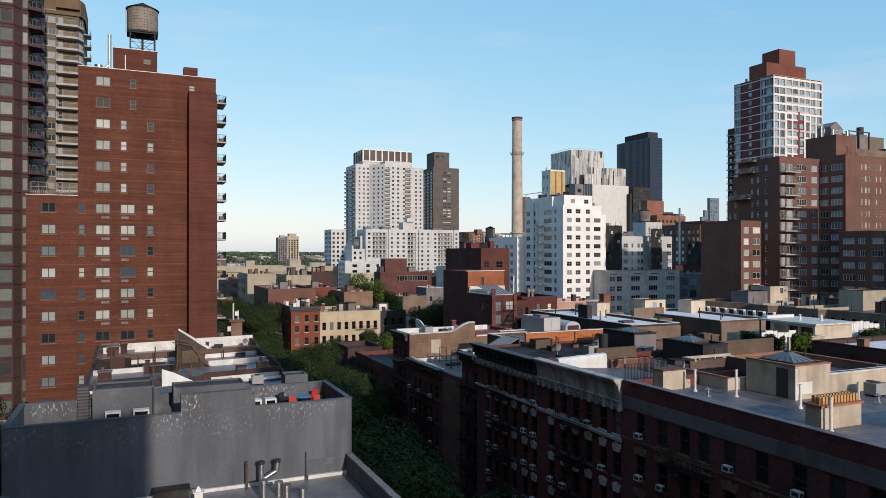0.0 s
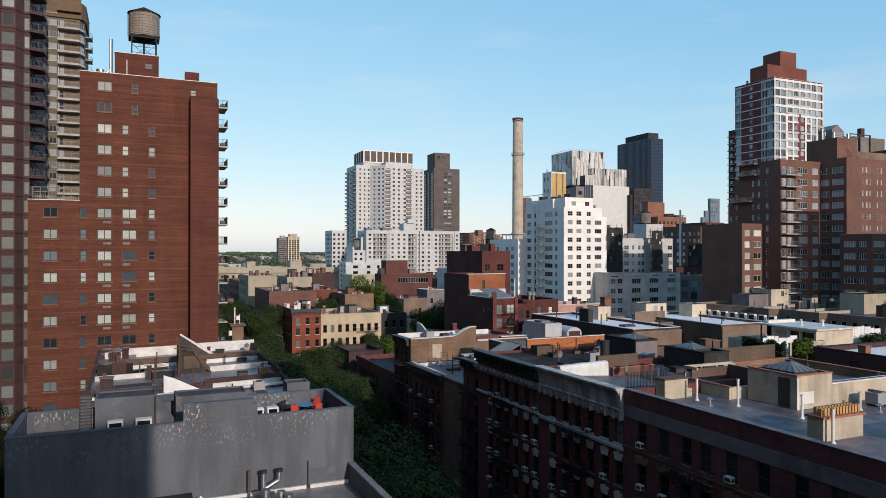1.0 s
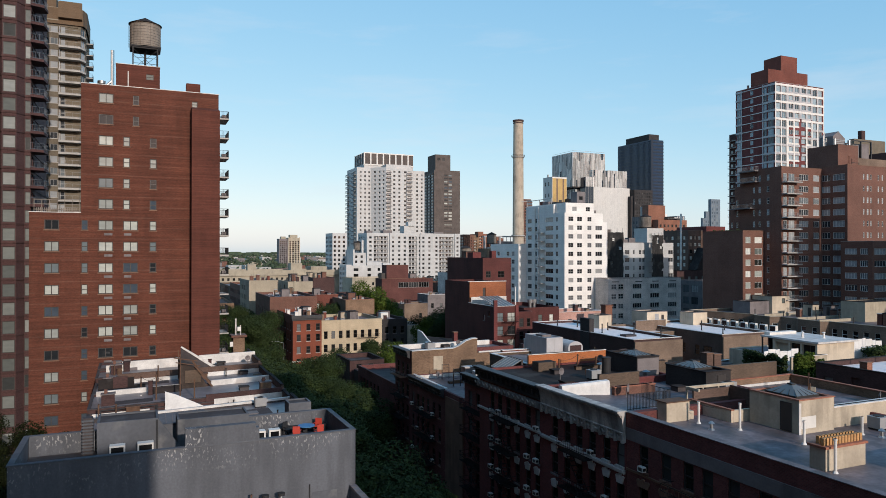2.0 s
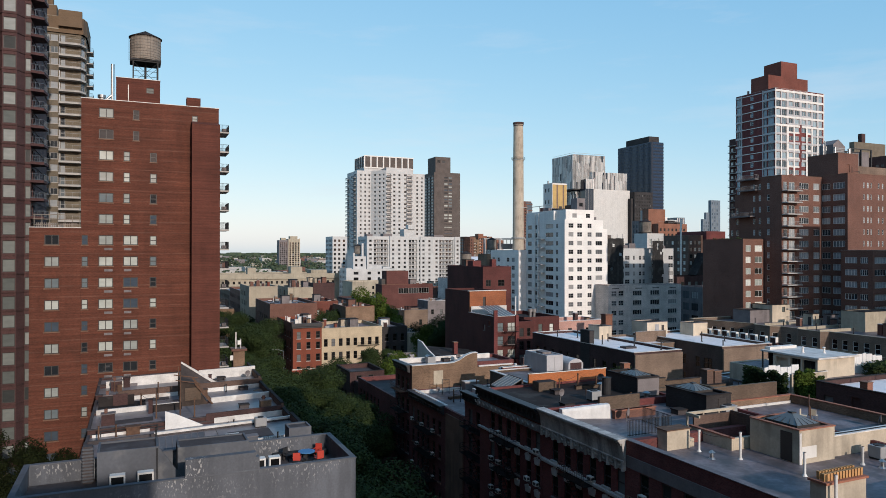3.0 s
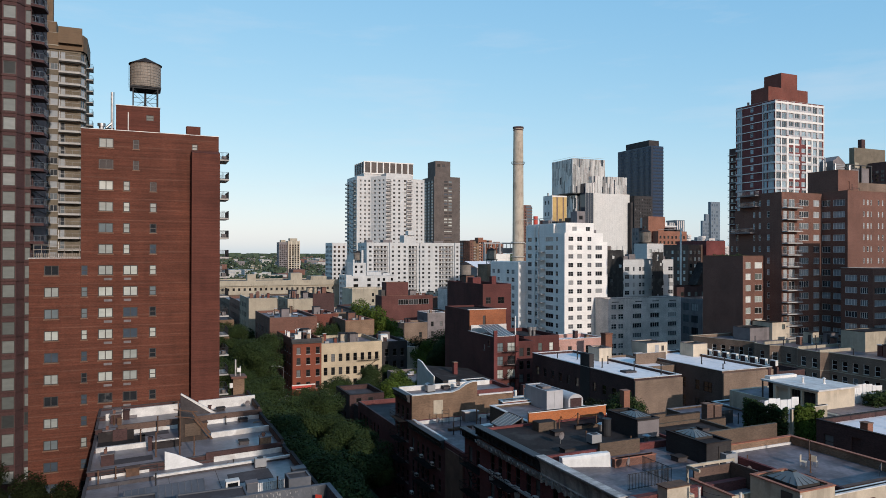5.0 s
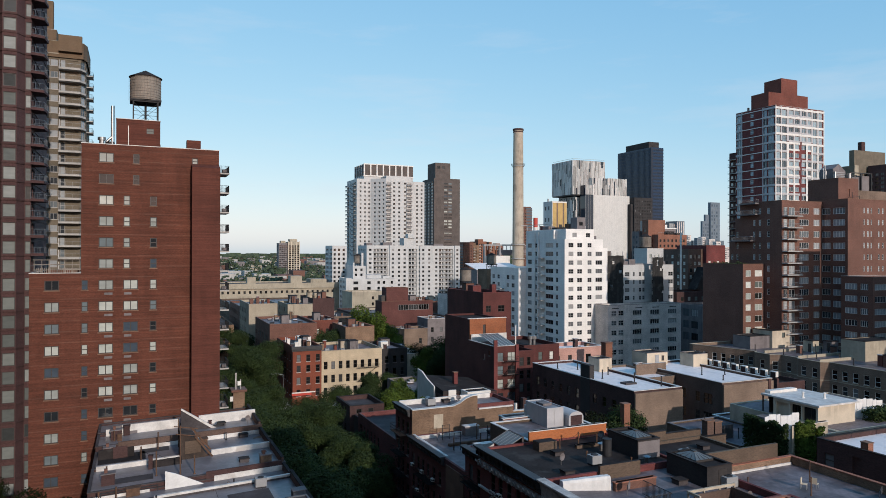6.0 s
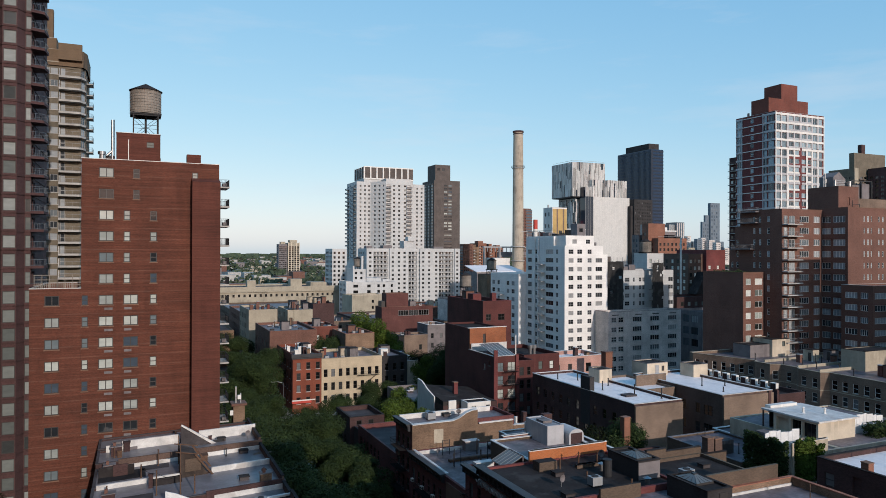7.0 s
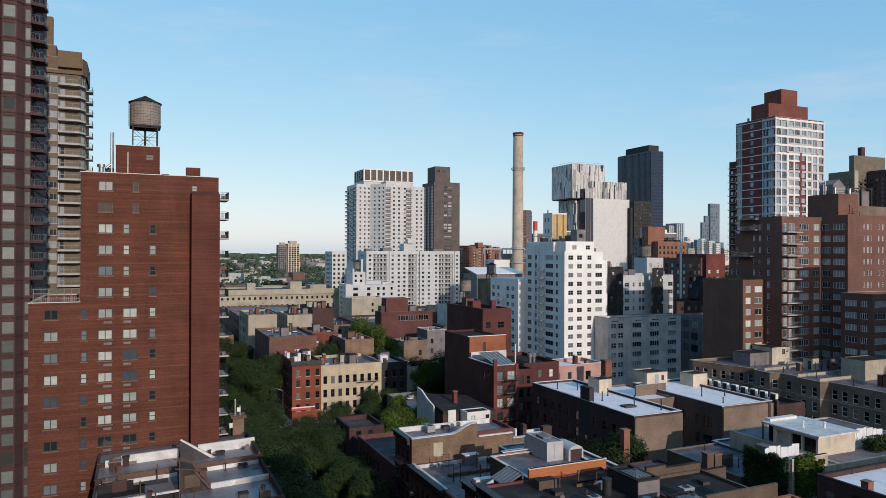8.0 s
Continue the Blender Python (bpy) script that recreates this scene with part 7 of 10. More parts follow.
# ---- red and glass tower ----
rz = [89.8 - 3.0 * k for k in range(14)]
rt = thing("glass_brick_tower", "tall tower of red brick with grey glazed corners", "tower")
sw = {3: rows([(6.5, 7.9)], rz, 1.5, "hung") + rows([(0.4, 2.6), (12.2, 13.7), (14.2, 16.6)], rz, 2.4, "slide"), 0: rows([(0.5, 2.6), (3.2, 5.4), (18.6, 20.8), (21.6, 23.6)], rz, 2.2, "slide") + rows([(6.6, 8.8), (9.6, 11.8), (13.0, 15.2), (16.0, 17.8)], rz, 1.6, "slide")}
building("", "", rect(203.2, 174, 227.5, 191.2), 91.0, B_TEN2, GREYR, sw, parent=rt, fm=FRAME_W, gm=G_CYAN, cope=CONC, depth=0.2)
for k, z in enumerate(rz):
    spans = ((203.1, 227.6),) if k < 4 else ((203.1, 209.0), (221.4, 227.6)) if k % 4 == 1 else ((203.1, 215.3), (216.2, 227.6))
    for a, b in spans:
        boxes("spandrel", CLADG if k > 4 else WHITE, rt, (a, 173.85, z + 0.08, b, 173.99, z + 0.8))
    boxes("spandrel", CLADG, rt, (203.05, 174.0, z + 0.08, 203.19, 179.2, z + 0.8))
    boxes("spandrel", CLADG, rt, (203.05, 188.2, z + 0.08, 203.19, 191.2, z + 0.8))
    boxes("string_course", WHITE, rt, (203.1, 179.2, z + 0.3, 203.19, 188.2, z + 0.55))
for x in (203.1, 205.8, 208.8, 212.2, 218.2, 221.1, 224.0, 227.2):
    boxes("pier", WHITE, rt, (x, 173.8, 50, x + 0.42, 173.84, 90.8 if x in (203.1, 227.2) else 78.2))
for y in (178.9, 188.2):
    boxes("pier", CLADG, rt, (203.0, y, 50, 203.045, y + 0.35, 90.8))
for a, b in ((2.62, 3.18), (5.42, 6.58), (8.82, 9.58), (15.22, 15.98), (17.82, 18.58), (20.82, 21.58)):
    boxes("cladding", WHITE, rt, (203.2 + a, 173.86, 50, 203.2 + b, 173.98, 78.0))
for a, b in ((2.62, 3.18), (5.42, 6.58), (8.82, 9.58), (11.82, 12.98), (15.22, 15.98), (17.82, 18.58), (20.82, 21.58)):
    boxes("cladding", CLADG, rt, (203.2 + a, 173.86, 78.9, 203.2 + b, 173.98, 90.8))
for z in rz[:4]:
    boxes("sill_panel", CLADG, rt, (209.8, 173.87, z - 2.2, 215.0, 173.98, z - 1.62), (216.2, 173.87, z - 2.2, 221.0, 173.98, z - 1.62))
for k, z in enumerate(rz[4:]):
    if k % 4 != 1:
        boxes("sill_panel", WHITE, rt, (209.8, 173.87, z - 2.18, 215.0, 173.98, z - 1.62))
        boxes("sill_panel", WHITE, rt, (219.2, 173.87, z - 2.18, 221.0, 173.98, z - 1.62))
building("", "", rect(204.6, 178, 224.4, 185.6), 96.6, B_RUSSET, TAR, z0=90.2, parent=rt)
building("", "", rect(212.0, 179, 220.2, 186.4), 102.4, B_RUSSET, TAR, z0=96.2, parent=rt)
bm = bmesh.new()
tube(bm, (204.2, 186.5, 90.2), (204.2, 186.5, 92.4), 0.4)
part("vent", bm, BANDC, rt)
dt = building("slab_tower", "dark slim tower with stacked balconies", rect(238, 222, 256, 227.6), 83, B_DARK, TAR, {3: rows(spaced(0.8, 2.4, 1.4, 2), heads(37, 3, 15), 1.5, "one")}, category="tower")
balconies(dt, [(236.6, 222.6), (238, 222.6), (238, 227.2), (236.6, 227.2)], [(236.65, 222.65), (236.65, 227.1)], heads(35, 3, 16), CONC, IRON, gap=0.6)

# ---- white brick building and its neighbours ----
wzs = [42.5 - 2.68 * k for k in range(16)]
wb = thing("white_apartment_block", "white brick apartment block with dark paired windows", "apartment building")
west = [(1.2, 3.6), (5.2, 6.9), (12.1, 16.5), (18.0, 19.2)]
building("", "", rect(119.4, 178.4, 133.6, 201.2), 43.7, B_WHITE, PALE, {0: rows([(1.4, 3.2), (4.6, 6.4), (8.4, 9.9)], wzs, 1.35, "hung2") + rows([(11.4, 13.9)], wzs[1:], 1.35, "tri"), 3: rows(west[:2] + west[3:], wzs, 1.4, "hung2") + rows([west[2]], wzs, 1.4, "tri")}, parent=wb, gm=G_DUSK, fm=FRAME_G, par=0.9)
building("", "", rect(133.61, 178.5, 135.4, 200), 41.0, B_WHITE, PALE, {}, parent=wb)
building("", "", rect(120.2, 179.0, 130.6, 201.0), 46.8, B_WHITE, PALE, {0: rows([(2.4, 4.0), (7.4, 9.0)], [45.6], 1.3, "hung2"), 3: rows([(1.5, 3.6), (6.0, 7.6), (12.5, 16.5)], [45.6], 1.4, "hung2")}, z0=42.9, parent=wb, gm=G_DUSK, fm=FRAME_G)
boxes("parapet_wall", B_WHITE, wb, (119.42, 184.5, 43.7, 120.19, 201.1, 46.6))
boxes("pilaster", B_WHITE, wb, (119.1, 195.2, 0, 119.38, 195.8, 46.2), (119.1, 193.0, 0, 119.38, 193.4, 46.2))
boxes("roof_frame", STEEL, wb, (119.6, 186, 48.4, 119.8, 201, 48.6), (119.6, 186, 46.6, 119.75, 186.2, 48.4), (119.6, 193, 46.6, 119.75, 193.2, 48.4), (119.6, 200.6, 46.6, 119.75, 200.8, 48.4), (117.2, 200.6, 48.4, 119.6, 200.8, 48.6))
building("", "", rect(126.4, 182.0, 129.4, 185.4), 50.6, BANDC, TAR, {0: [(0.8, 2.2, 48.0, 49.2, "one")]}, z0=46.2, parent=wb, par=0.1, gm=G_DUSK)
boxes("roof_tank", IRON, wb, (121.8, 186, 46.2, 125.0, 190, 47.5))
yl = building("lift_penthouse", "white lift penthouse with mustard cladding panels", rect(125.0, 194.0, 130.7, 199.4), 56.3, WHITE, PALE, {3: rows([(1.0, 1.7), (3.0, 3.7)], [54.8, 51.0], 1.3, "one")}, z0=46.2, par=0.2, thick=0.2, category="penthouse", gm=G_DUSK, cope=WHITE)
boxes("panel", MUSTARD, yl, (125.15, 193.9, 46.9, 126.6, 193.995, 55.9), (127.2, 193.9, 46.9, 129.0, 193.995, 55.9), (129.6, 193.9, 46.9, 130.6, 193.995, 55.9), label="mustard cladding panel")
boxes("recess", B_TAN, yl, (126.61, 193.94, 46.9, 127.19, 193.995, 55.9), (129.01, 193.94, 46.9, 129.59, 193.995, 55.9))
boxes("louvre", FRAME_D, yl, (127.5, 193.86, 47.2, 128.7, 193.898, 48.8))
boxes("roof_vent", FRAME_G, yl, (125.3, 197.0, 56.2, 125.7, 197.4, 57.4))
boxes("roof_plant", FRAME_D, wb, (128.2, 189.0, 46.2, 130.2, 191.5, 48.9))
boxes("roof_plant", BANDC, wb, (131.0, 181, 42.9, 133.0, 186, 44.8))
boxes("roof_plant", BANDC, wb, (122.0, 191.5, 46.2, 124.6, 195, 48.0))
balconies(wb, [(117.9, 189.5), (119.38, 189.5), (119.38, 192.4), (117.9, 192.4)], [(119.3, 189.55), (117.95, 189.55), (117.95, 192.35), (119.3, 192.35)], [z - 2.0 for z in wzs[1:13]], CONC, FRAME_G, gap=0.5)
building("", "", rect(116.6, 201.25, 135, 221), 34.4, B_WHITE, PALE, {3: rows([(1.2, 3.2), (5.0, 6.6), (11.6, 13.4), (15.0, 17.0)], wzs[4:], 1.4, "hung2")}, parent=wb, gm=G_DUSK, fm=FRAME_G)
balconies(wb, [(115.1, 211.2), (116.58, 211.2), (116.58, 214), (115.1, 214)], [(116.5, 211.25), (115.15, 211.25), (115.15, 213.95), (116.5, 213.95)], [z - 2.0 for z in wzs[5:]], CONC, FRAME_G, gap=0.35)
building("city_block", "low grey block below a water tank", rect(105, 227, 117, 242), 24.0, B_GREYBR, GREYR, {}, category="building", par=0)
water_tank(112.0, 232, 24.0, 2.0, 4.0, 5.0, "brown wooden water tank on a low roof")
water_tank(127.0, 240, 33.0, 1.8, 3.4, 2.0, "small brown water tank among the roofs")
building("rooftop_house", "pale block with a water tank on top", rect(123, 236, 131, 244), 33.0, B_BUFF, TAR, category="building", par=0.0)
gw_z = [21.9 - 2.95 * k for k in range(6)]
gw = building("grey_apartment_wing", "grey brick wing with grouped windows in shade", rect(130.4, 171.5, 158.7, 178.0), 23.6, B_GREYBR, GREYR, {0: rows([(1.2, 3.1), (3.8, 5.7)], gw_z, 1.5, "hung2") + rows([(9.2, 12.6), (16.0, 19.5), (23.0, 26.5)], gw_z, 1.5, "quad")}, category="apartment building", cope=BANDC, gm=G_DUSK, fm=FRAME_W, sill=CONC)
for x in (131.7, 140.6, 147.2, 154.0):
    boxes("parapet_slot", FRAME_D, gw, (x, 171.46, 22.5, x + 2.6, 171.498, 22.75))
gz = [32.4 - 2.9 * k for k in range(8)]
g2 = building("grey_apartment_block", "grey brick apartment block behind dark netting", rect(162.6, 205, 186.0, 222), 35.1, B_OFFW, GREYR, {0: rows([(0.8, 2.8), (4.4, 5.2), (7.2, 8.2), (8.8, 9.8), (13.2, 15.2), (21.0, 23.2)], gz, 1.5, "hung2")}, category="apartment building", cope=BANDC, gm=G_DUSK, fm=FRAME_G)
building("", "", rect(188.0, 222.1, 196.4, 230), 41.2, B_OFFW, GREYR, {0: rows([(1.2, 2.4), (5, 6.2)], [39], 1.5, "hung")}, parent=g2, cope=WHITE)
for x, y, w, h in ((165, 208, 2.2, 1.6), (170, 211, 3.0, 2.2), (184, 209, 1.6, 1.4)):
    boxes("roof_box", BANDC, g2, (x, y, 34.0, x + w, y + 2.4, 34.8 + h))
water_tank(191.0, 226.6, 40.4, 2.3, 4.2, 1.4, "brown wooden water tank on the grey block")
net = thing("scaffold", "scaffold wrapped in dark torn netting beside the grey block", "scaffold")
rng = random.Random(31)
for x0, x1, y, z0, z1 in ((148.8, 155.6, 196, 0, 38.5), (172.6, 177.6, 201, 0, 37.9)):
    # sagging netting in loose lengths between the lifts
    bm = bmesh.new()
    nx, nz = 7, int((z1 - z0) / 1.0)
    g = [[bm.verts.new((x0 + (x1 - x0) * i / nx + rng.uniform(-0.12, 0.12), y + 0.35 * noise.noise(Vector((i * 0.9, j * 0.35, x0))), z0 + (z1 - z0) * j / nz + rng.uniform(-0.15, 0.15))) for i in range(nx + 1)] for j in range(nz + 1)]
    for j in range(nz):
        for i in range(nx):
            if rng.random() > 0.06:
                bm.faces.new((g[j][i], g[j][i + 1], g[j + 1][i + 1], g[j + 1][i]))
    part("netting", bm, NETTING, net)
    k = x0
    while k < x1 + 0.1:
        boxes("scaffold_pole", STEEL, net, (k - 0.07, y + 0.6, z0, k + 0.07, y + 0.74, z1 + rng.uniform(0.6, 2.0)))
        k += (x1 - x0) / 3
    for j in range(1, int((z1 - z0) / 4) + 1):
        boxes("deck", WOODT, net, (x0 - 0.3, y + 0.5, z0 + 4 * j, x1 + 0.3, y + 1.6, z0 + 4 * j + 0.12))
building("brown_block", "dark brown brick block behind the netting", rect(155.6, 212, 162.4, 228), 40.0, B_SMOKE, TAR, {0: rows([(1.0, 2.2), (4.0, 5.2)], [37.6 - 2.9 * k for k in range(6)], 1.5, "hung")}, category="apartment building", cope=BANDC)
building("brown_block", "low taupe brick block below the netting", rect(139.5, 203, 155.4, 216), 30.5, B_SMOKE, TAR, {0: rows(spaced(1.2, 2.6, 1.2, 5), [28.6 - 2.9 * k for k in range(4)], 1.5, "hung")}, category="apartment building")
bm = bmesh.new()
tube(bm, (212.9, 230, 0), (212.9, 230, 48), 0.42, n=10)
solo("steel_mast", bm, WHITE, "slim white steel mast above the roofs", "mast")
building("brick_block", "taupe brick block with shaded window rows", rect(217.0, 230, 225.0, 246), 41.0, B_UMBER, TAR, {0: rows(spaced(0.8, 2.4, 1.4, 3), [38.6 - 2.9 * k for k in range(9)], 1.6, "hung"), 3: rows(spaced(2, 3.6, 1.4, 4), [38.6 - 2.9 * k for k in range(9)], 1.6, "hung")}, category="building", cope=BANDC)
building("brick_block", "dark red brick block with a flat roof", rect(225.2, 228, 236, 246), 42.8, B_TEN2, TAR, {0: rows([(1.2, 2.6), (6, 7.4)], [36, 33], 1.6, "hung")}, category="building")
bm = bmesh.new()
tri3 = [(215.8, 224, 24), (221, 224, 24), (221, 224, 33.5)]
a, c = [bm.verts.new(p) for p in tri3], [bm.verts.new((x, y + 5, z)) for x, y, z in tri3]
bm.faces.new(a)
bm.faces.new(c[::-1])
for i in range(3):
    bm.faces.new((a[i], a[(i + 1) % 3], c[(i + 1) % 3], c[i]))
solo("stair_roof", bm, TAR, "black felted sloping stair roof", "stair roof")
building("brick_block", "dark brick house beyond the netting", rect(196, 214, 236, 227.9), 24, B_DARK, TAR, {0: rows(spaced(2, 3.6, 1.6, 9), [22, 18.8, 15.6], 1.7, "one"), 3: rows(spaced(2, 3.6, 1.6, 3), [22, 18.8, 15.6], 1.7, "one")}, category="building")
building("glazed_building", "low building with blue-grey glazing in the shade", rect(172, 176, 200, 190), 22, BANDC, GREYR, {0: rows(spaced(1, 4.4, 3.6, 6), [20.5, 16.5, 12.5], 2.4, "quad"), 3: rows(spaced(1, 4, 3, 3), [20.5, 16.5, 12.5], 2.4, "quad")}, category="building", gm=G_DUSK)

# ---- dark red brick building with the stepped end ----
dr = thing("stepped_tenement", "dark red brick tenement with a blank flank and roof additions", "tenement")
building("", "", rect(65.7, 123.5, 71.2, 135.0), 20.7, B_MAROON, GREYR, {0: rows([(0.8, 2.2), (3.2, 5.0)], [19.4 - 2.7 * k for k in range(6)], 1.7, "hung2"), 3: [(7.0, 7.8, 17.6, 18.8, "one"), (9.2, 10.0, 18.6, 19.8, "one")]}, parent=dr, cope=FLASH, gm=G_BLIND, fm=FRAME_D, par=0.4, sill=BANDC)
building("", "", rect(71.25, 124.5, 75.6, 135.0), 19.4, B_MAROON, TAR, {0: rows([(1.0, 2.0), (2.8, 3.6)], [18.0 - 2.7 * k for k in range(6)], 1.7, "hung")}, parent=dr, gm=G_DARK)
boxes("chimney_breast", B_TEN2, dr, (65.6, 123.15, 0, 66.4, 123.48, 22.0), (70.6, 123.2, 0, 71.3, 123.48, 20.9))
building("", "", rect(66.0, 135.3, 73.75, 148.0), 25.2, B_MAROON, TAR, {}, parent=dr, par=0.4)
boxes("orange_wall", B_BURNT, dr, (66.0, 135.02, 20.3, 69.2, 135.28, 25.2), (69.9, 135.02, 20.3, 74.9, 135.28, 25.2), (69.2, 135.02, 23.9, 69.9, 135.28, 25.2), label="orange painted brick wall")
boxes("door", FRAME_D, dr, (69.2, 135.2, 20.3, 69.9, 135.26, 23.9))
boxes("wall_coping", FLASH, dr, (65.6, 134.9, 25.204, 75.0, 135.4, 25.34))
bm = bmesh.new()
lo = [(66.4, 124.0, 20.75), (70.8, 124.0, 20.75), (70.8, 131.4, 22.3), (66.4, 131.4, 22.3)]
a, b = [bm.verts.new(c) for c in lo], [bm.verts.new((x, y, z - 0.08)) for x, y, z in lo]
bm.faces.new(a)
bm.faces.new(b[::-1])
for i in range(4):
    bm.faces.new((a[i], a[(i + 1) % 4], b[(i + 1) % 4], b[i]))
part("glazed_lean_to", bm, G_SKY, dr)
boxes("terrace_wall", FLASH, dr, (66.0, 134.2, 20.3, 74.6, 134.4, 22.0))
bm = bmesh.new()
for k in range(6):
    bar(bm, (66.4 + 0.88 * k, 124.0, 20.79), (66.4 + 0.88 * k, 131.4, 22.34), 0.07)
part("glazing_bar", bm, FRAME_W, dr)
building("", "", rect(73.8, 144.0, 81.3, 164.0), 30.2, B_MAROON, TAR, {0: rows([(0.8, 2.1), (4.0, 5.7)], [27.2], 1.5, "hung2")}, parent=dr, cope=B_TEN2, gm=G_DARK)
boxes("roof_stack", B_TEN2, dr, (77.2, 146, 29.4, 78.4, 147.2, 32.0), (74.2, 150, 29.4, 76.4, 153, 31.6))
building("", "", rect(75.65, 128.5, 84.5, 143.9), 19.8, B_MAROON, TAR, {0: rows([(1, 2), (3.6, 4.6), (6.4, 7.4)], [18.2 - 2.9 * k for k in range(6)], 1.7, "hung")}, parent=dr)
fire_escape(dr, 123.48, 67.6, 70.9, [17.6 - 2.7 * k for k in range(5, -1, -1)], axis="S")
pipe("vent_pipe", "tall pale flue pipe beside the glass roof", 72.2, 126.1, 18.6, 5.9, 0.14, PVC)
for x in (79.3, 80.3):
    bm = bmesh.new()
    tube(bm, (x, 132.0, 18.8), (x, 132.0, 20.6), 0.35, n=12)
    tube(bm, (x, 132.0, 20.6), (x, 132.0, 21.3), 0.6, n=12)
    solo("exhaust_fan", bm, STEEL, "round steel exhaust fan beside the tenement", "exhaust fan", group="exhaust fans")
pk = building("pink_house", "pink rendered rear houses with dark doors", rect(84.6, 131.4, 98.5, 140), 18.2, B_PINK, PALE, {0: rows([(1.0, 2.0), (4.2, 5.2), (9.0, 10.4)], [16.6, 13.0], 2.0, "hung")}, category="house", cope=FLASH, gm=G_DARK)
bm = bmesh.new()
box(bm, 82.5, 129.5, 14.5, 83.0, 130.0, 19.5)
solo("flue_pipe", bm, RUST, "rusty square flue beside the pink houses", "flue pipe")
ws = building("shed", "white-painted garden shed with black doors", rect(57.2, 118.0, 62.1, 121), 13.3, WHITE, TAR, {0: rows([(0.9, 1.7), (3.9, 4.7)], [12.6], 1.6, "one")}, category="shed", par=0.1)
lh2 = thing("row_house", "low dark house with a pale rendered gable and sloping roof", "row house")
boxes("wall", B_DARK, lh2, (53.6, 121.2, 0, 65.2, 133.4, 12.4))
bm = bmesh.new()
pr = [(121.2, 12.4), (133.4, 12.4), (133.4, 14.4), (121.2, 13.2)]
a, b = [bm.verts.new((53.6, y, z)) for y, z in pr], [bm.verts.new((64.8, y, max(12.39, z - 1.4))) for y, z in pr]
bm.faces.new(a)
bm.faces.new(b[::-1])
for i in range(len(pr)):
    bm.faces.new((a[i], a[(i + 1) % len(pr)], b[(i + 1) % len(pr)], b[i]))
part("roof", bm, TAR, lh2)
bm = bmesh.new()
pr = [(125.0, 0), (133.6, 0), (133.6, 15.6), (131.4, 15.4), (128.6, 14.3), (125.0, 13.4)]
a, b = [bm.verts.new((53.3, y, z)) for y, z in pr], [bm.verts.new((53.58, y, z)) for y, z in pr]
bm.faces.new(a)
bm.faces.new(b[::-1])
for i in range(len(pr)):
    bm.faces.new((a[i], a[(i + 1) % len(pr)], b[(i + 1) % len(pr)], b[i]))
part("gable", bm, WHITE, lh2, "pale rendered gable")
boxes("chimney", B_TEN2, lh2, (58.1, 126.0, 12.6, 58.9, 126.8, 15.6))
boxes("chimney_cap", BROWNST, lh2, (58.0, 125.9, 15.604, 59.0, 126.9, 15.75))
boxes("rear_wall", WHITE, lh2, (54.6, 120.9, 9.0, 56.2, 121.19, 13.3))
building("row_house", "pale rendered house with a sloping party wall", rect(56, 140, 65.4, 160), 9.0, BANDC, SILVER, category="row house")
building("row_house", "weathered tan brick house among the yards", rect(75.9, 205.5, 85.6, 212.7), 15.3, B_TAN, SILVER, {0: [(6.8, 7.8, 10.5, 12.2, "hung")]}, category="row house", cope=BANDC)
building("row_house", "pale grey house with a flat roof", rect(88.7, 212.8, 95.6, 222), 17.4, BANDC, PALE, {0: rows([(1.2, 2.2), (4.4, 5.4)], [14.6, 11.4], 1.6, "hung")}, category="row house", cope=FLASH, gm=G_DARK)
building("row_house", "low beige house beside the black row house", rect(69.0, 182.2, 73.8, 196), 11.1, BEIGE, SILVER, {0: [(1.6, 3.2, 2.6, 4.6, "one")]}, category="row house", cope=FLASH, gm=G_DARK)

# ---- red, cream and dark corner houses ----
hz = [13.1, 10.4, 7.3, 4.2]
sr = building("corner_house", "scarlet brick corner house with a silver roof", rect(36.9, 178.4, 44.4, 200), 15.2, B_SCARLET, GREYR, {0: rows([(1.0, 2.05), (3.5, 4.55), (6.0, 7.05)], hz, 1.75, "hung"), 3: rows(spaced(2, 3.2, 1.0, 6), hz, 1.75, "hung")}, category="row house", group="corner row houses", sill=LINTEL, gm=G_DARK)
cornice_s = boxes("cornice", DKCORN, sr, (36.5, 177.8, 14.5, 44.45, 178.38, 15.3), (36.65, 178.1, 14.05, 44.42, 178.38, 14.5))
boxes("shop_awning", REDP, sr, (36.5, 177.2, 2.9, 41.5, 178.38, 3.5), label="red and white shop awning")
boxes("shop_sign", WHITE, sr, (36.55, 177.15, 3.52, 42.5, 177.3, 3.8))
for x, y, z in ((38, 181, 1.6), (39.5, 184, 2.0), (41.5, 182, 1.8), (42.6, 186, 2.2), (37.8, 190, 1.4), (41, 192, 1.9)):
    bm = bmesh.new()
    box(bm, x, y, 14.4, x + 0.8, y + 0.8, 14.4 + z)
    box(bm, x - 0.08, y - 0.08, 14.4 + z, x + 0.88, y + 0.88, 14.5 + z)
    solo("roof_chimney", bm, WHITE, "white-painted chimney on the corner house roof", "chimney", group="white roof chimneys")
ch2 = building("row_house", "cream painted row house with tall dark windows", rect(44.45, 178.6, 61.0, 196), 13.7, B_CREAM, SILVER, {0: rows([(0.6 + 2.0 * k, 1.6 + 2.0 * k) for k in range(8)], [10.9, 7.4, 4.1], 2.0, "hung")}, category="row house", group="corner row houses", cope=TANST, gm=G_DARK)
fire_escape(ch2, 178.56, 54.0, 60.0, [5.3, 8.8], axis="S")
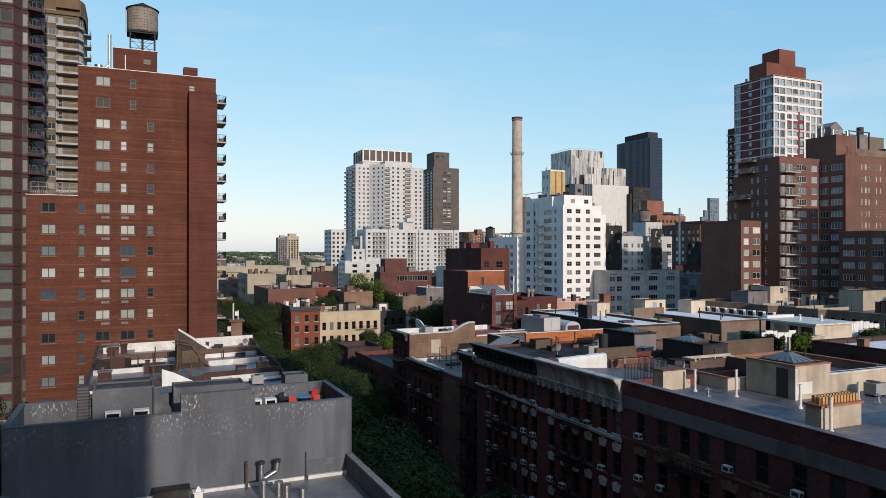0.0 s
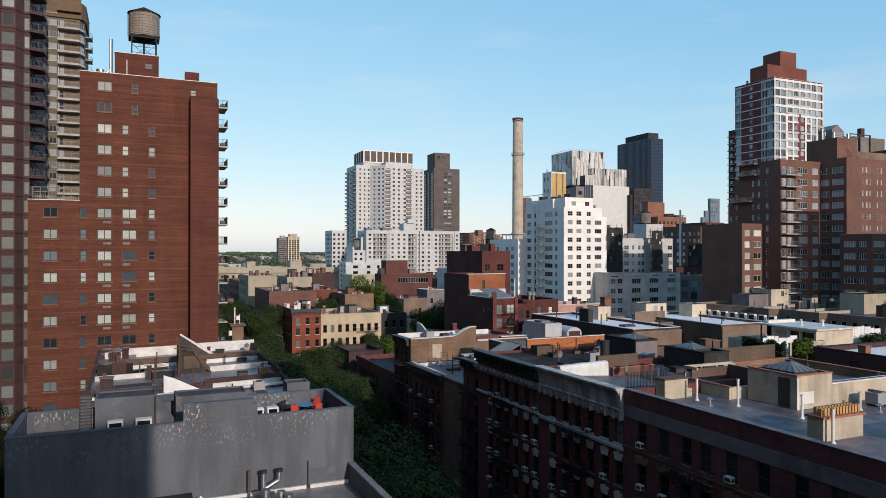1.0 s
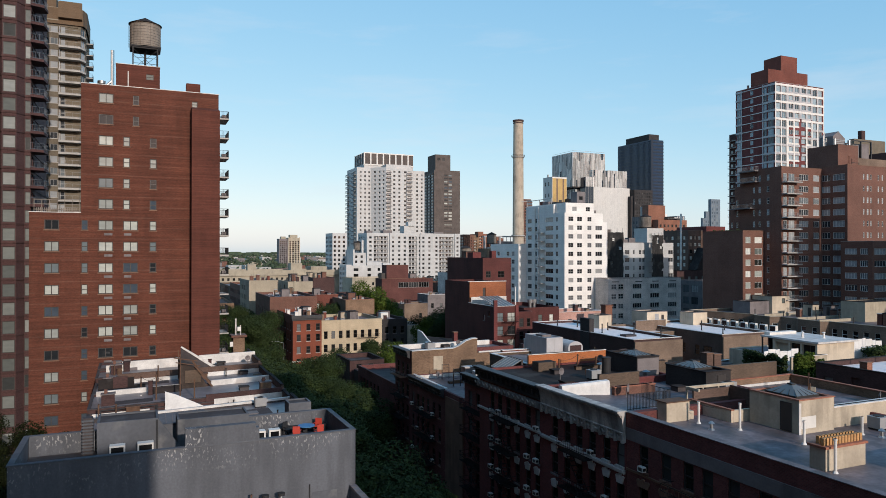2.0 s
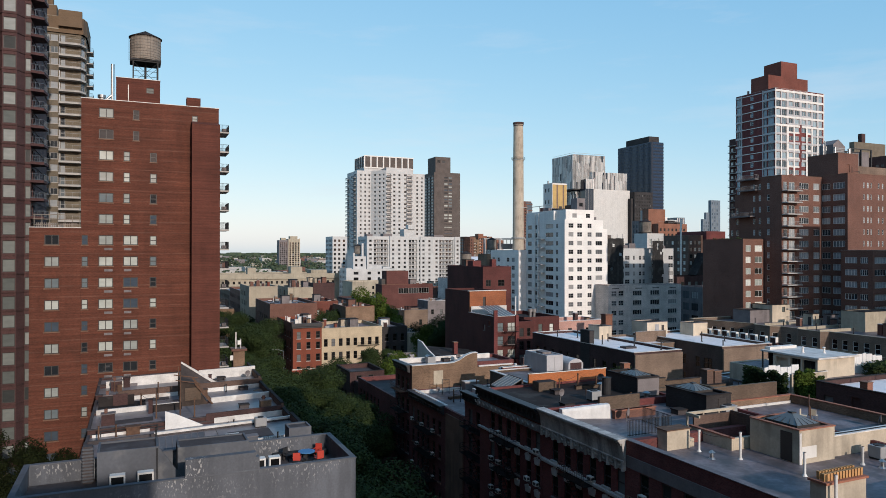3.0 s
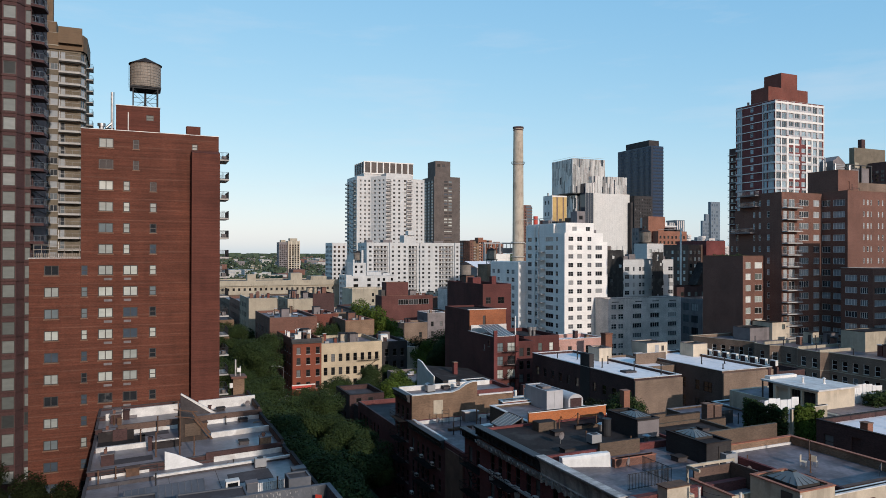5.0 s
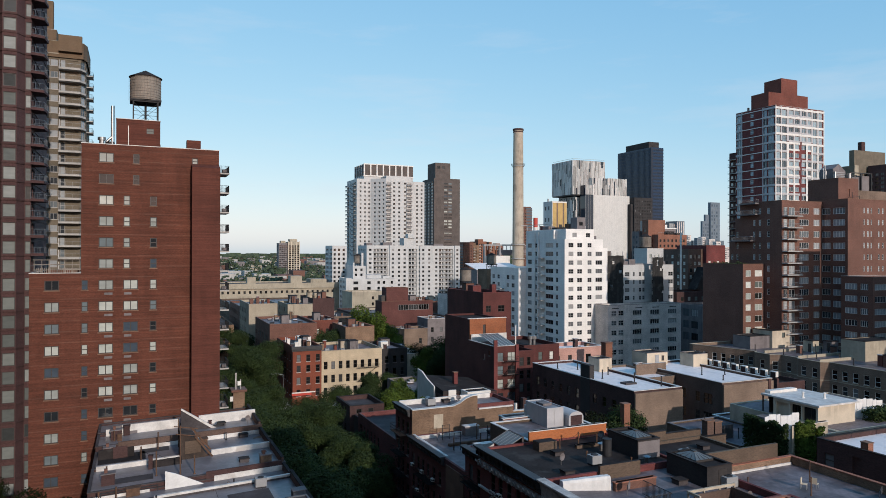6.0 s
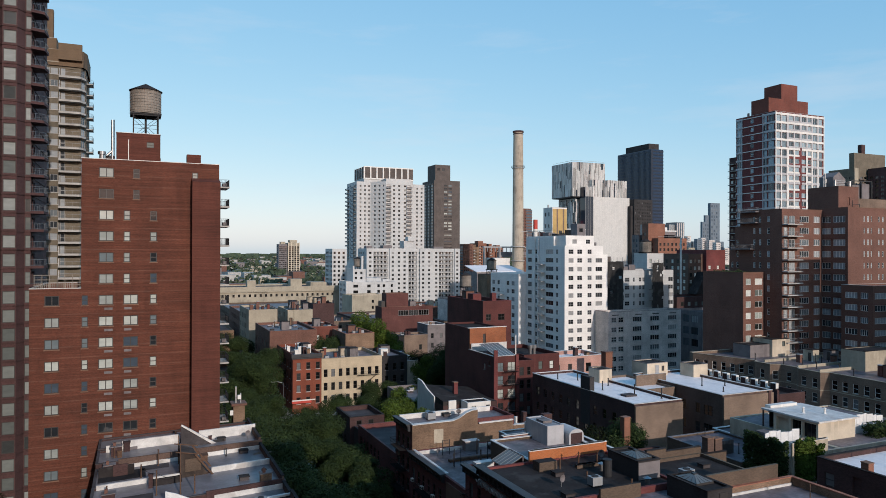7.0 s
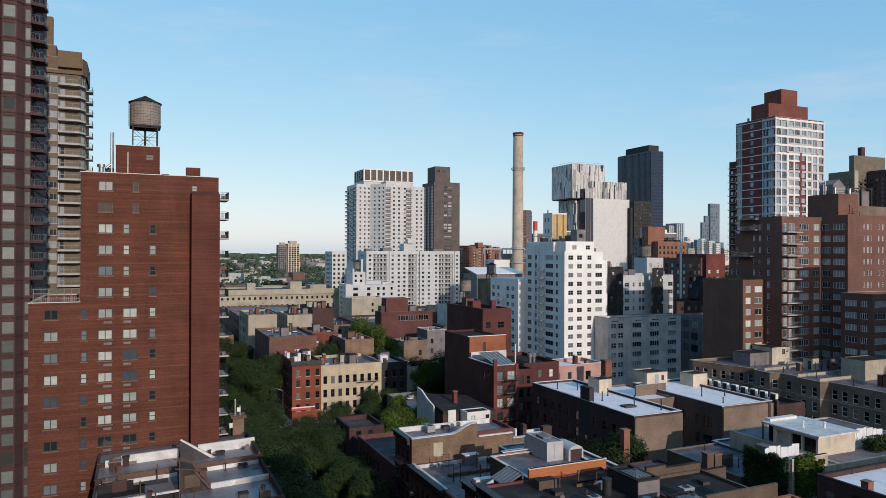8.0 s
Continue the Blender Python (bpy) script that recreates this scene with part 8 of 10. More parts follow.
building("row_house", "black-painted row house with pale sills", rect(61.05, 178.8, 68.4, 195), 13.4, B_BLACK, SILVER, {0: rows([(0.9, 1.9), (3.2, 4.2), (5.4, 6.4)], [11.4, 8.1, 4.9], 1.9, "hung")}, category="row house", group="corner row houses", sill=BANDC, gm=G_DARK)
bm = bmesh.new()
box(bm, 61.5, 181, 12.6, 63.6, 183, 15.0)
solo("roof_box", bm, WHITE, "white roof box on the dark row house", "roof box")
building("row_house", "weathered orange-brown brick building with a blank wall", rect(56.2, 197.2, 65.0, 212), 17.6, B_BUFF, SILVER, category="row house", cope=COPE)
building("row_house", "reddish brick rear building with a flat roof", rect(50.4, 214, 58.6, 230), 18.2, B_RUSSET, SILVER, {0: rows([(1.2, 2.2), (4.2, 5.2)], [15.6, 12.4], 1.6, "hung")}, category="row house", cope=COPE)
building("row_house", "reddish brick building with white chimneys", rect(35.6, 204, 49.4, 230), 18.6, B_BROWN, SILVER, {3: rows(spaced(2, 3.6, 1.1, 6), [15, 12, 9], 1.7, "hung")}, category="row house")
tc = building("tan_block", "tan rendered block with rooftop frames", rect(35.0, 240, 44.5, 262), 22.0, TANST, SILVER, {3: rows(spaced(2, 4, 1.6, 4), [20, 16.8, 13.6], 1.7, "hung")}, category="building")
building("tan_block", "tan rendered block beside another", rect(48.8, 244, 57.6, 262), 21.2, TANST, SILVER, {3: rows([(3, 4.4), (7, 8.4), (11, 12.4)], [20, 16.8], 1.7, "hung")}, category="building")
building("tan_block", "brown brick block behind the tan blocks", rect(62, 262, 70.3, 284), 21.8, B_DARK, TAR, category="building")
for x, y in ((36, 244), (39, 250), (52, 252)):
    bm = bmesh.new()
    box(bm, x, y, 21.0, x + 1.1, y + 1.6, 23.4)
    solo("brick_chimney", bm, B_BROWN, "brown brick roof chimney on a tan block", "chimney", group="brown roof stacks")
rd = thing("red_brick_block", "red-brown brick block with a loft window strip", "building")
building("", "", rect(78.9, 231, 98.3, 238), 22.2, B_WINE, SILVER, {0: [(6.2, 10.0, 19.0, 20.9, "quad"), (10.1, 13.9, 19.0, 20.9, "quad"), (14.0, 17.8, 19.0, 20.9, "quad"), (13.4, 15.0, 15.0, 16.6, "one")]}, parent=rd, cope=BROWNST, gm=G_DARK, fm=FRAME_G)
building("", "", rect(80.8, 231.5, 89.0, 236.5), 26.9, B_WINE, TAR, z0=21, parent=rd, cope=BROWNST)
boxes("roof_box", FRAME_D, rd, (79.3, 232.5, 21.4, 80.7, 236, 24.2))
building("tan_block", "pale tan block among the trees", rect(84, 262, 104, 285), 15.5, TANST, SILVER, {0: rows(spaced(2, 4, 1.4, 4), [13.4, 10.4], 1.6, "one")}, category="building")
for k, (x0, y0, x1, y1, z, mt) in enumerate(((100, 225, 118, 245, 17, B_OLIVE), (102, 255, 125, 280, 20, B_BROWN), (14, 262, 33, 300, 13, B_BUFF), (36, 266, 52, 300, 19, B_BROWN), (54, 300, 90, 330, 11, B_TAN), (-5, 200, 12, 255, 16, B_BROWN), (90, 300, 130, 330, 12, B_DARK), (36.9, 305, 70, 345, 17, B_OLIVE))):
    building("city_block", "low brick city block with a flat roof", rect(x0, y0, x1, y1), z, mt, SILVER if k % 2 else GREYR, {0: rows(spaced(1.5, 3.4, 1.3, max(1, int((x1 - x0 - 3) / 3.4))), [z - 2, z - 5.2, z - 8.4], 1.7, "one"), 3: rows(spaced(1.5, 3.4, 1.3, max(1, int((y1 - y0 - 3) / 3.4))), [z - 2, z - 5.2, z - 8.4], 1.7, "one")}, category="building", group="low city blocks", gm=G_DARK)


def roof_clutter(x0, y0, x1, y1, z, seed, n=6):
    """Chimneys, hatches, vents, aerials and condensers scattered over a flat roof."""
    rng = random.Random(seed)
    for k in range(n):
        x, y = rng.uniform(x0 + 0.6, x1 - 1.8), rng.uniform(y0 + 0.6, y1 - 1.8)
        c = rng.random()
        if c < 0.26:
            q = thing("brick_chimney", "squat brick chimney on a flat roof", "chimney", group="roof chimneys", at=(x, y, z))
            h = rng.uniform(1.0, 2.2)
            boxes("shaft", rng.choice((B_BROWN, B_DARK, B_BUFF, B_RUSSET)), q, (0, 0, 0, 0.8, 1.0, h))
            boxes("cap", rng.choice((LINTEL, TAR)), q, (-0.07, -0.07, h + 0.003, 0.87, 1.07, h + 0.12))
        elif c < 0.42:
            pipe("vent_pipe", "white vent pipe on a flat roof", x, y, z, rng.uniform(0.8, 1.6), 0.09, PVC, True)
        elif c < 0.6:
            pipe("vent_pipe", "dark vent pipe on a flat roof", x, y, z, rng.uniform(1.0, 2.6), 0.08, IRON)
        elif c < 0.72:
            roof_unit(x, y, z, 1.1, 0.9, 1.0)
        elif c < 0.84:
            small_hatch(x, y, z, 1.2, 1.0, rng.choice((TAR, PALE, G_SKY)), "low roof hatch or skylight on a flat roof")
        else:
            h = rng.uniform(1.9, 2.6)
            w, d = rng.uniform(1.6, 3.0), rng.uniform(2.0, 3.4)
            q = thing("roof_bulkhead", "small weathered stair bulkhead on a flat roof", "bulkhead", group="small roof bulkheads", at=(x, y, z))
            boxes("housing", rng.choice((BEIGE, BANDC, B_BROWN, CONC)), q, (0, 0, 0, min(w, x1 - x - 0.3), min(d, y1 - y - 0.3), h))
            boxes("roof_slab", TAR, q, (-0.1, -0.1, h + 0.003, min(w, x1 - x - 0.3) + 0.1, min(d, y1 - y - 0.3) + 0.1, h + 0.15))
            boxes("door", FRAME_D, q, (-0.03, 0.4, 0.02, -0.003, 1.2, 1.9))


for k, (x0, y0, x1, y1, z, n) in enumerate(((37.2, 179, 44, 199, 14.4, 10), (44.7, 179, 60.6, 195, 12.9, 12), (61.3, 179.2, 68, 194, 12.6, 5), (56.6, 197.6, 64.6, 211.6, 16.8, 9), (50.8, 214.4, 58.2, 229.6, 17.4, 6), (36.0, 204.4, 49.0, 229.6, 17.8, 14), (35.3, 240.4, 44.2, 261.6, 21.2, 8), (49.7, 244.4, 57.7, 261.6, 21.0, 7), (62.4, 262.4, 70, 283.6, 21.0, 7), (89.6, 231.6, 98, 237.6, 21.4, 6), (84.4, 262.4, 103.6, 284, 14.7, 8), (56.4, 140.4, 65, 159.6, 8.2, 6), (76.2, 205.9, 85.2, 212.2, 14.5, 9), (89, 213.2, 95.2, 221.6, 16.6, 4), (69.3, 182.6, 73.4, 195.6, 10.3, 5), (84.9, 131.8, 98.2, 139.6, 17.4, 6), (74.2, 154, 81, 163.4, 29.4, 4), (127, 81, 149, 94, 17.3, 9), (128, 104.4, 149, 112, 17.3, 8), (100.4, 225.4, 117.6, 226.8, 16.2, 2), (102.4, 255.4, 124.6, 279.6, 19.2, 8), (36.4, 266.4, 51.6, 299, 18.2, 8), (-4.6, 200.4, 11.6, 254, 15.2, 7), (54.4, 300.4, 89.6, 329, 10.2, 10), (120.8, 195, 124.6, 200.4, 46.0, 2), (141.6, 126, 154.4, 131, 51.5, 4), (166, 126, 189, 137.5, 51.9, 6))):
    roof_clutter(x0, y0, x1, y1, z, 100 + k, n)
# ---- unseen blocks added round the camera: they close the place and cast shade ----
# two added blocks whose gap leaves a sunlit strip on the grey wall
building("apartment_block", "unseen brick block added to shade the grey wall", rect(-45, -85, 9.4, -48), 53, B_BROWN, TAR, {}, category="apartment building")
building("apartment_block", "unseen slim brick tower added to shade the street trees", rect(24.6, -70, 37.5, -48), 66, B_PLUM, TAR, {}, category="apartment building")
# added out of view to throw shade on the brown apartment complex
rear = building("apartment_block", "unseen brick block added to shade the brown complex", rect(157.3, 60, 205, 85), 41.2, B_BROWN, TAR, {}, category="apartment building")
building("", "", rect(149.5, 60.2, 157.25, 84.5), 52, B_BROWN, TAR, {}, parent=rear)
# added blocks, never in view, that dim the sky light from both sides
for x0, y0, x1, y1, z, mt, lab in ((-75, -40, -36, -8, 108, B_TAN, "unseen tan brick block added to cut the west sky light"), (-75, -4, -34, 34, 98, B_PLUM, "unseen plum brick block added to cut the west sky light"), (-72, 38, -32, 72, 112, B_BROWN, "unseen brown brick block added to cut the west sky light"), (-88, 126, -52, 205, 112, B_BROWN, "unseen brown brick slab added to cut the west sky light"), (-95, 210, -60, 300, 112, B_TAN, "unseen tan brick slab added to cut the west sky light"), (-80, 76, -42, 122, 118, B_RED, "unseen red brick block added to cut the west sky light"), (150, -60, 210, 20, 46, B_BROWN, "unseen brown brick block added to cut the east sky light")):
    building("apartment_block", lab, rect(x0, y0, x1, y1), z, mt, TAR, {1: rows(spaced(3, 5, 1.8, int((y1 - y0 - 6) / 5)), heads(8, 6, 9), 1.6, "one")} if x0 < 0 else {}, category="apartment building", group="blocks round the place")
# ---- skyline ----
def one(spans, tops, h):
    return rows(spans, tops, h, "one")


def far_tower(name, label, poly, z, wall, holes, gm=None, roof=None, z0=0.0, parent=None, par=0.8, depth=0.35, cope=None):
    return building(name, label, poly, z, wall, roof or GREYR, holes, z0=z0, par=par, depth=depth, gm=gm or G_DARK, parent=parent, category="tower", cope=cope, joined=sum(len(h) for h in (holes or {}).values()) > 60)


def stuff(name, material, parent, bs, label=""):
    """Many small boxes of one kind in one mesh."""
    return tagged(boxes(name, material, parent, *bs, label=label), kind="stuff")


wl_z = [41.4 - 2.8 * k for k in range(14)]
wlb = thing("white_slab_block", "long white apartment slab with recessed balcony columns", "apartment building")
cols = [(1.5, 3.2), (15.9, 17.5), (20.5, 22.1), (24.8, 26.4), (35.4, 37.0), (39.0, 40.6), (41.9, 43.2), (47.1, 48.7), (61.9, 63.5)]
pits = ((4.5, 14.0), (28.3, 34.2), (49.9, 60.2))
holes = one(cols, wl_z, 1.35) + [(a, b, z - 2.2, z + 0.1, "pit") for z in wl_z for a, b in pits]
far_tower("", "", rect(134.0, 421, 198.8, 440), 43.6, B_OFFW, {0: holes, 3: one([(2, 4), (7, 9), (12, 14)], wl_z, 1.4)}, parent=wlb, depth=1.1, gm=G_DUSK)
bal, post, door, rail = [], [], [], []
for a, b in pits:
    for z in wl_z:
        bal.append((134.0 + a, 420.75, z - 2.35, 134.0 + b, 421.9, z - 2.15))
        rail += [(134.0 + a, 420.72, z - 1.3, 134.0 + b, 420.8, z - 1.2), (134.0 + a, 420.74, z - 1.85, 134.0 + b, 420.79, z - 1.5)]
        k = a + 0.5
        while k < b - 1.4:
            door.append((134.0 + k, 421.9, z - 2.1, 134.0 + k + 1.3, 422.05, z - 0.1))
            k += 2.3
    for k in range(4):
        xx = 134.0 + a + (b - a) * k / 3
        post.append((xx - 0.15, 421.2, 0, xx + 0.15, 422.05, 41.4))
stuff("balcony", B_OFFW, wlb, bal)
stuff("railing", FRAME_G, wlb, rail)
stuff("balcony_door", G_DARK, wlb, door)
stuff("balcony_divider", B_OFFW, wlb, post)
for q in ((149.0, 419.9, 0, 156.9, 420.98, 43.7), (170.0, 419.9, 0, 178.9, 420.98, 43.7), (195.0, 420.2, 0, 198.8, 420.98, 43.7)):
    building("", "", rect(q[0], q[1], q[3], q[4]), q[5], B_OFFW, GREYR, {0: one([(1.4, 2.9), (5.6, 7.1)] if q[3] - q[0] > 5 else [(1.1, 2.6)], wl_z, 1.35)}, parent=wlb, par=0, depth=0.3, gm=G_DUSK, joined=True)
boxes("roof_house", B_OFFW, wlb, (161, 426, 42.8, 169.4, 434, 48.6), (163.5, 425, 48.6, 168.0, 430, 51.4))
boxes("roof_plant", BANDC, wlb, (136, 428, 42.8, 140, 433, 45.2), (147, 427, 42.8, 153, 433, 45.6), (183, 428, 42.8, 190, 434, 45.0))
far_tower("white_slab_block", "pale blue-grey end block of the white slab", rect(112.6, 424, 122.0, 441), 43.3, B_OFFW, {0: one([(0.8, 2.2), (3.6, 5.0), (6.6, 8.0)], wl_z, 1.5), 3: one(spaced(1.4, 3.2, 1.7, 5), wl_z, 1.5)}, roof=TAR)
lw = far_tower("white_slab_block", "low white stepped block in front of the slab", rect(117.5, 400, 146.0, 418), 23.4, B_OFFW, {0: one([(1.6, 4.6), (10.2, 12.4), (16.6, 18.2), (20.0, 21.6), (25.2, 26.6)], [21.8, 18.4, 15.0], 1.7)}, roof=PALE)
boxes("terrace_wall", B_OFFW, lw, (128.5, 404, 23.4, 138.0, 412, 25.6), (139.5, 406, 23.4, 144.0, 414, 24.6))
ew = far_tower("white_slab_block", "tall white end wall with a rooftop tank", rect(120.0, 404, 128.0, 418), 31.0, B_OFFW, {0: one([(1.2, 2.6), (4.6, 6.0)], [29.4, 26.4], 1.5)}, roof=PALE)
boxes("flue", B_OFFW, ew, (125.4, 404.4, 31.0, 126.6, 406, 38.8), (120.0, 404.2, 31.0, 121.0, 405.2, 33.0))
far_tower("white_slab_block", "narrow white wall with shaded side windows", rect(114.0, 398, 117.4, 413), 24.0, B_OFFW, {3: one([(2, 3.4), (5, 6.4), (8.2, 9.6), (11.4, 12.8)], [22.4, 19.4, 16.4, 13.4, 10.4, 7.4], 1.6)}, roof=PALE)
water_tank(124.6, 409.5, 30.4, 2.3, 4.6, 2.2, "black water tank on a white block")
tanb = far_tower("tan_block", "tan rendered block below the white slab", rect(110.0, 372, 131.0, 392), 17.1, TANST, {0: one([(11.5, 12.7), (17.2, 18.4)], [14.6, 11.2, 7.8], 1.7)})
boxes("parapet", BEIGE, tanb, (110.2, 372.2, 17.1, 130.8, 373.0, 17.7))

wt_z = [88.0 - 2.9 * k for k in range(18)]
wt = thing("white_tower", "tall white apartment tower with stacked balconies", "tower")
wpoly = [(141, 466), (151, 466), (159, 456), (178, 456), (178, 470), (193.5, 470), (193.5, 490), (141, 490)]
far_tower("", "", wpoly, 90.4, B_OFFW, {
    0: one([(2.2, 3.4), (5.4, 6.6), (8.4, 9.6)], wt_z, 1.35),
    1: one([(2.6, 4.4), (6.4, 8.2), (9.8, 11.4)], wt_z, 1.35),
    2: [(0.3, 3.3, z - 2.2, z, "pit") for z in wt_z] + one([(5.2, 6.8), (9.0, 10.5), (13.2, 15.2)], wt_z, 1.35) + [(16.0, 18.7, z - 2.2, z, "pit") for z in wt_z],
    4: one([(3.4, 4.8), (9.0, 10.4), (12.6, 14.0)], wt_z, 1.35),
    7: [(15.5, 22.4, z - 2.2, z, "pit") for z in wt_z] + one([(3.0, 5.0), (8.5, 10.5)], wt_z, 1.5)}, parent=wt, depth=0.7, gm=G_DUSK)
far_tower("", "", rect(159.2, 456.3, 177.8, 489), 92.3, B_OFFW, {}, z0=89.8, parent=wt, par=0.2)
slabs, rails = [], []
for z in wt_z:
    for x0, y0, x1, y1 in ((159.0, 454.8, 162.6, 456.4), (174.0, 454.9, 178.2, 456.4), (139.6, 468.0, 141.4, 474.6), (139.4, 484.0, 141.2, 489.6)):
        slabs.append((x0, y0, z - 2.5, x1, y1, z - 2.2))
        rails.append((x0, y0, z - 1.9, x1, y0 + 0.1, z - 1.2) if x1 > 150 else (x0, y0, z - 1.9, x0 + 0.1, y1, z - 1.2))
stuff("balcony", CONC, wt, slabs)
stuff("railing", BANDC, wt, rails)
boxes("plant_base", B_OFFW, wt, (146.4, 466.6, 90.0, 183.2, 488.5, 93.0))
boxes("plant_screen", B_SMOKE, wt, (146.4, 466.6, 93.0, 183.2, 488.5, 101.0))
stuff("screen_fin", WHITE, wt, [(146.1 + k * 4.66, 466.1, 92.6, 147.0 + k * 4.66, 466.58, 101.2) for k in range(8)] + [(146.1, 472 + 5.3 * k, 92.6, 146.38, 472.8 + 5.3 * k, 101.2) for k in range(4)] + [(146.0, 466.2, 100.6, 183.4, 466.58, 101.3), (146.0, 466.2, 92.4, 183.4, 466.58, 93.2)])

# brown tower with a glazed oblique side
bt_z = [106 - 3.0 * k for k in range(22)]
bt = thing("brown_tower", "dark brown brick tower with a banded glass side", "tower")
far_tower("", "", [(261.6, 611), (289.0, 611), (290.4, 616), (290.4, 640), (261.6, 640)], 110, B_SMOKE, {0: rows([(10.6, 14.2), (15.2, 18.8)], bt_z[:15], 1.6, "slide") + one([(10.6, 18.8)], bt_z[15:], 0.9), 1: one([(1.2, 3.4)], bt_z, 1.5)}, parent=bt, gm=G_BLIND)
boxes("glass_side", G_BLUE, bt, (261.2, 613.0, 0, 261.58, 634.5, 106))
stuff("floor_band", FRAME_D, bt, [(260.6, 612.6, z - 0.4, 261.18, 634.8, z + 0.9) for z in bt_z] + [(260.4, 618.6, 20, 261.18, 619.4, 106), (260.4, 626.6, 20, 261.18, 627.4, 106)])
far_tower("", "", rect(263.8, 613, 279.6, 632), 125.2, B_SMOKE, {0: one([(2, 5), (7, 10)], [122], 2.5)}, z0=109, parent=bt)

cs = thing("smokestack", "tall tapering concrete power station smokestack", "chimney")
bm = bmesh.new()
tube(bm, (322.1, 556, 0), (322.1, 556, 118), 5.4, 4.75, n=32)
tube(bm, (322.1, 556, 118), (322.1, 556, 151), 4.75, 4.4, n=32, caps=False)
part("shaft", bm, STACKC, cs)
for z, rr, hh in ((151, 5.0, 1.6), (149.3, 4.7, 0.8), (118, 5.4, 0.7), (46, 6.3, 1.0), (33, 6.3, 0.8)):
    bm = bmesh.new()
    tube(bm, (322.1, 556, z), (322.1, 556, z + hh), rr, n=32)
    part("ring", bm, CONC if z < 140 else B_DARK, cs)
for z in (45.5, 118.8):
    rm = new("gallery_rail", railing_mesh([(322.1 + 6.2 * math.cos(a), 556 + 6.2 * math.sin(a)) for a in (2 * math.pi * k / 16 for k in range(17))], 1.6, 1.2, IRON, "gallery_rail", 0.15))
    rm.parent, rm.location = cs, (0, 0, z)
stuff("stair_gallery", RUST, cs, [(326.0, 552.0, 26 + 4 * k, 330.5, 553.0, 26.5 + 4 * k) for k in range(6)] + [(326.2, 551.8, 22, 326.5, 552.0, 48), (330.2, 551.8, 22, 330.5, 552.0, 48)])
pw = thing("power_station", "pale power station hall with a sloping white roof", "power station")
boxes("hall", BANDC, pw, (262, 520, 0, 306, 545, 24.4))
boxes("end_wall", WHITE, pw, (300, 560, 0, 316, 580, 36))
bm = bmesh.new()
lo = [(261, 519, 24.4), (307, 519, 24.4), (307, 546, 29.2), (263, 546, 29.2)]
a = [bm.verts.new(c) for c in lo]
b = [bm.verts.new((x, y, z + 0.5)) for x, y, z in lo]
bm.faces.new(b)
for i in range(4):
    bm.faces.new((a[i], a[(i + 1) % 4], b[(i + 1) % 4], b[i]))
part("hall_roof", bm, PALE, pw)
gb = thing("gantry_bridge", "pale steel conveyor bridge on lattice legs", "gantry")
boxes("deck", FRAME_G, gb, (296, 574, 45.4, 352, 577, 46.6))
boxes("tunnel", BANDC, gb, (312, 574.2, 36.5, 345, 577, 41.5))
stuff("lattice", FRAME_G, gb, [(296 + 4 * k, 574.0, 41.5, 296.5 + 4 * k, 574.4, 45.4) for k in range(14)] + [(x, 574.0, 0, x + 0.8, 577, 45.4) for x in (297, 313, 344)])

# apartment houses by the river
for x0, x1, y0, h, mt in ((311.6, 323.2, 650, 49.6, B_BROWN), (323.4, 331.0, 652, 46.6, B_BUFF), (331.2, 341.2, 655, 50.6, B_RUST), (341.4, 349.0, 650, 47.6, B_RUST), (349.2, 357.6, 648, 46.2, B_RUST), (356, 372, 690, 42, B_BUFF), (300, 311, 690, 44, B_BROWN)):
    zz = [h - 2.6 - 3.0 * i for i in range(12)]
    t = far_tower("brick_tower", "rust brick apartment house by the river with stacked windows", rect(x0, y0, x1, y0 + 20), h, mt, {0: one(spaced(0.8, 2.5, 1.2, int((x1 - x0 - 0.8) / 2.5)), zz, 1.7), 3: one(spaced(2, 4, 2, 4), zz, 1.8)})
    if x0 == 311.6:
        stuff("balcony", G_BLUE, t, [(311.3, 651 + 5 * j, z - 1.9, 311.58, 654.5 + 5 * j, z) for z in zz for j in range(3)])
    elif x0 > 323 and x0 < 350:
        stuff("balcony", CONC, t, [(x0 + 0.6, y0 - 1.2, z - 2.0, x0 + 2.6, y0 - 0.02, z - 1.1) for z in zz])
        boxes("roof_house", mt, t, (x0 + 2, y0 + 4, h - 0.8, x1 - 2, y0 + 12, h + 2.4))
st = thing("slim_tower", "slim brown brick and blue glass tower behind the smokestack", "tower")
far_tower("", "", rect(376.5, 640, 381.0, 648), 84.5, B_BROWN, {0: one(spaced(0.6, 2.0, 1.2, 2), [81 - 3.1 * k for k in range(16)], 1.7)}, parent=st)
far_tower("", "", rect(381.05, 641, 388.6, 649), 86.5, G_BLUE, {}, parent=st, roof=TAR)
stuff("floor_band", B_BROWN, st, [(381.0, 640.7, 84 - 3.1 * k, 388.7, 640.98, 84.8 - 3.1 * k) for k in range(16)])
boxes("crown", B_BROWN, st, (377, 642, 84, 388, 648, 87.8))
bm = bmesh.new()
tube(bm, (392.3, 640, 0), (392.3, 640, 66), 2.3, n=18)
cs2 = solo("slim_chimney", bm, WHITE, "slim chimney with a red top band", "chimney")
bm = bmesh.new()
tube(bm, (392.3, 640, 66), (392.3, 640, 76), 2.35, n=18)
part("top_band", bm, REDP, cs2)
far_tower("plant_block", "low grey plant block beside the slim chimney", rect(396, 641, 404, 655), 63, BANDC, {0: one([(1, 3), (4, 6)], [61, 57], 2)})

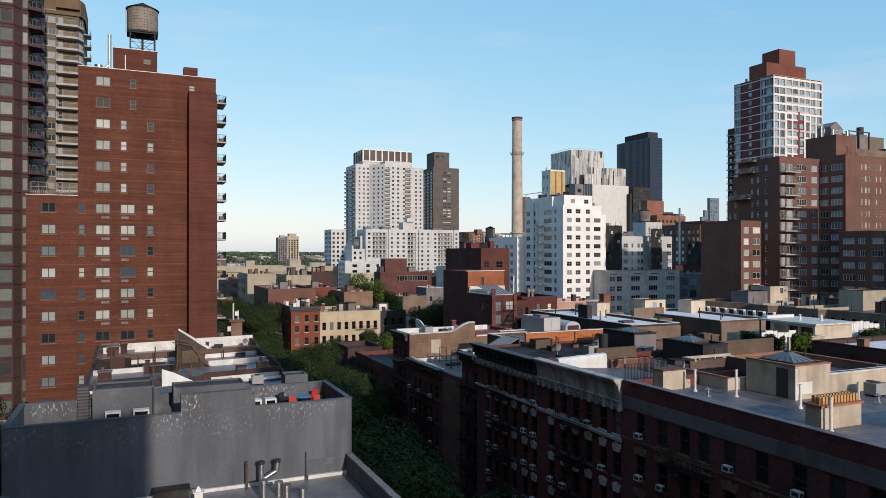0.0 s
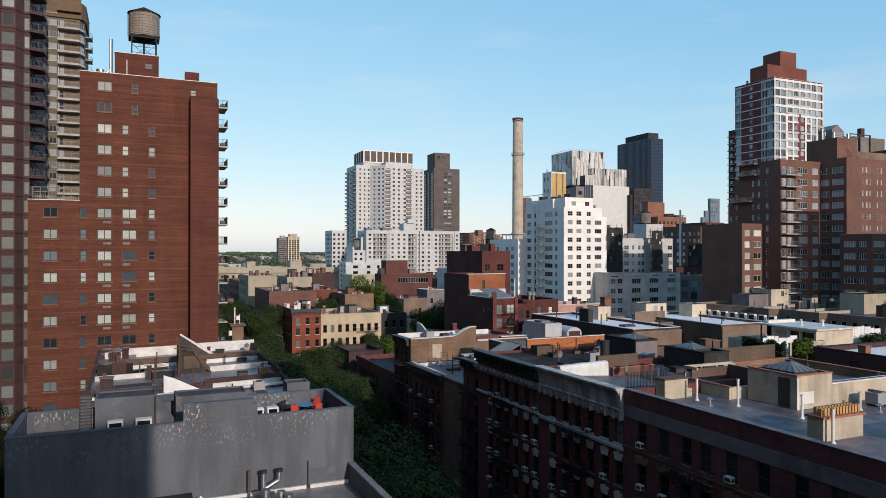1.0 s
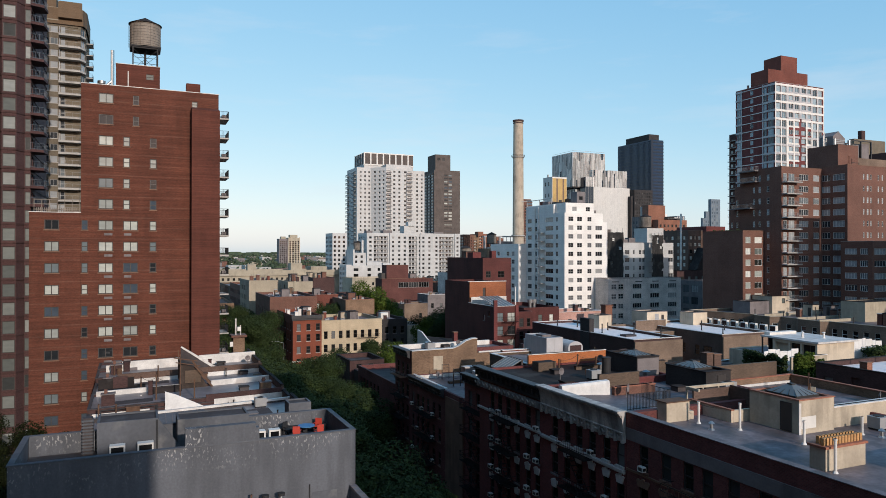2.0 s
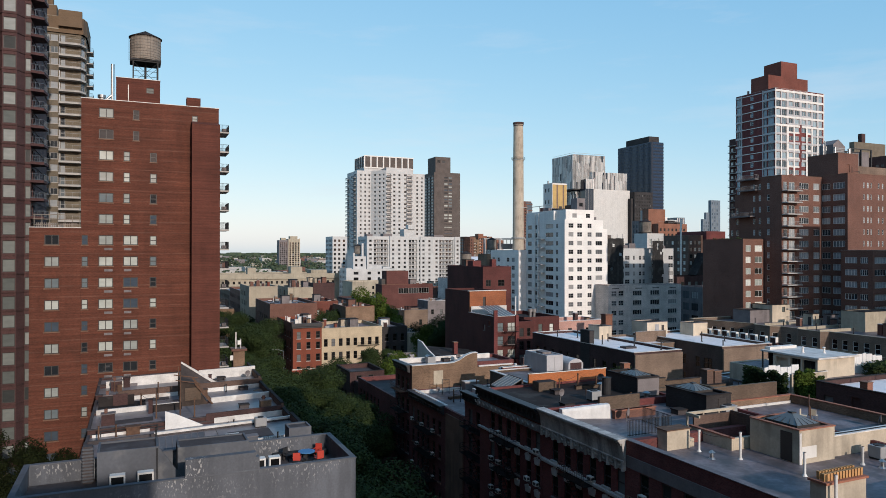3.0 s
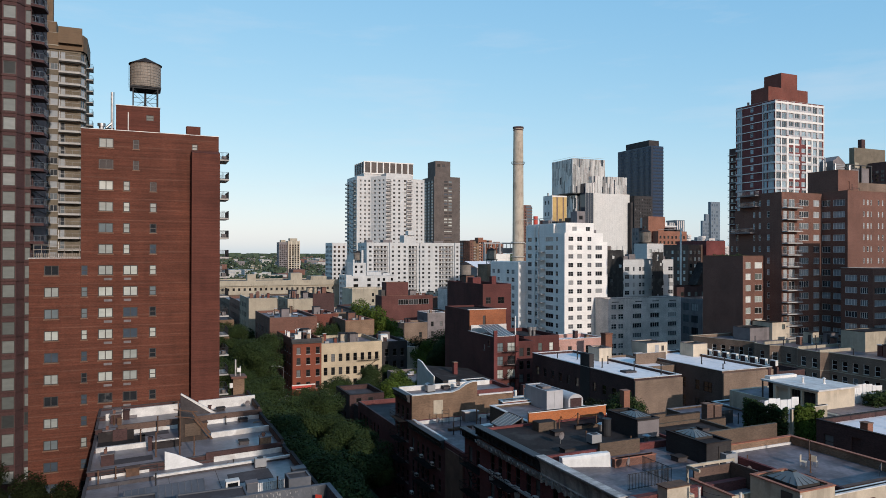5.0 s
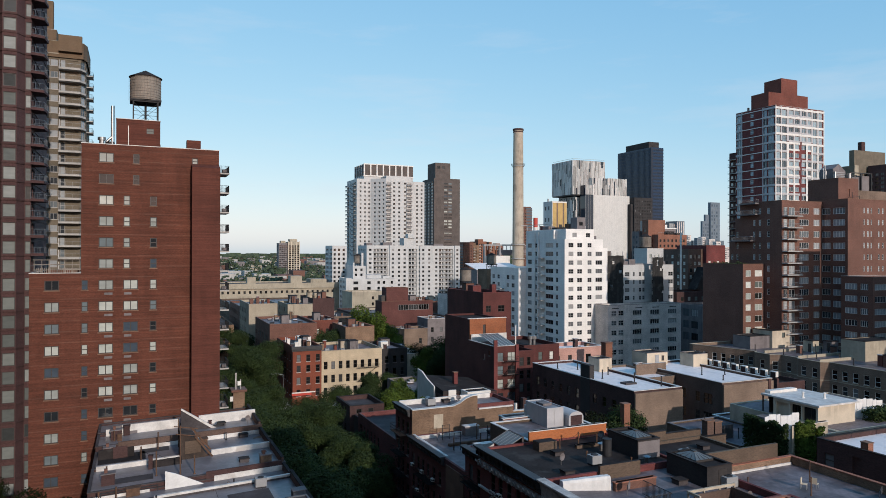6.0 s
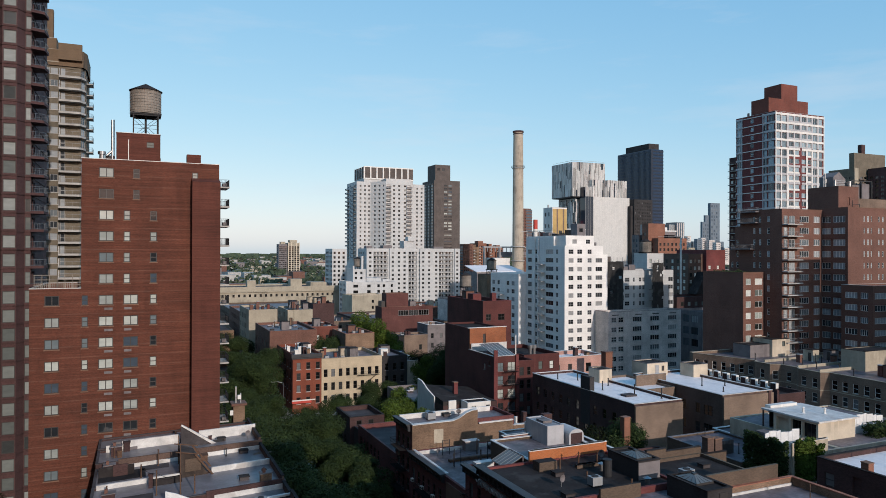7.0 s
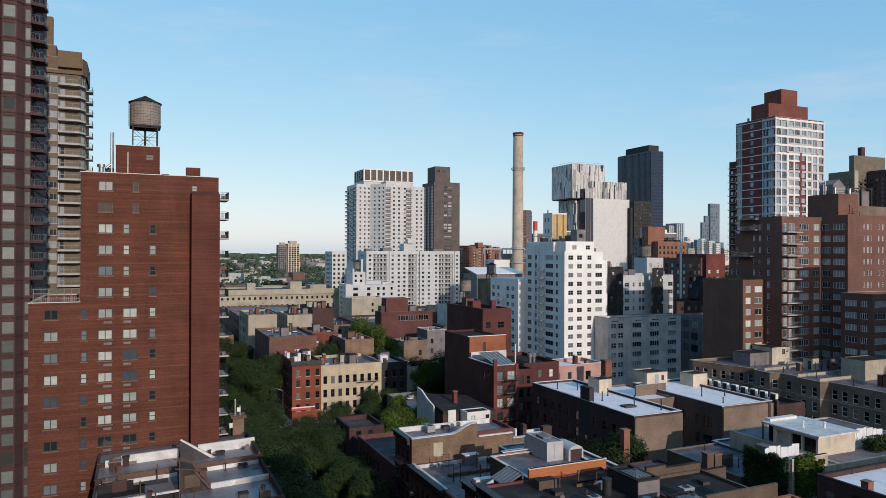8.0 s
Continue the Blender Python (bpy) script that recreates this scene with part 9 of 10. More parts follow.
# tower with slatted facades
def slats(parent, x0, x1, y, z0, z1, step, seed, dense=0.8, axis="S"):
    """Irregular vertical strips of pale metal with dark glass between them."""
    rng = random.Random(seed)
    sets = {0: [], 1: [], 2: []}
    k = x0
    while k < x1 - 0.4:
        zz = z0
        while zz < z1 - 1:
            hh = min(rng.uniform(6, 16), z1 - zz)
            w = rng.uniform(0.45, 0.78) * step
            if rng.random() < dense:
                b = (k, y - 0.6, zz, k + w, y - 0.02, zz + hh) if axis == "S" else (y - 0.6, k, zz, y - 0.02, k + w, zz + hh)
                sets[rng.choice((0, 0, 1, 2))].append(b)
            zz += hh
        k += step
    for j, mt in ((0, WHITE), (1, CONC), (2, B_GREYBR)):
        stuff("fin", mt, parent, sets[j])


gt = thing("slatted_tower", "grey tower with irregular vertical fins on its facade", "tower")
far_tower("", "", rect(412.6, 600, 452.2, 639), 134.6, G_TOWER, {}, z0=99, parent=gt, roof=GREYR)
slats(gt, 412.7, 452, 600, 99.1, 134.4, 1.25, 4, 0.97)
slats(gt, 600.1, 639, 412.6, 99.1, 134.4, 1.7, 6, 0.97, "W")
far_tower("", "", rect(419, 604, 452, 636), 99.0, G_TOWER, {}, parent=gt, par=0)
slats(gt, 419.1, 432, 604, 40, 96.5, 1.5, 7, 0.75)
slats(gt, 604.2, 635, 419, 40, 96.5, 1.7, 8, 0.8, "W")
boxes("soffit_band", FRAME_D, gt, (412.8, 600.2, 98.2, 451, 638.6, 98.98))
boxes("roof_rail", STEEL, gt, (412.8, 600.3, 136.0, 452, 600.5, 136.2), (412.8, 600.3, 136.0, 413.0, 638, 136.2))
g3 = thing("slatted_block", "pale slatted block with fine vertical lines", "tower")
far_tower("", "", rect(431.4, 592, 478.4, 630), 98.6, WHITE, {}, parent=g3, par=0)
far_tower("", "", rect(432.4, 593, 475.4, 628), 116.3, G_TOWER, {}, z0=98.5, parent=g3)
stuff("fin", B_OFFW, g3, [(431.7 + 0.9 * k, 591.86, 0, 431.95 + 0.9 * k, 591.98, 98.4) for k in range(52)])
slats(g3, 432.5, 475.3, 593, 98.7, 116.6, 1.2, 9, 0.94)
slats(g3, 593.2, 627, 432.4, 98.7, 116.6, 1.6, 11, 0.86, "W")
g4 = far_tower("glazed_block", "dark glazed stair tower between slatted blocks", rect(421.6, 591, 431.3, 601), 98.5, G_TOWER, {}, roof=TAR)
far_tower("", "", rect(421.6, 591.2, 431.2, 601), 108.4, G_TOWER, {}, z0=98.4, parent=g4, roof=TAR)
slats(g4, 421.7, 431.2, 591.2, 98.6, 108.6, 1.25, 12, 0.86)
stuff("mullion", FRAME_G, g4, [(421.6 + 3.2 * k, 590.8, 10, 421.85 + 3.2 * k, 590.98, 98.3) for k in range(4)])
pg = thing("plant_room", "glazed grey plant room with a steel frame", "plant room")
boxes("room", BANDC, pg, (304.6, 452, 0, 322, 466, 59))
boxes("roof_slab", WHITE, pg, (304.4, 451.6, 59.0, 322.3, 466, 59.6))
boxes("window_strip", G_BLUE, pg, (305, 451.9, 52, 321.5, 451.98, 57.5))
stuff("mullion", FRAME_G, pg, [(305 + 2.4 * k, 451.6, 51, 305.25 + 2.4 * k, 451.88, 58.9) for k in range(8)])


dg = thing("glass_tower", "dark navy glass office tower with a fine window grid", "tower")
dg_z = [151 - 3.6 * k for k in range(36)]
far_tower("", "", rect(514, 600, 531, 657), 154, G_NAVY, {}, parent=dg, roof=TAR)
boxes("plant_room", B_BLACK, dg, (516, 606, 153, 530, 645, 161))
boxes("corner_pier", NAVYM, dg, (513.9, 599.7, 0, 516.4, 599.98, 154.2))
stuff("floor_band", NAVYM, dg, [(516.4, 599.7, z, 531, 599.98, z + 1.5) for z in dg_z] + [(513.8, 600, z, 513.98, 657, z + 0.5) for z in dg_z])
stuff("mullion", NAVYM, dg, [(513.78, 600.6 + 2 * k, 10, 513.98, 600.9 + 2 * k, 153) for k in range(28)])
bk = far_tower("glass_tower", "lower black glass block before the tower", rect(479, 585, 503, 598), 97, B_BLACK, {0: one(spaced(1.2, 2.2, 1.3, 10), [94 - 3.4 * k for k in range(16)], 1.7)}, roof=TAR)
far_tower("", "", rect(476, 587, 478.95, 598), 90, B_BLACK, {}, parent=bk, roof=TAR)

# rust brick blocks among the towers
oz = [54.6 - 2.9 * k for k in range(15)]
ob = thing("office_block", "rust brick apartment block with a tall stair bulkhead", "apartment building")
far_tower("", "", rect(261.8, 300, 282.0, 320), 49.4, B_RUST, {0: rows(spaced(0.9, 2.75, 1.3, 7), [46.8 - 2.9 * k for k in range(13)], 1.5, "hung"), 3: one(spaced(2, 4, 1.6, 4), [46.8 - 2.9 * k for k in range(13)], 1.5)}, parent=ob)
far_tower("", "", rect(259.2, 305, 271.0, 310), 57.6, B_RUST, {3: one([(1, 3)], [52.5], 1.6)}, parent=ob)
boxes("roof_rail", FRAME_G, ob, (262.2, 300.3, 50.3, 281.6, 300.38, 50.4))
boxes("roof_box", TAR, ob, (270.5, 302, 48.6, 275, 306, 51.3), (277.5, 303, 48.6, 280.5, 308, 50.6))
# grey band paint and blue panes stand in for shade on this block
far_tower("office_block", "apartment block with shade put into its grey-blue colour", rect(258.6, 312, 266.4, 318), 51.4, BANDC, {0: one(spaced(0.8, 2.2, 1.3, 4), [49 - 2.9 * k for k in range(12)], 1.6), 3: one(spaced(0.8, 2.5, 1.4, 2), [49 - 2.9 * k for k in range(12)], 1.6)}, gm=G_BLUE)
far_tower("office_block", "pale blue stair box on a grey block", rect(263.6, 313, 266.2, 317), 57.4, G_BLUE, {}, z0=50.0)
gy = far_tower("office_block", "pale grey low block with a roof garden", rect(373, 420, 384, 440), 57.6, BANDC, {0: one(spaced(0.6, 3.4, 2.6, 3), [55, 51], 2.2)}, gm=G_BLUE)
boxes("roof_frame", FRAME_W, gy, (373, 419.6, 57.6, 384.4, 420, 58.4), (375, 424, 57.5, 379, 430, 61))
for x0, x1, y0, h in ((814, 824, 905, 88), (825.2, 842, 900, 91.5), (842.4, 850, 915, 80)):
    t = far_tower("glass_tower", "hazy blue glass apartment tower", rect(x0, y0, x1, y0 + 26), h, G_BLUE, {}, roof=GREYR)
    stuff("mullion", B_GREYBR, t, [(x0 + 0.4 + 4.4 * k, y0 - 0.4, 0, x0 + 1.8 + 4.4 * k, y0 - 0.02, h - 1) for k in range(int((x1 - x0) / 4.4) + 1)])

# grey-brown towers beyond the brown block
rg = thing("grey_tower", "grey-brown concrete tower with a plant room", "tower")
rg_z = [98 - 3.1 * k for k in range(26)]
far_tower("", "", rect(484, 345, 540, 365.5), 104, B_STONE, {0: one(spaced(2, 4.6, 3, 12), rg_z, 1.9), 3: one(spaced(1.5, 3.8, 2.4, 5), rg_z, 1.9)}, parent=rg)
boxes("corner_pier", TANST, rg, (484.2, 344.6, 0, 488.4, 344.98, 104.2), (504, 344.6, 0, 508, 344.98, 104.2))
stuff("balcony_front", B_SMOKE, rg, [(488.6, 343.8, z - 2.6, 495.5, 344.98, z - 1.7) for z in rg_z])
far_tower("", "", rect(487, 347, 522, 351), 115.8, B_STONE, {}, z0=103, parent=rg)
boxes("flue", B_DARK, rg, (496, 347.6, 115, 500, 350.6, 122.5))
dk = far_tower("grey_tower", "dark brown tower behind the concrete tower", rect(498, 330, 545, 344), 104, B_DARK, {0: one(spaced(2, 4, 2.4, 10), rg_z, 1.8), 3: one(spaced(1.5, 4, 2.4, 3), rg_z, 1.8)})

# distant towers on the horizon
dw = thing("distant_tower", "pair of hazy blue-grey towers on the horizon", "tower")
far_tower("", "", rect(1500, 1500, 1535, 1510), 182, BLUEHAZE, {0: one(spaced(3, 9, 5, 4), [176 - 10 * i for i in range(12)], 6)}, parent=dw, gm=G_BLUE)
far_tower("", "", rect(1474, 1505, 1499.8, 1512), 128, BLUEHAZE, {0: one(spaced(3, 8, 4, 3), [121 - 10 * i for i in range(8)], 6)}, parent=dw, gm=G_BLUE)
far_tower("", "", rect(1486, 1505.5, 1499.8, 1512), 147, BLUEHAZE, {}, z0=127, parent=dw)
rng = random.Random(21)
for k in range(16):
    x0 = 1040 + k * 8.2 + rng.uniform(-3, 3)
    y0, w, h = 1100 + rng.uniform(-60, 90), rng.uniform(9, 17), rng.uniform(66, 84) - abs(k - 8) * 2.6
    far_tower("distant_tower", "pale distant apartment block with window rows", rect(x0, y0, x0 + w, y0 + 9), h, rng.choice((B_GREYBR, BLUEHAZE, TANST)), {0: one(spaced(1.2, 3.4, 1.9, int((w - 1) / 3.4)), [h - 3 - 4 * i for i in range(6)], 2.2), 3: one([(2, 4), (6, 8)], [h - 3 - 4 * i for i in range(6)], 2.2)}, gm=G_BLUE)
ft = thing("twin_tower_block", "pair of grey and gold apartment towers beyond the trees", "tower")
fz = [50 - 3.4 * k for k in range(14)]
fd = Vector((math.sin(radians(24 - 12.35)), math.cos(radians(24 - 12.35)))) * 1250
far_tower("", "", rect(fd.x - 22, fd.y, fd.x - 7, fd.y + 20), 54, BANDC, {0: one(spaced(1.2, 3.4, 2.2, 4), fz, 2.1), 3: one(spaced(3, 6, 3.2, 2), fz, 1.9)}, parent=ft)
far_tower("", "", rect(fd.x - 6.5, fd.y - 4, fd.x + 13.5, fd.y + 20), 56, TANST, {0: one(spaced(1.6, 4.8, 3.2, 4), fz, 2.4)}, parent=ft)
boxes("pier", CREAM, ft, (fd.x - 6.6, fd.y - 4.6, 0, fd.x - 5.4, fd.y - 4.02, 57), (fd.x - 1.4, fd.y - 4.6, 0, fd.x - 0.2, fd.y - 4.02, 57), (fd.x + 7.6, fd.y - 4.6, 0, fd.x + 8.8, fd.y - 4.02, 57), (fd.x + 12.4, fd.y - 4.6, 0, fd.x + 13.6, fd.y - 4.02, 57))
boxes("crown", TANST, ft, (fd.x - 18, fd.y + 3, 53, fd.x - 10, fd.y + 14, 58), (fd.x - 3, fd.y, 55, fd.x + 10, fd.y + 14, 61))

# long tan building
tl = thing("long_tan_building", "long tan stone institutional building with a flat cornice", "building")
far_tower("", "", rect(44, 420, 116, 450), 20.6, TANST, {0: one(spaced(2, 3.1, 1.3, 22), [16.2], 1.6) + one(spaced(2.4, 3.1, 1.3, 22), [11.5, 6.8], 2.6)}, parent=tl)
boxes("cornice", TANST, tl, (43.5, 419.2, 17.4, 116.5, 419.98, 18.2))
for q in ((62, 430, 20, 67, 436, 24), (88, 430, 20, 95, 438, 24.5), (100, 428, 20, 110, 440, 22.5)):
    boxes("roof_house", TANST, tl, q)

# low houses out to the horizon: one mesh for each tone
for tone, (mt, seed) in enumerate(((BANDC, 1), (B_BROWN, 2), (TANST, 3), (CONC, 4))):
    rng = random.Random(seed)
    bm = bmesh.new()
    for k in range(420):
        a, d = radians(rng.uniform(-12, 62)), rng.uniform(0, 1) ** 0.8 * 2900 + 480
        x, y = math.sin(a) * d, math.cos(a) * d
        if 240 < x < 540 and y < 700:
            continue
        w, l, h = rng.uniform(9, 26), rng.uniform(9, 34), rng.uniform(5, 14) + (d > 1500) * rng.uniform(0, 6)
        box(bm, x - w / 2, y - l / 2, 0, x + w / 2, y + l / 2, h)
    solo("distant_houses", bm, mt, "low distant houses spread to the horizon", "houses", kind="stuff")


# ---- trees ----
def crown_mesh(seed, r, h, leaves, size, material, name="crown"):
    """Leaf clumps on an uneven set of lobes; each leaf is a small folded blade."""
    rng = random.Random(seed)
    lobes = [(Vector((rng.gauss(0, r * 0.42), rng.gauss(0, r * 0.42), rng.uniform(-0.36, 0.42) * h)), rng.uniform(0.34, 0.58) * r) for _ in range(11)]
    verts, faces = [], []
    for k in range(leaves):
        c, lr = rng.choice(lobes)
        d = Vector((rng.gauss(0, 1), rng.gauss(0, 1), rng.gauss(0, 0.85))).normalized()
        p = c + d * lr * rng.uniform(0.55, 1.05) ** 0.7
        p += Vector(noise.noise_vector(p * 0.9)) * 0.35
        n = (d + Vector((rng.gauss(0, 0.6), rng.gauss(0, 0.6), rng.gauss(0.35, 0.6)))).normalized()
        u = n.orthogonal().normalized()
        u = Matrix.Rotation(rng.uniform(0, 6.28), 3, n) @ u
        w = n.cross(u)
        s = size * rng.uniform(0.6, 1.3)
        i = len(verts)
        verts += [p - u * s, p + w * s * 0.55 + n * s * 0.1, p + u * s, p - w * s * 0.55 + n * s * 0.1]
        faces.append((i, i + 1, i + 2, i + 3))
    me = bpy.data.meshes.new(name)
    me.from_pydata(verts, [], faces)
    me.materials.append(material)
    return me


def trunk_mesh(seed, h, r):
    rng = random.Random(seed)
    bm = bmesh.new()
    pts = [Vector((0, 0, 0)), Vector((rng.uniform(-0.2, 0.2), rng.uniform(-0.2, 0.2), h * 0.3)), Vector((rng.uniform(-0.4, 0.4), rng.uniform(-0.4, 0.4), h * 0.62))]
    tube(bm, pts[0], pts[1], r, r * 0.8, n=9)
    tube(bm, pts[1], pts[2], r * 0.8, r * 0.5, n=9)
    for k in range(8):
        a = k * 2.4 + rng.uniform(-0.3, 0.3)
        s = pts[1].lerp(pts[2], rng.uniform(0.1, 1))
        e = s + Vector((math.cos(a) * h * 0.22, math.sin(a) * h * 0.22, h * rng.uniform(0.16, 0.34)))
        tube(bm, s, e, r * 0.36, r * 0.12, n=6)
        for j in range(2):
            b = a + rng.uniform(-0.9, 0.9)
            q = s.lerp(e, rng.uniform(0.5, 0.9))
            tube(bm, q, q + Vector((math.cos(b) * h * 0.12, math.sin(b) * h * 0.12, h * 0.1)), r * 0.15, r * 0.05, n=5)
    return mesh_of("trunk", bm, BARK)


KINDS = []
for k in range(4):
    KINDS.append((trunk_mesh(k, 10, 0.28), crown_mesh(k + 20, 4.3, 8.6, 26000, 0.13, LEAF)))
DUSKY = (trunk_mesh(8, 10, 0.26), crown_mesh(33, 4.3, 8.6, 18000, 0.14, LEAF3))
YELLOW = (trunk_mesh(7, 10, 0.26), crown_mesh(31, 3.9, 8.0, 14000, 0.15, LEAF2))


def tree(x, y, h, w=1.0, kind=0, label="leafy green street tree", z=0.0, group="street trees"):
    t = thing("tree", label, "tree", group=group, at=(x, y, z))
    t.rotation_euler = (0, 0, (x * 3.1 + y * 1.7) % 6.28)
    tm, cm = KINDS[kind % 4] if kind < 9 else DUSKY if kind == 20 else YELLOW
    s = h / 13.0
    for nm, me, zz in (("trunk", tm, 0), ("crown", cm, 8.6)):
        o = new(nm, me)
        o.parent, o.location, o.scale = t, (0, 0, zz * s), (s * w, s * w, s)
    return t


rng = random.Random(21)
k = 0
for y in (50, 56, 62, 68.5, 75, 81.5, 88, 95, 102, 109, 116, 123):
    for x in (18.0, 29.4):
        if x > 25 and y < 65:
            tree(26.6 + rng.uniform(-0.4, 0.3), y + rng.uniform(-2, 2), rng.uniform(8.2, 9.6), 1.2, k % 4)
        elif x > 25 and y < 92:
            continue
        else:
            tree(x + rng.uniform(-0.5, 1.2), y + rng.uniform(-2, 2), rng.uniform(11.0, 14.0) * (0.92 if x > 25 else 1.0), 1.3, k % 4)
        k += 1
for x, y, h, kd in ((17.2, 128, 13, 1), (19, 138, 12, 2), (24.5, 133, 10, 3), (33, 140, 9.5, 0), (40, 146, 10, 1), (47, 150, 9, 2), (30, 210, 13, 3), (31, 190, 15, 0), (18, 200, 14, 1), (19, 224, 13, 2), (17, 178, 14, 3), (30.5, 232, 13, 1), (18, 250, 12, 0), (28, 262, 12, 2), (22, 144, 10.5, 1), (27.5, 146, 9, 0), (21, 155, 9.5, 2), (18.5, 166, 12, 1), (20, 182, 12, 3), (27.5, 172.5, 15.5, 0), (24, 148, 12.5, 3), (23, 160, 10, 1), (26.5, 183, 12.5, 2)):
    tree(x, y, h, 1.15, kd)
for x, y, h, kd in ((43.6, 122.0, 14.2, 10), (47.4, 125.0, 13.6, 10), (49.8, 121.5, 12.2, 10), (70.5, 168, 14.5, 10), (72.5, 164, 12.0, 10), (68.8, 86.5, 14.5, 1), (52.5, 143, 12.0, 10), (56.5, 137.5, 11.5, 10), (49.5, 138, 10, 1), (61, 137, 10.5, 2), (55.5, 150, 10.5, 10), (58.5, 164, 9, 0), (62, 158, 9, 10), (51, 158, 10, 1), (69.5, 208, 20.5, 10), (67.5, 219, 22, 10), (72.0, 202, 17, 10), (51, 202, 15, 0), (54, 205, 15.5, 2), (47.5, 201, 14, 20), (74.5, 186, 13, 20), (77.5, 178, 12, 10), (100, 258, 20, 1), (88, 176, 13, 2), (60.5, 84, 15.0, 20), (63.5, 80, 13.5, 20), (76, 168, 16, 0), (72, 162, 14, 1), (-10, 96, 11, 20), (-14, 88, 10, 20), (-11, 78, 11, 20), (-17, 100, 11, 20)):
    tree(x, y, h, 1.1, kd, "leafy green tree in a rear yard", group="yard trees")
# climbing plants and shrubs on the penthouse terrace
rng = random.Random(5)
for nm, x0, y0, x1, y1, z0, z1, n in (("ivy_hedge", 69.7, 58.6, 70.38, 64.8, 14.9, 19.6, 9000), ("climbing_vine", 70.8, 57.6, 73.6, 58.18, 14.9, 20.0, 7000), ("climbing_vine", 74.2, 57.7, 75.4, 58.18, 14.9, 19.0, 1200), ("terrace_shrub", 88, 60.0, 94, 62, 17.6, 19.3, 3500)):
    verts, faces = [], []
    for _ in range(n):
        p = Vector((rng.uniform(x0, x1), rng.uniform(y0, y1), z0 + (z1 - z0) * rng.random() ** 0.8))
        p.z -= 0.8 * abs(noise.noise(p * 0.8))
        a = Vector((rng.gauss(0, 1), rng.gauss(0, 1), rng.gauss(0, 1))).normalized()
        b = a.orthogonal().normalized()
        i = len(verts)
        verts += [p - a * 0.16, p + b * 0.09, p + a * 0.16, p - b * 0.09]
        faces.append((i, i + 1, i + 2, i + 3))
    me = bpy.data.meshes.new(nm)
    me.from_pydata(verts, [], faces)
    me.materials.append(LEAF if nm != "climbing_vine" else LEAF2)
    tagged(new(nm, me), "dense green leaves climbing the terrace wall", "plant", kind="stuff")
# woods towards the horizon: uneven clumps of broad leaves
rng = random.Random(77)
verts, faces = [], []
for k in range(900):
    a, d = radians(rng.uniform(-4, 60)), 470 + 3000 * rng.random() ** 1.1
    c = Vector((math.sin(a) * d, math.cos(a) * d, 0))
    if 100 < c.x < 560 and c.y < 720:
        continue
    r = rng.uniform(5, 10) * (1 + d / 2500)
    hh = rng.uniform(9, 15) * (1 + d / 4000)
    for _ in range(46):
        dd = Vector((rng.gauss(0, 1), rng.gauss(0, 1), rng.gauss(0, 0.6))).normalized()
        p = c + Vector((dd.x * r, dd.y * r, hh * 0.55 + dd.z * hh * 0.45))
        u = Vector((rng.gauss(0, 1), rng.gauss(0, 1), rng.gauss(0, 0.5))).normalized()
        w = u.orthogonal().normalized()
        s = r * 0.32
        i = len(verts)
        verts += [p - u * s, p + w * s * 0.7, p + u * s, p - w * s * 0.7]
        faces.append((i, i + 1, i + 2, i + 3))
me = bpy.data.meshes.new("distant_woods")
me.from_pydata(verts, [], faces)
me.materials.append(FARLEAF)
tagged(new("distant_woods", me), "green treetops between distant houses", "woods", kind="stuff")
# ridge on the horizon
bm = bmesh.new()
rng = random.Random(9)
for k in range(260):
    a = radians(-14 + 78 * k / 260)
    d = 3900 + rng.uniform(-150, 150)
    h = 26 + 9 * noise.noise(Vector((k * 0.07, 0, 0))) + rng.uniform(-3, 4)
    w = rng.uniform(25, 45)
    x, y = math.sin(a) * d, math.cos(a) * d
    tube(bm, (x, y, -1), (x, y, h), w * 1.5, w * 0.7, n=7)
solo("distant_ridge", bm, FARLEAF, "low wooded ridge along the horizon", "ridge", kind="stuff")

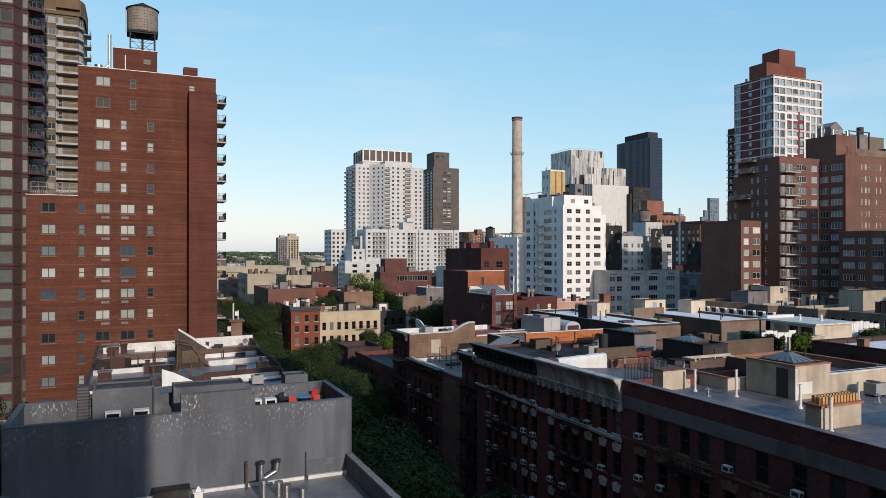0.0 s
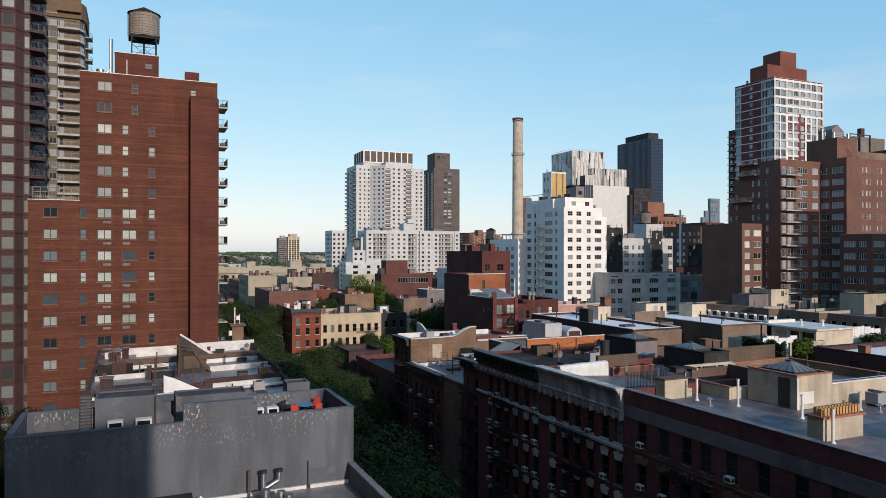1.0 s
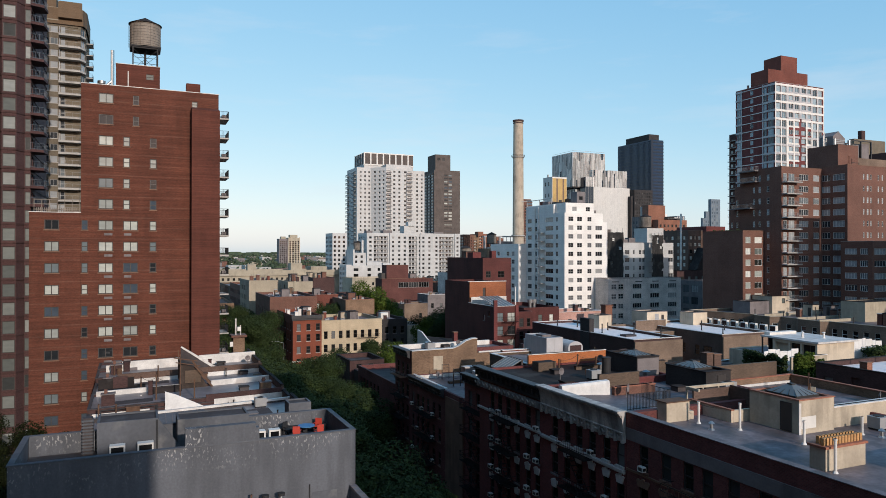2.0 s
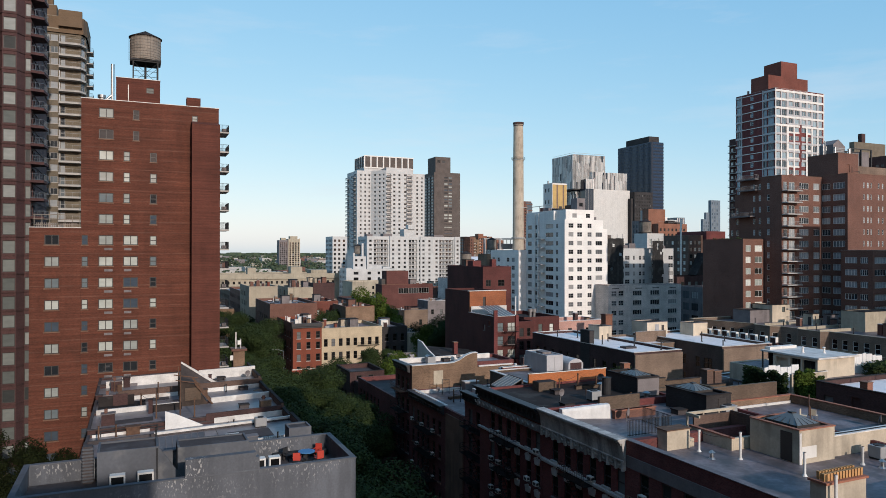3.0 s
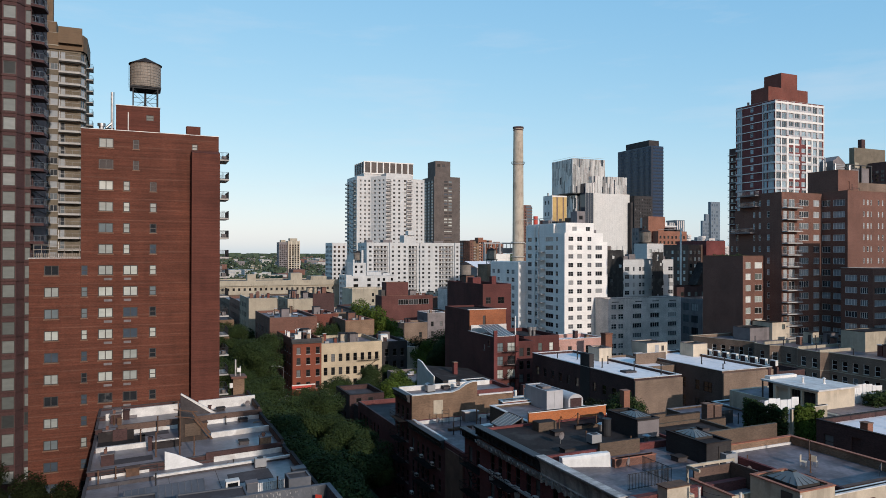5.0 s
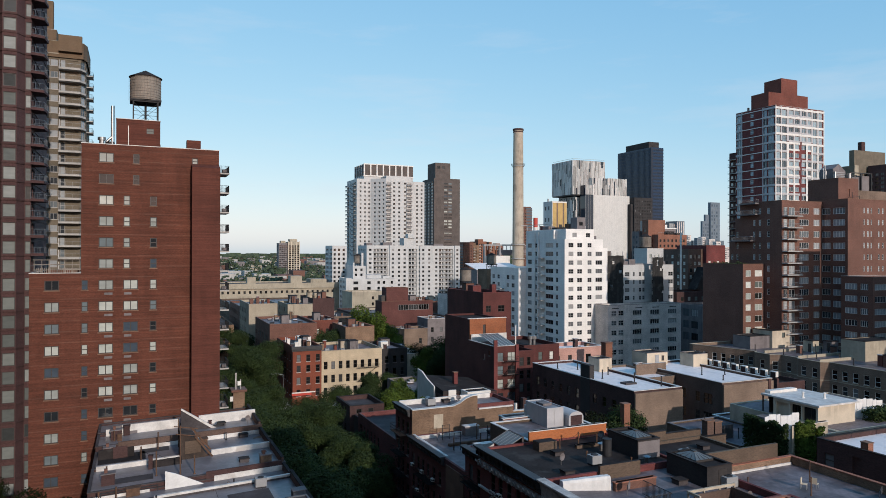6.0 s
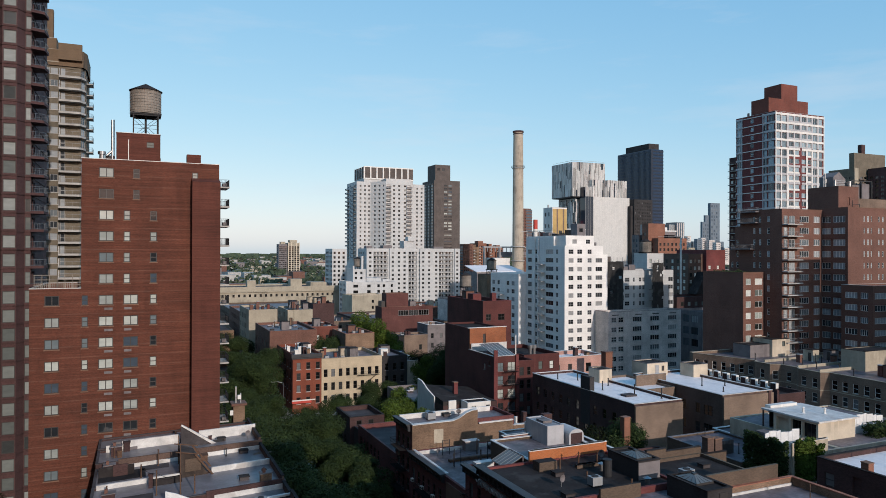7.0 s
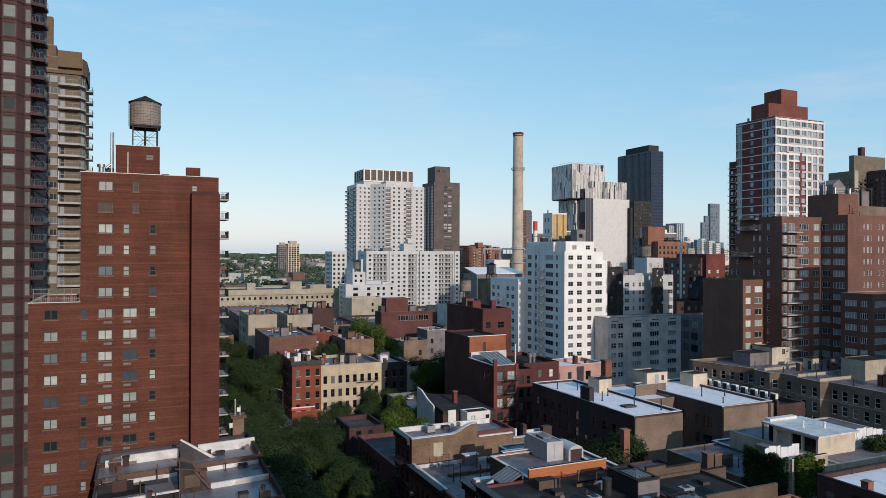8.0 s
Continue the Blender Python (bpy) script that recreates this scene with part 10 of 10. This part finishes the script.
# ---- street furniture ----
def street_lamp(x, y, h=8.5, arm=(1.8, 0.0), z=0.16):
    s = thing("street_lamp", "grey steel street lamp with a curved arm", "street lamp", group="street lamps", at=(x, y, z))
    bm = bmesh.new()
    tube(bm, (0, 0, 0), (0, 0, 0.8), 0.16, 0.11)
    tube(bm, (0, 0, 0.8), (0, 0, h), 0.09, 0.06)
    part("pole", bm, STEEL, s)
    bm = bmesh.new()
    tube(bm, (0, 0, h - 0.1), (arm[0] * 0.5, arm[1] * 0.5, h + 0.35), 0.05)
    tube(bm, (arm[0] * 0.5, arm[1] * 0.5, h + 0.35), (arm[0], arm[1], h + 0.4), 0.05)
    part("arm", bm, STEEL, s)
    bm = bmesh.new()
    box(bm, arm[0] - 0.35, arm[1] - 0.15, h + 0.3, arm[0] + 0.35, arm[1] + 0.15, h + 0.46)
    part("lamp_head", bm, WHITE, s)


street_lamp(33.6, 173.6, 9.0, (-2.6, 0.0))
street_lamp(17.5, 66.0, 11.8, (0.4, 0.0))
street_lamp(-10.3, 62.0, 13.0, (0.3, 0.0), 0.0)


def parked_car(x, y, turn, paint, label):
    c = thing("car", label, "car", group="parked cars", at=(x, y, 0.05))
    c.rotation_euler = (0, 0, radians(turn))
    bm = bmesh.new()
    prof = [(-2.2, 0.35), (2.2, 0.35), (2.2, 0.75), (1.2, 0.92), (0.6, 1.42), (-1.3, 1.42), (-1.9, 0.95), (-2.2, 0.9)]
    a = [bm.verts.new((u, -0.86, z)) for u, z in prof]
    b = [bm.verts.new((u, 0.86, z)) for u, z in prof]
    bm.faces.new(a)
    bm.faces.new(b[::-1])
    for i in range(len(prof)):
        bm.faces.new((a[i], a[(i + 1) % len(prof)], b[(i + 1) % len(prof)], b[i]))
    part("body", bm, paint, c)
    boxes("side_window", G_DARK, c, (-1.3, -0.875, 0.98, 0.6, -0.862, 1.34))
    boxes("side_window", G_DARK, c, (-1.3, 0.862, 0.98, 0.6, 0.875, 1.34))
    for sx in (-1.35, 1.35):
        for sy in (-0.8, 0.8):
            bm = bmesh.new()
            tube(bm, (sx, sy - 0.1, 0.32), (sx, sy + 0.1, 0.32), 0.32, n=14)
            part("wheel", bm, IRON, c)


for k, (x, y, pnt, lab) in enumerate(((31.5, 181, WHITE, "white parked car by the kerb"), (31.5, 187, IRON, "black parked car by the kerb"), (31.5, 193.5, BANDC, "grey parked car by the kerb"), (20.0, 186, WHITE, "white parked car by the kerb"), (20.0, 192, STEEL, "silver parked car by the kerb"), (20.0, 198, IRON, "black parked car by the kerb"), (26.0, 160, WHITE, "white car at the crossing"), (19.8, 120, IRON, "black parked car under the trees"), (28.4, 96, BANDC, "grey parked car under the trees"))):
    parked_car(x, y, 90 if k != 6 else 0, pnt, lab)
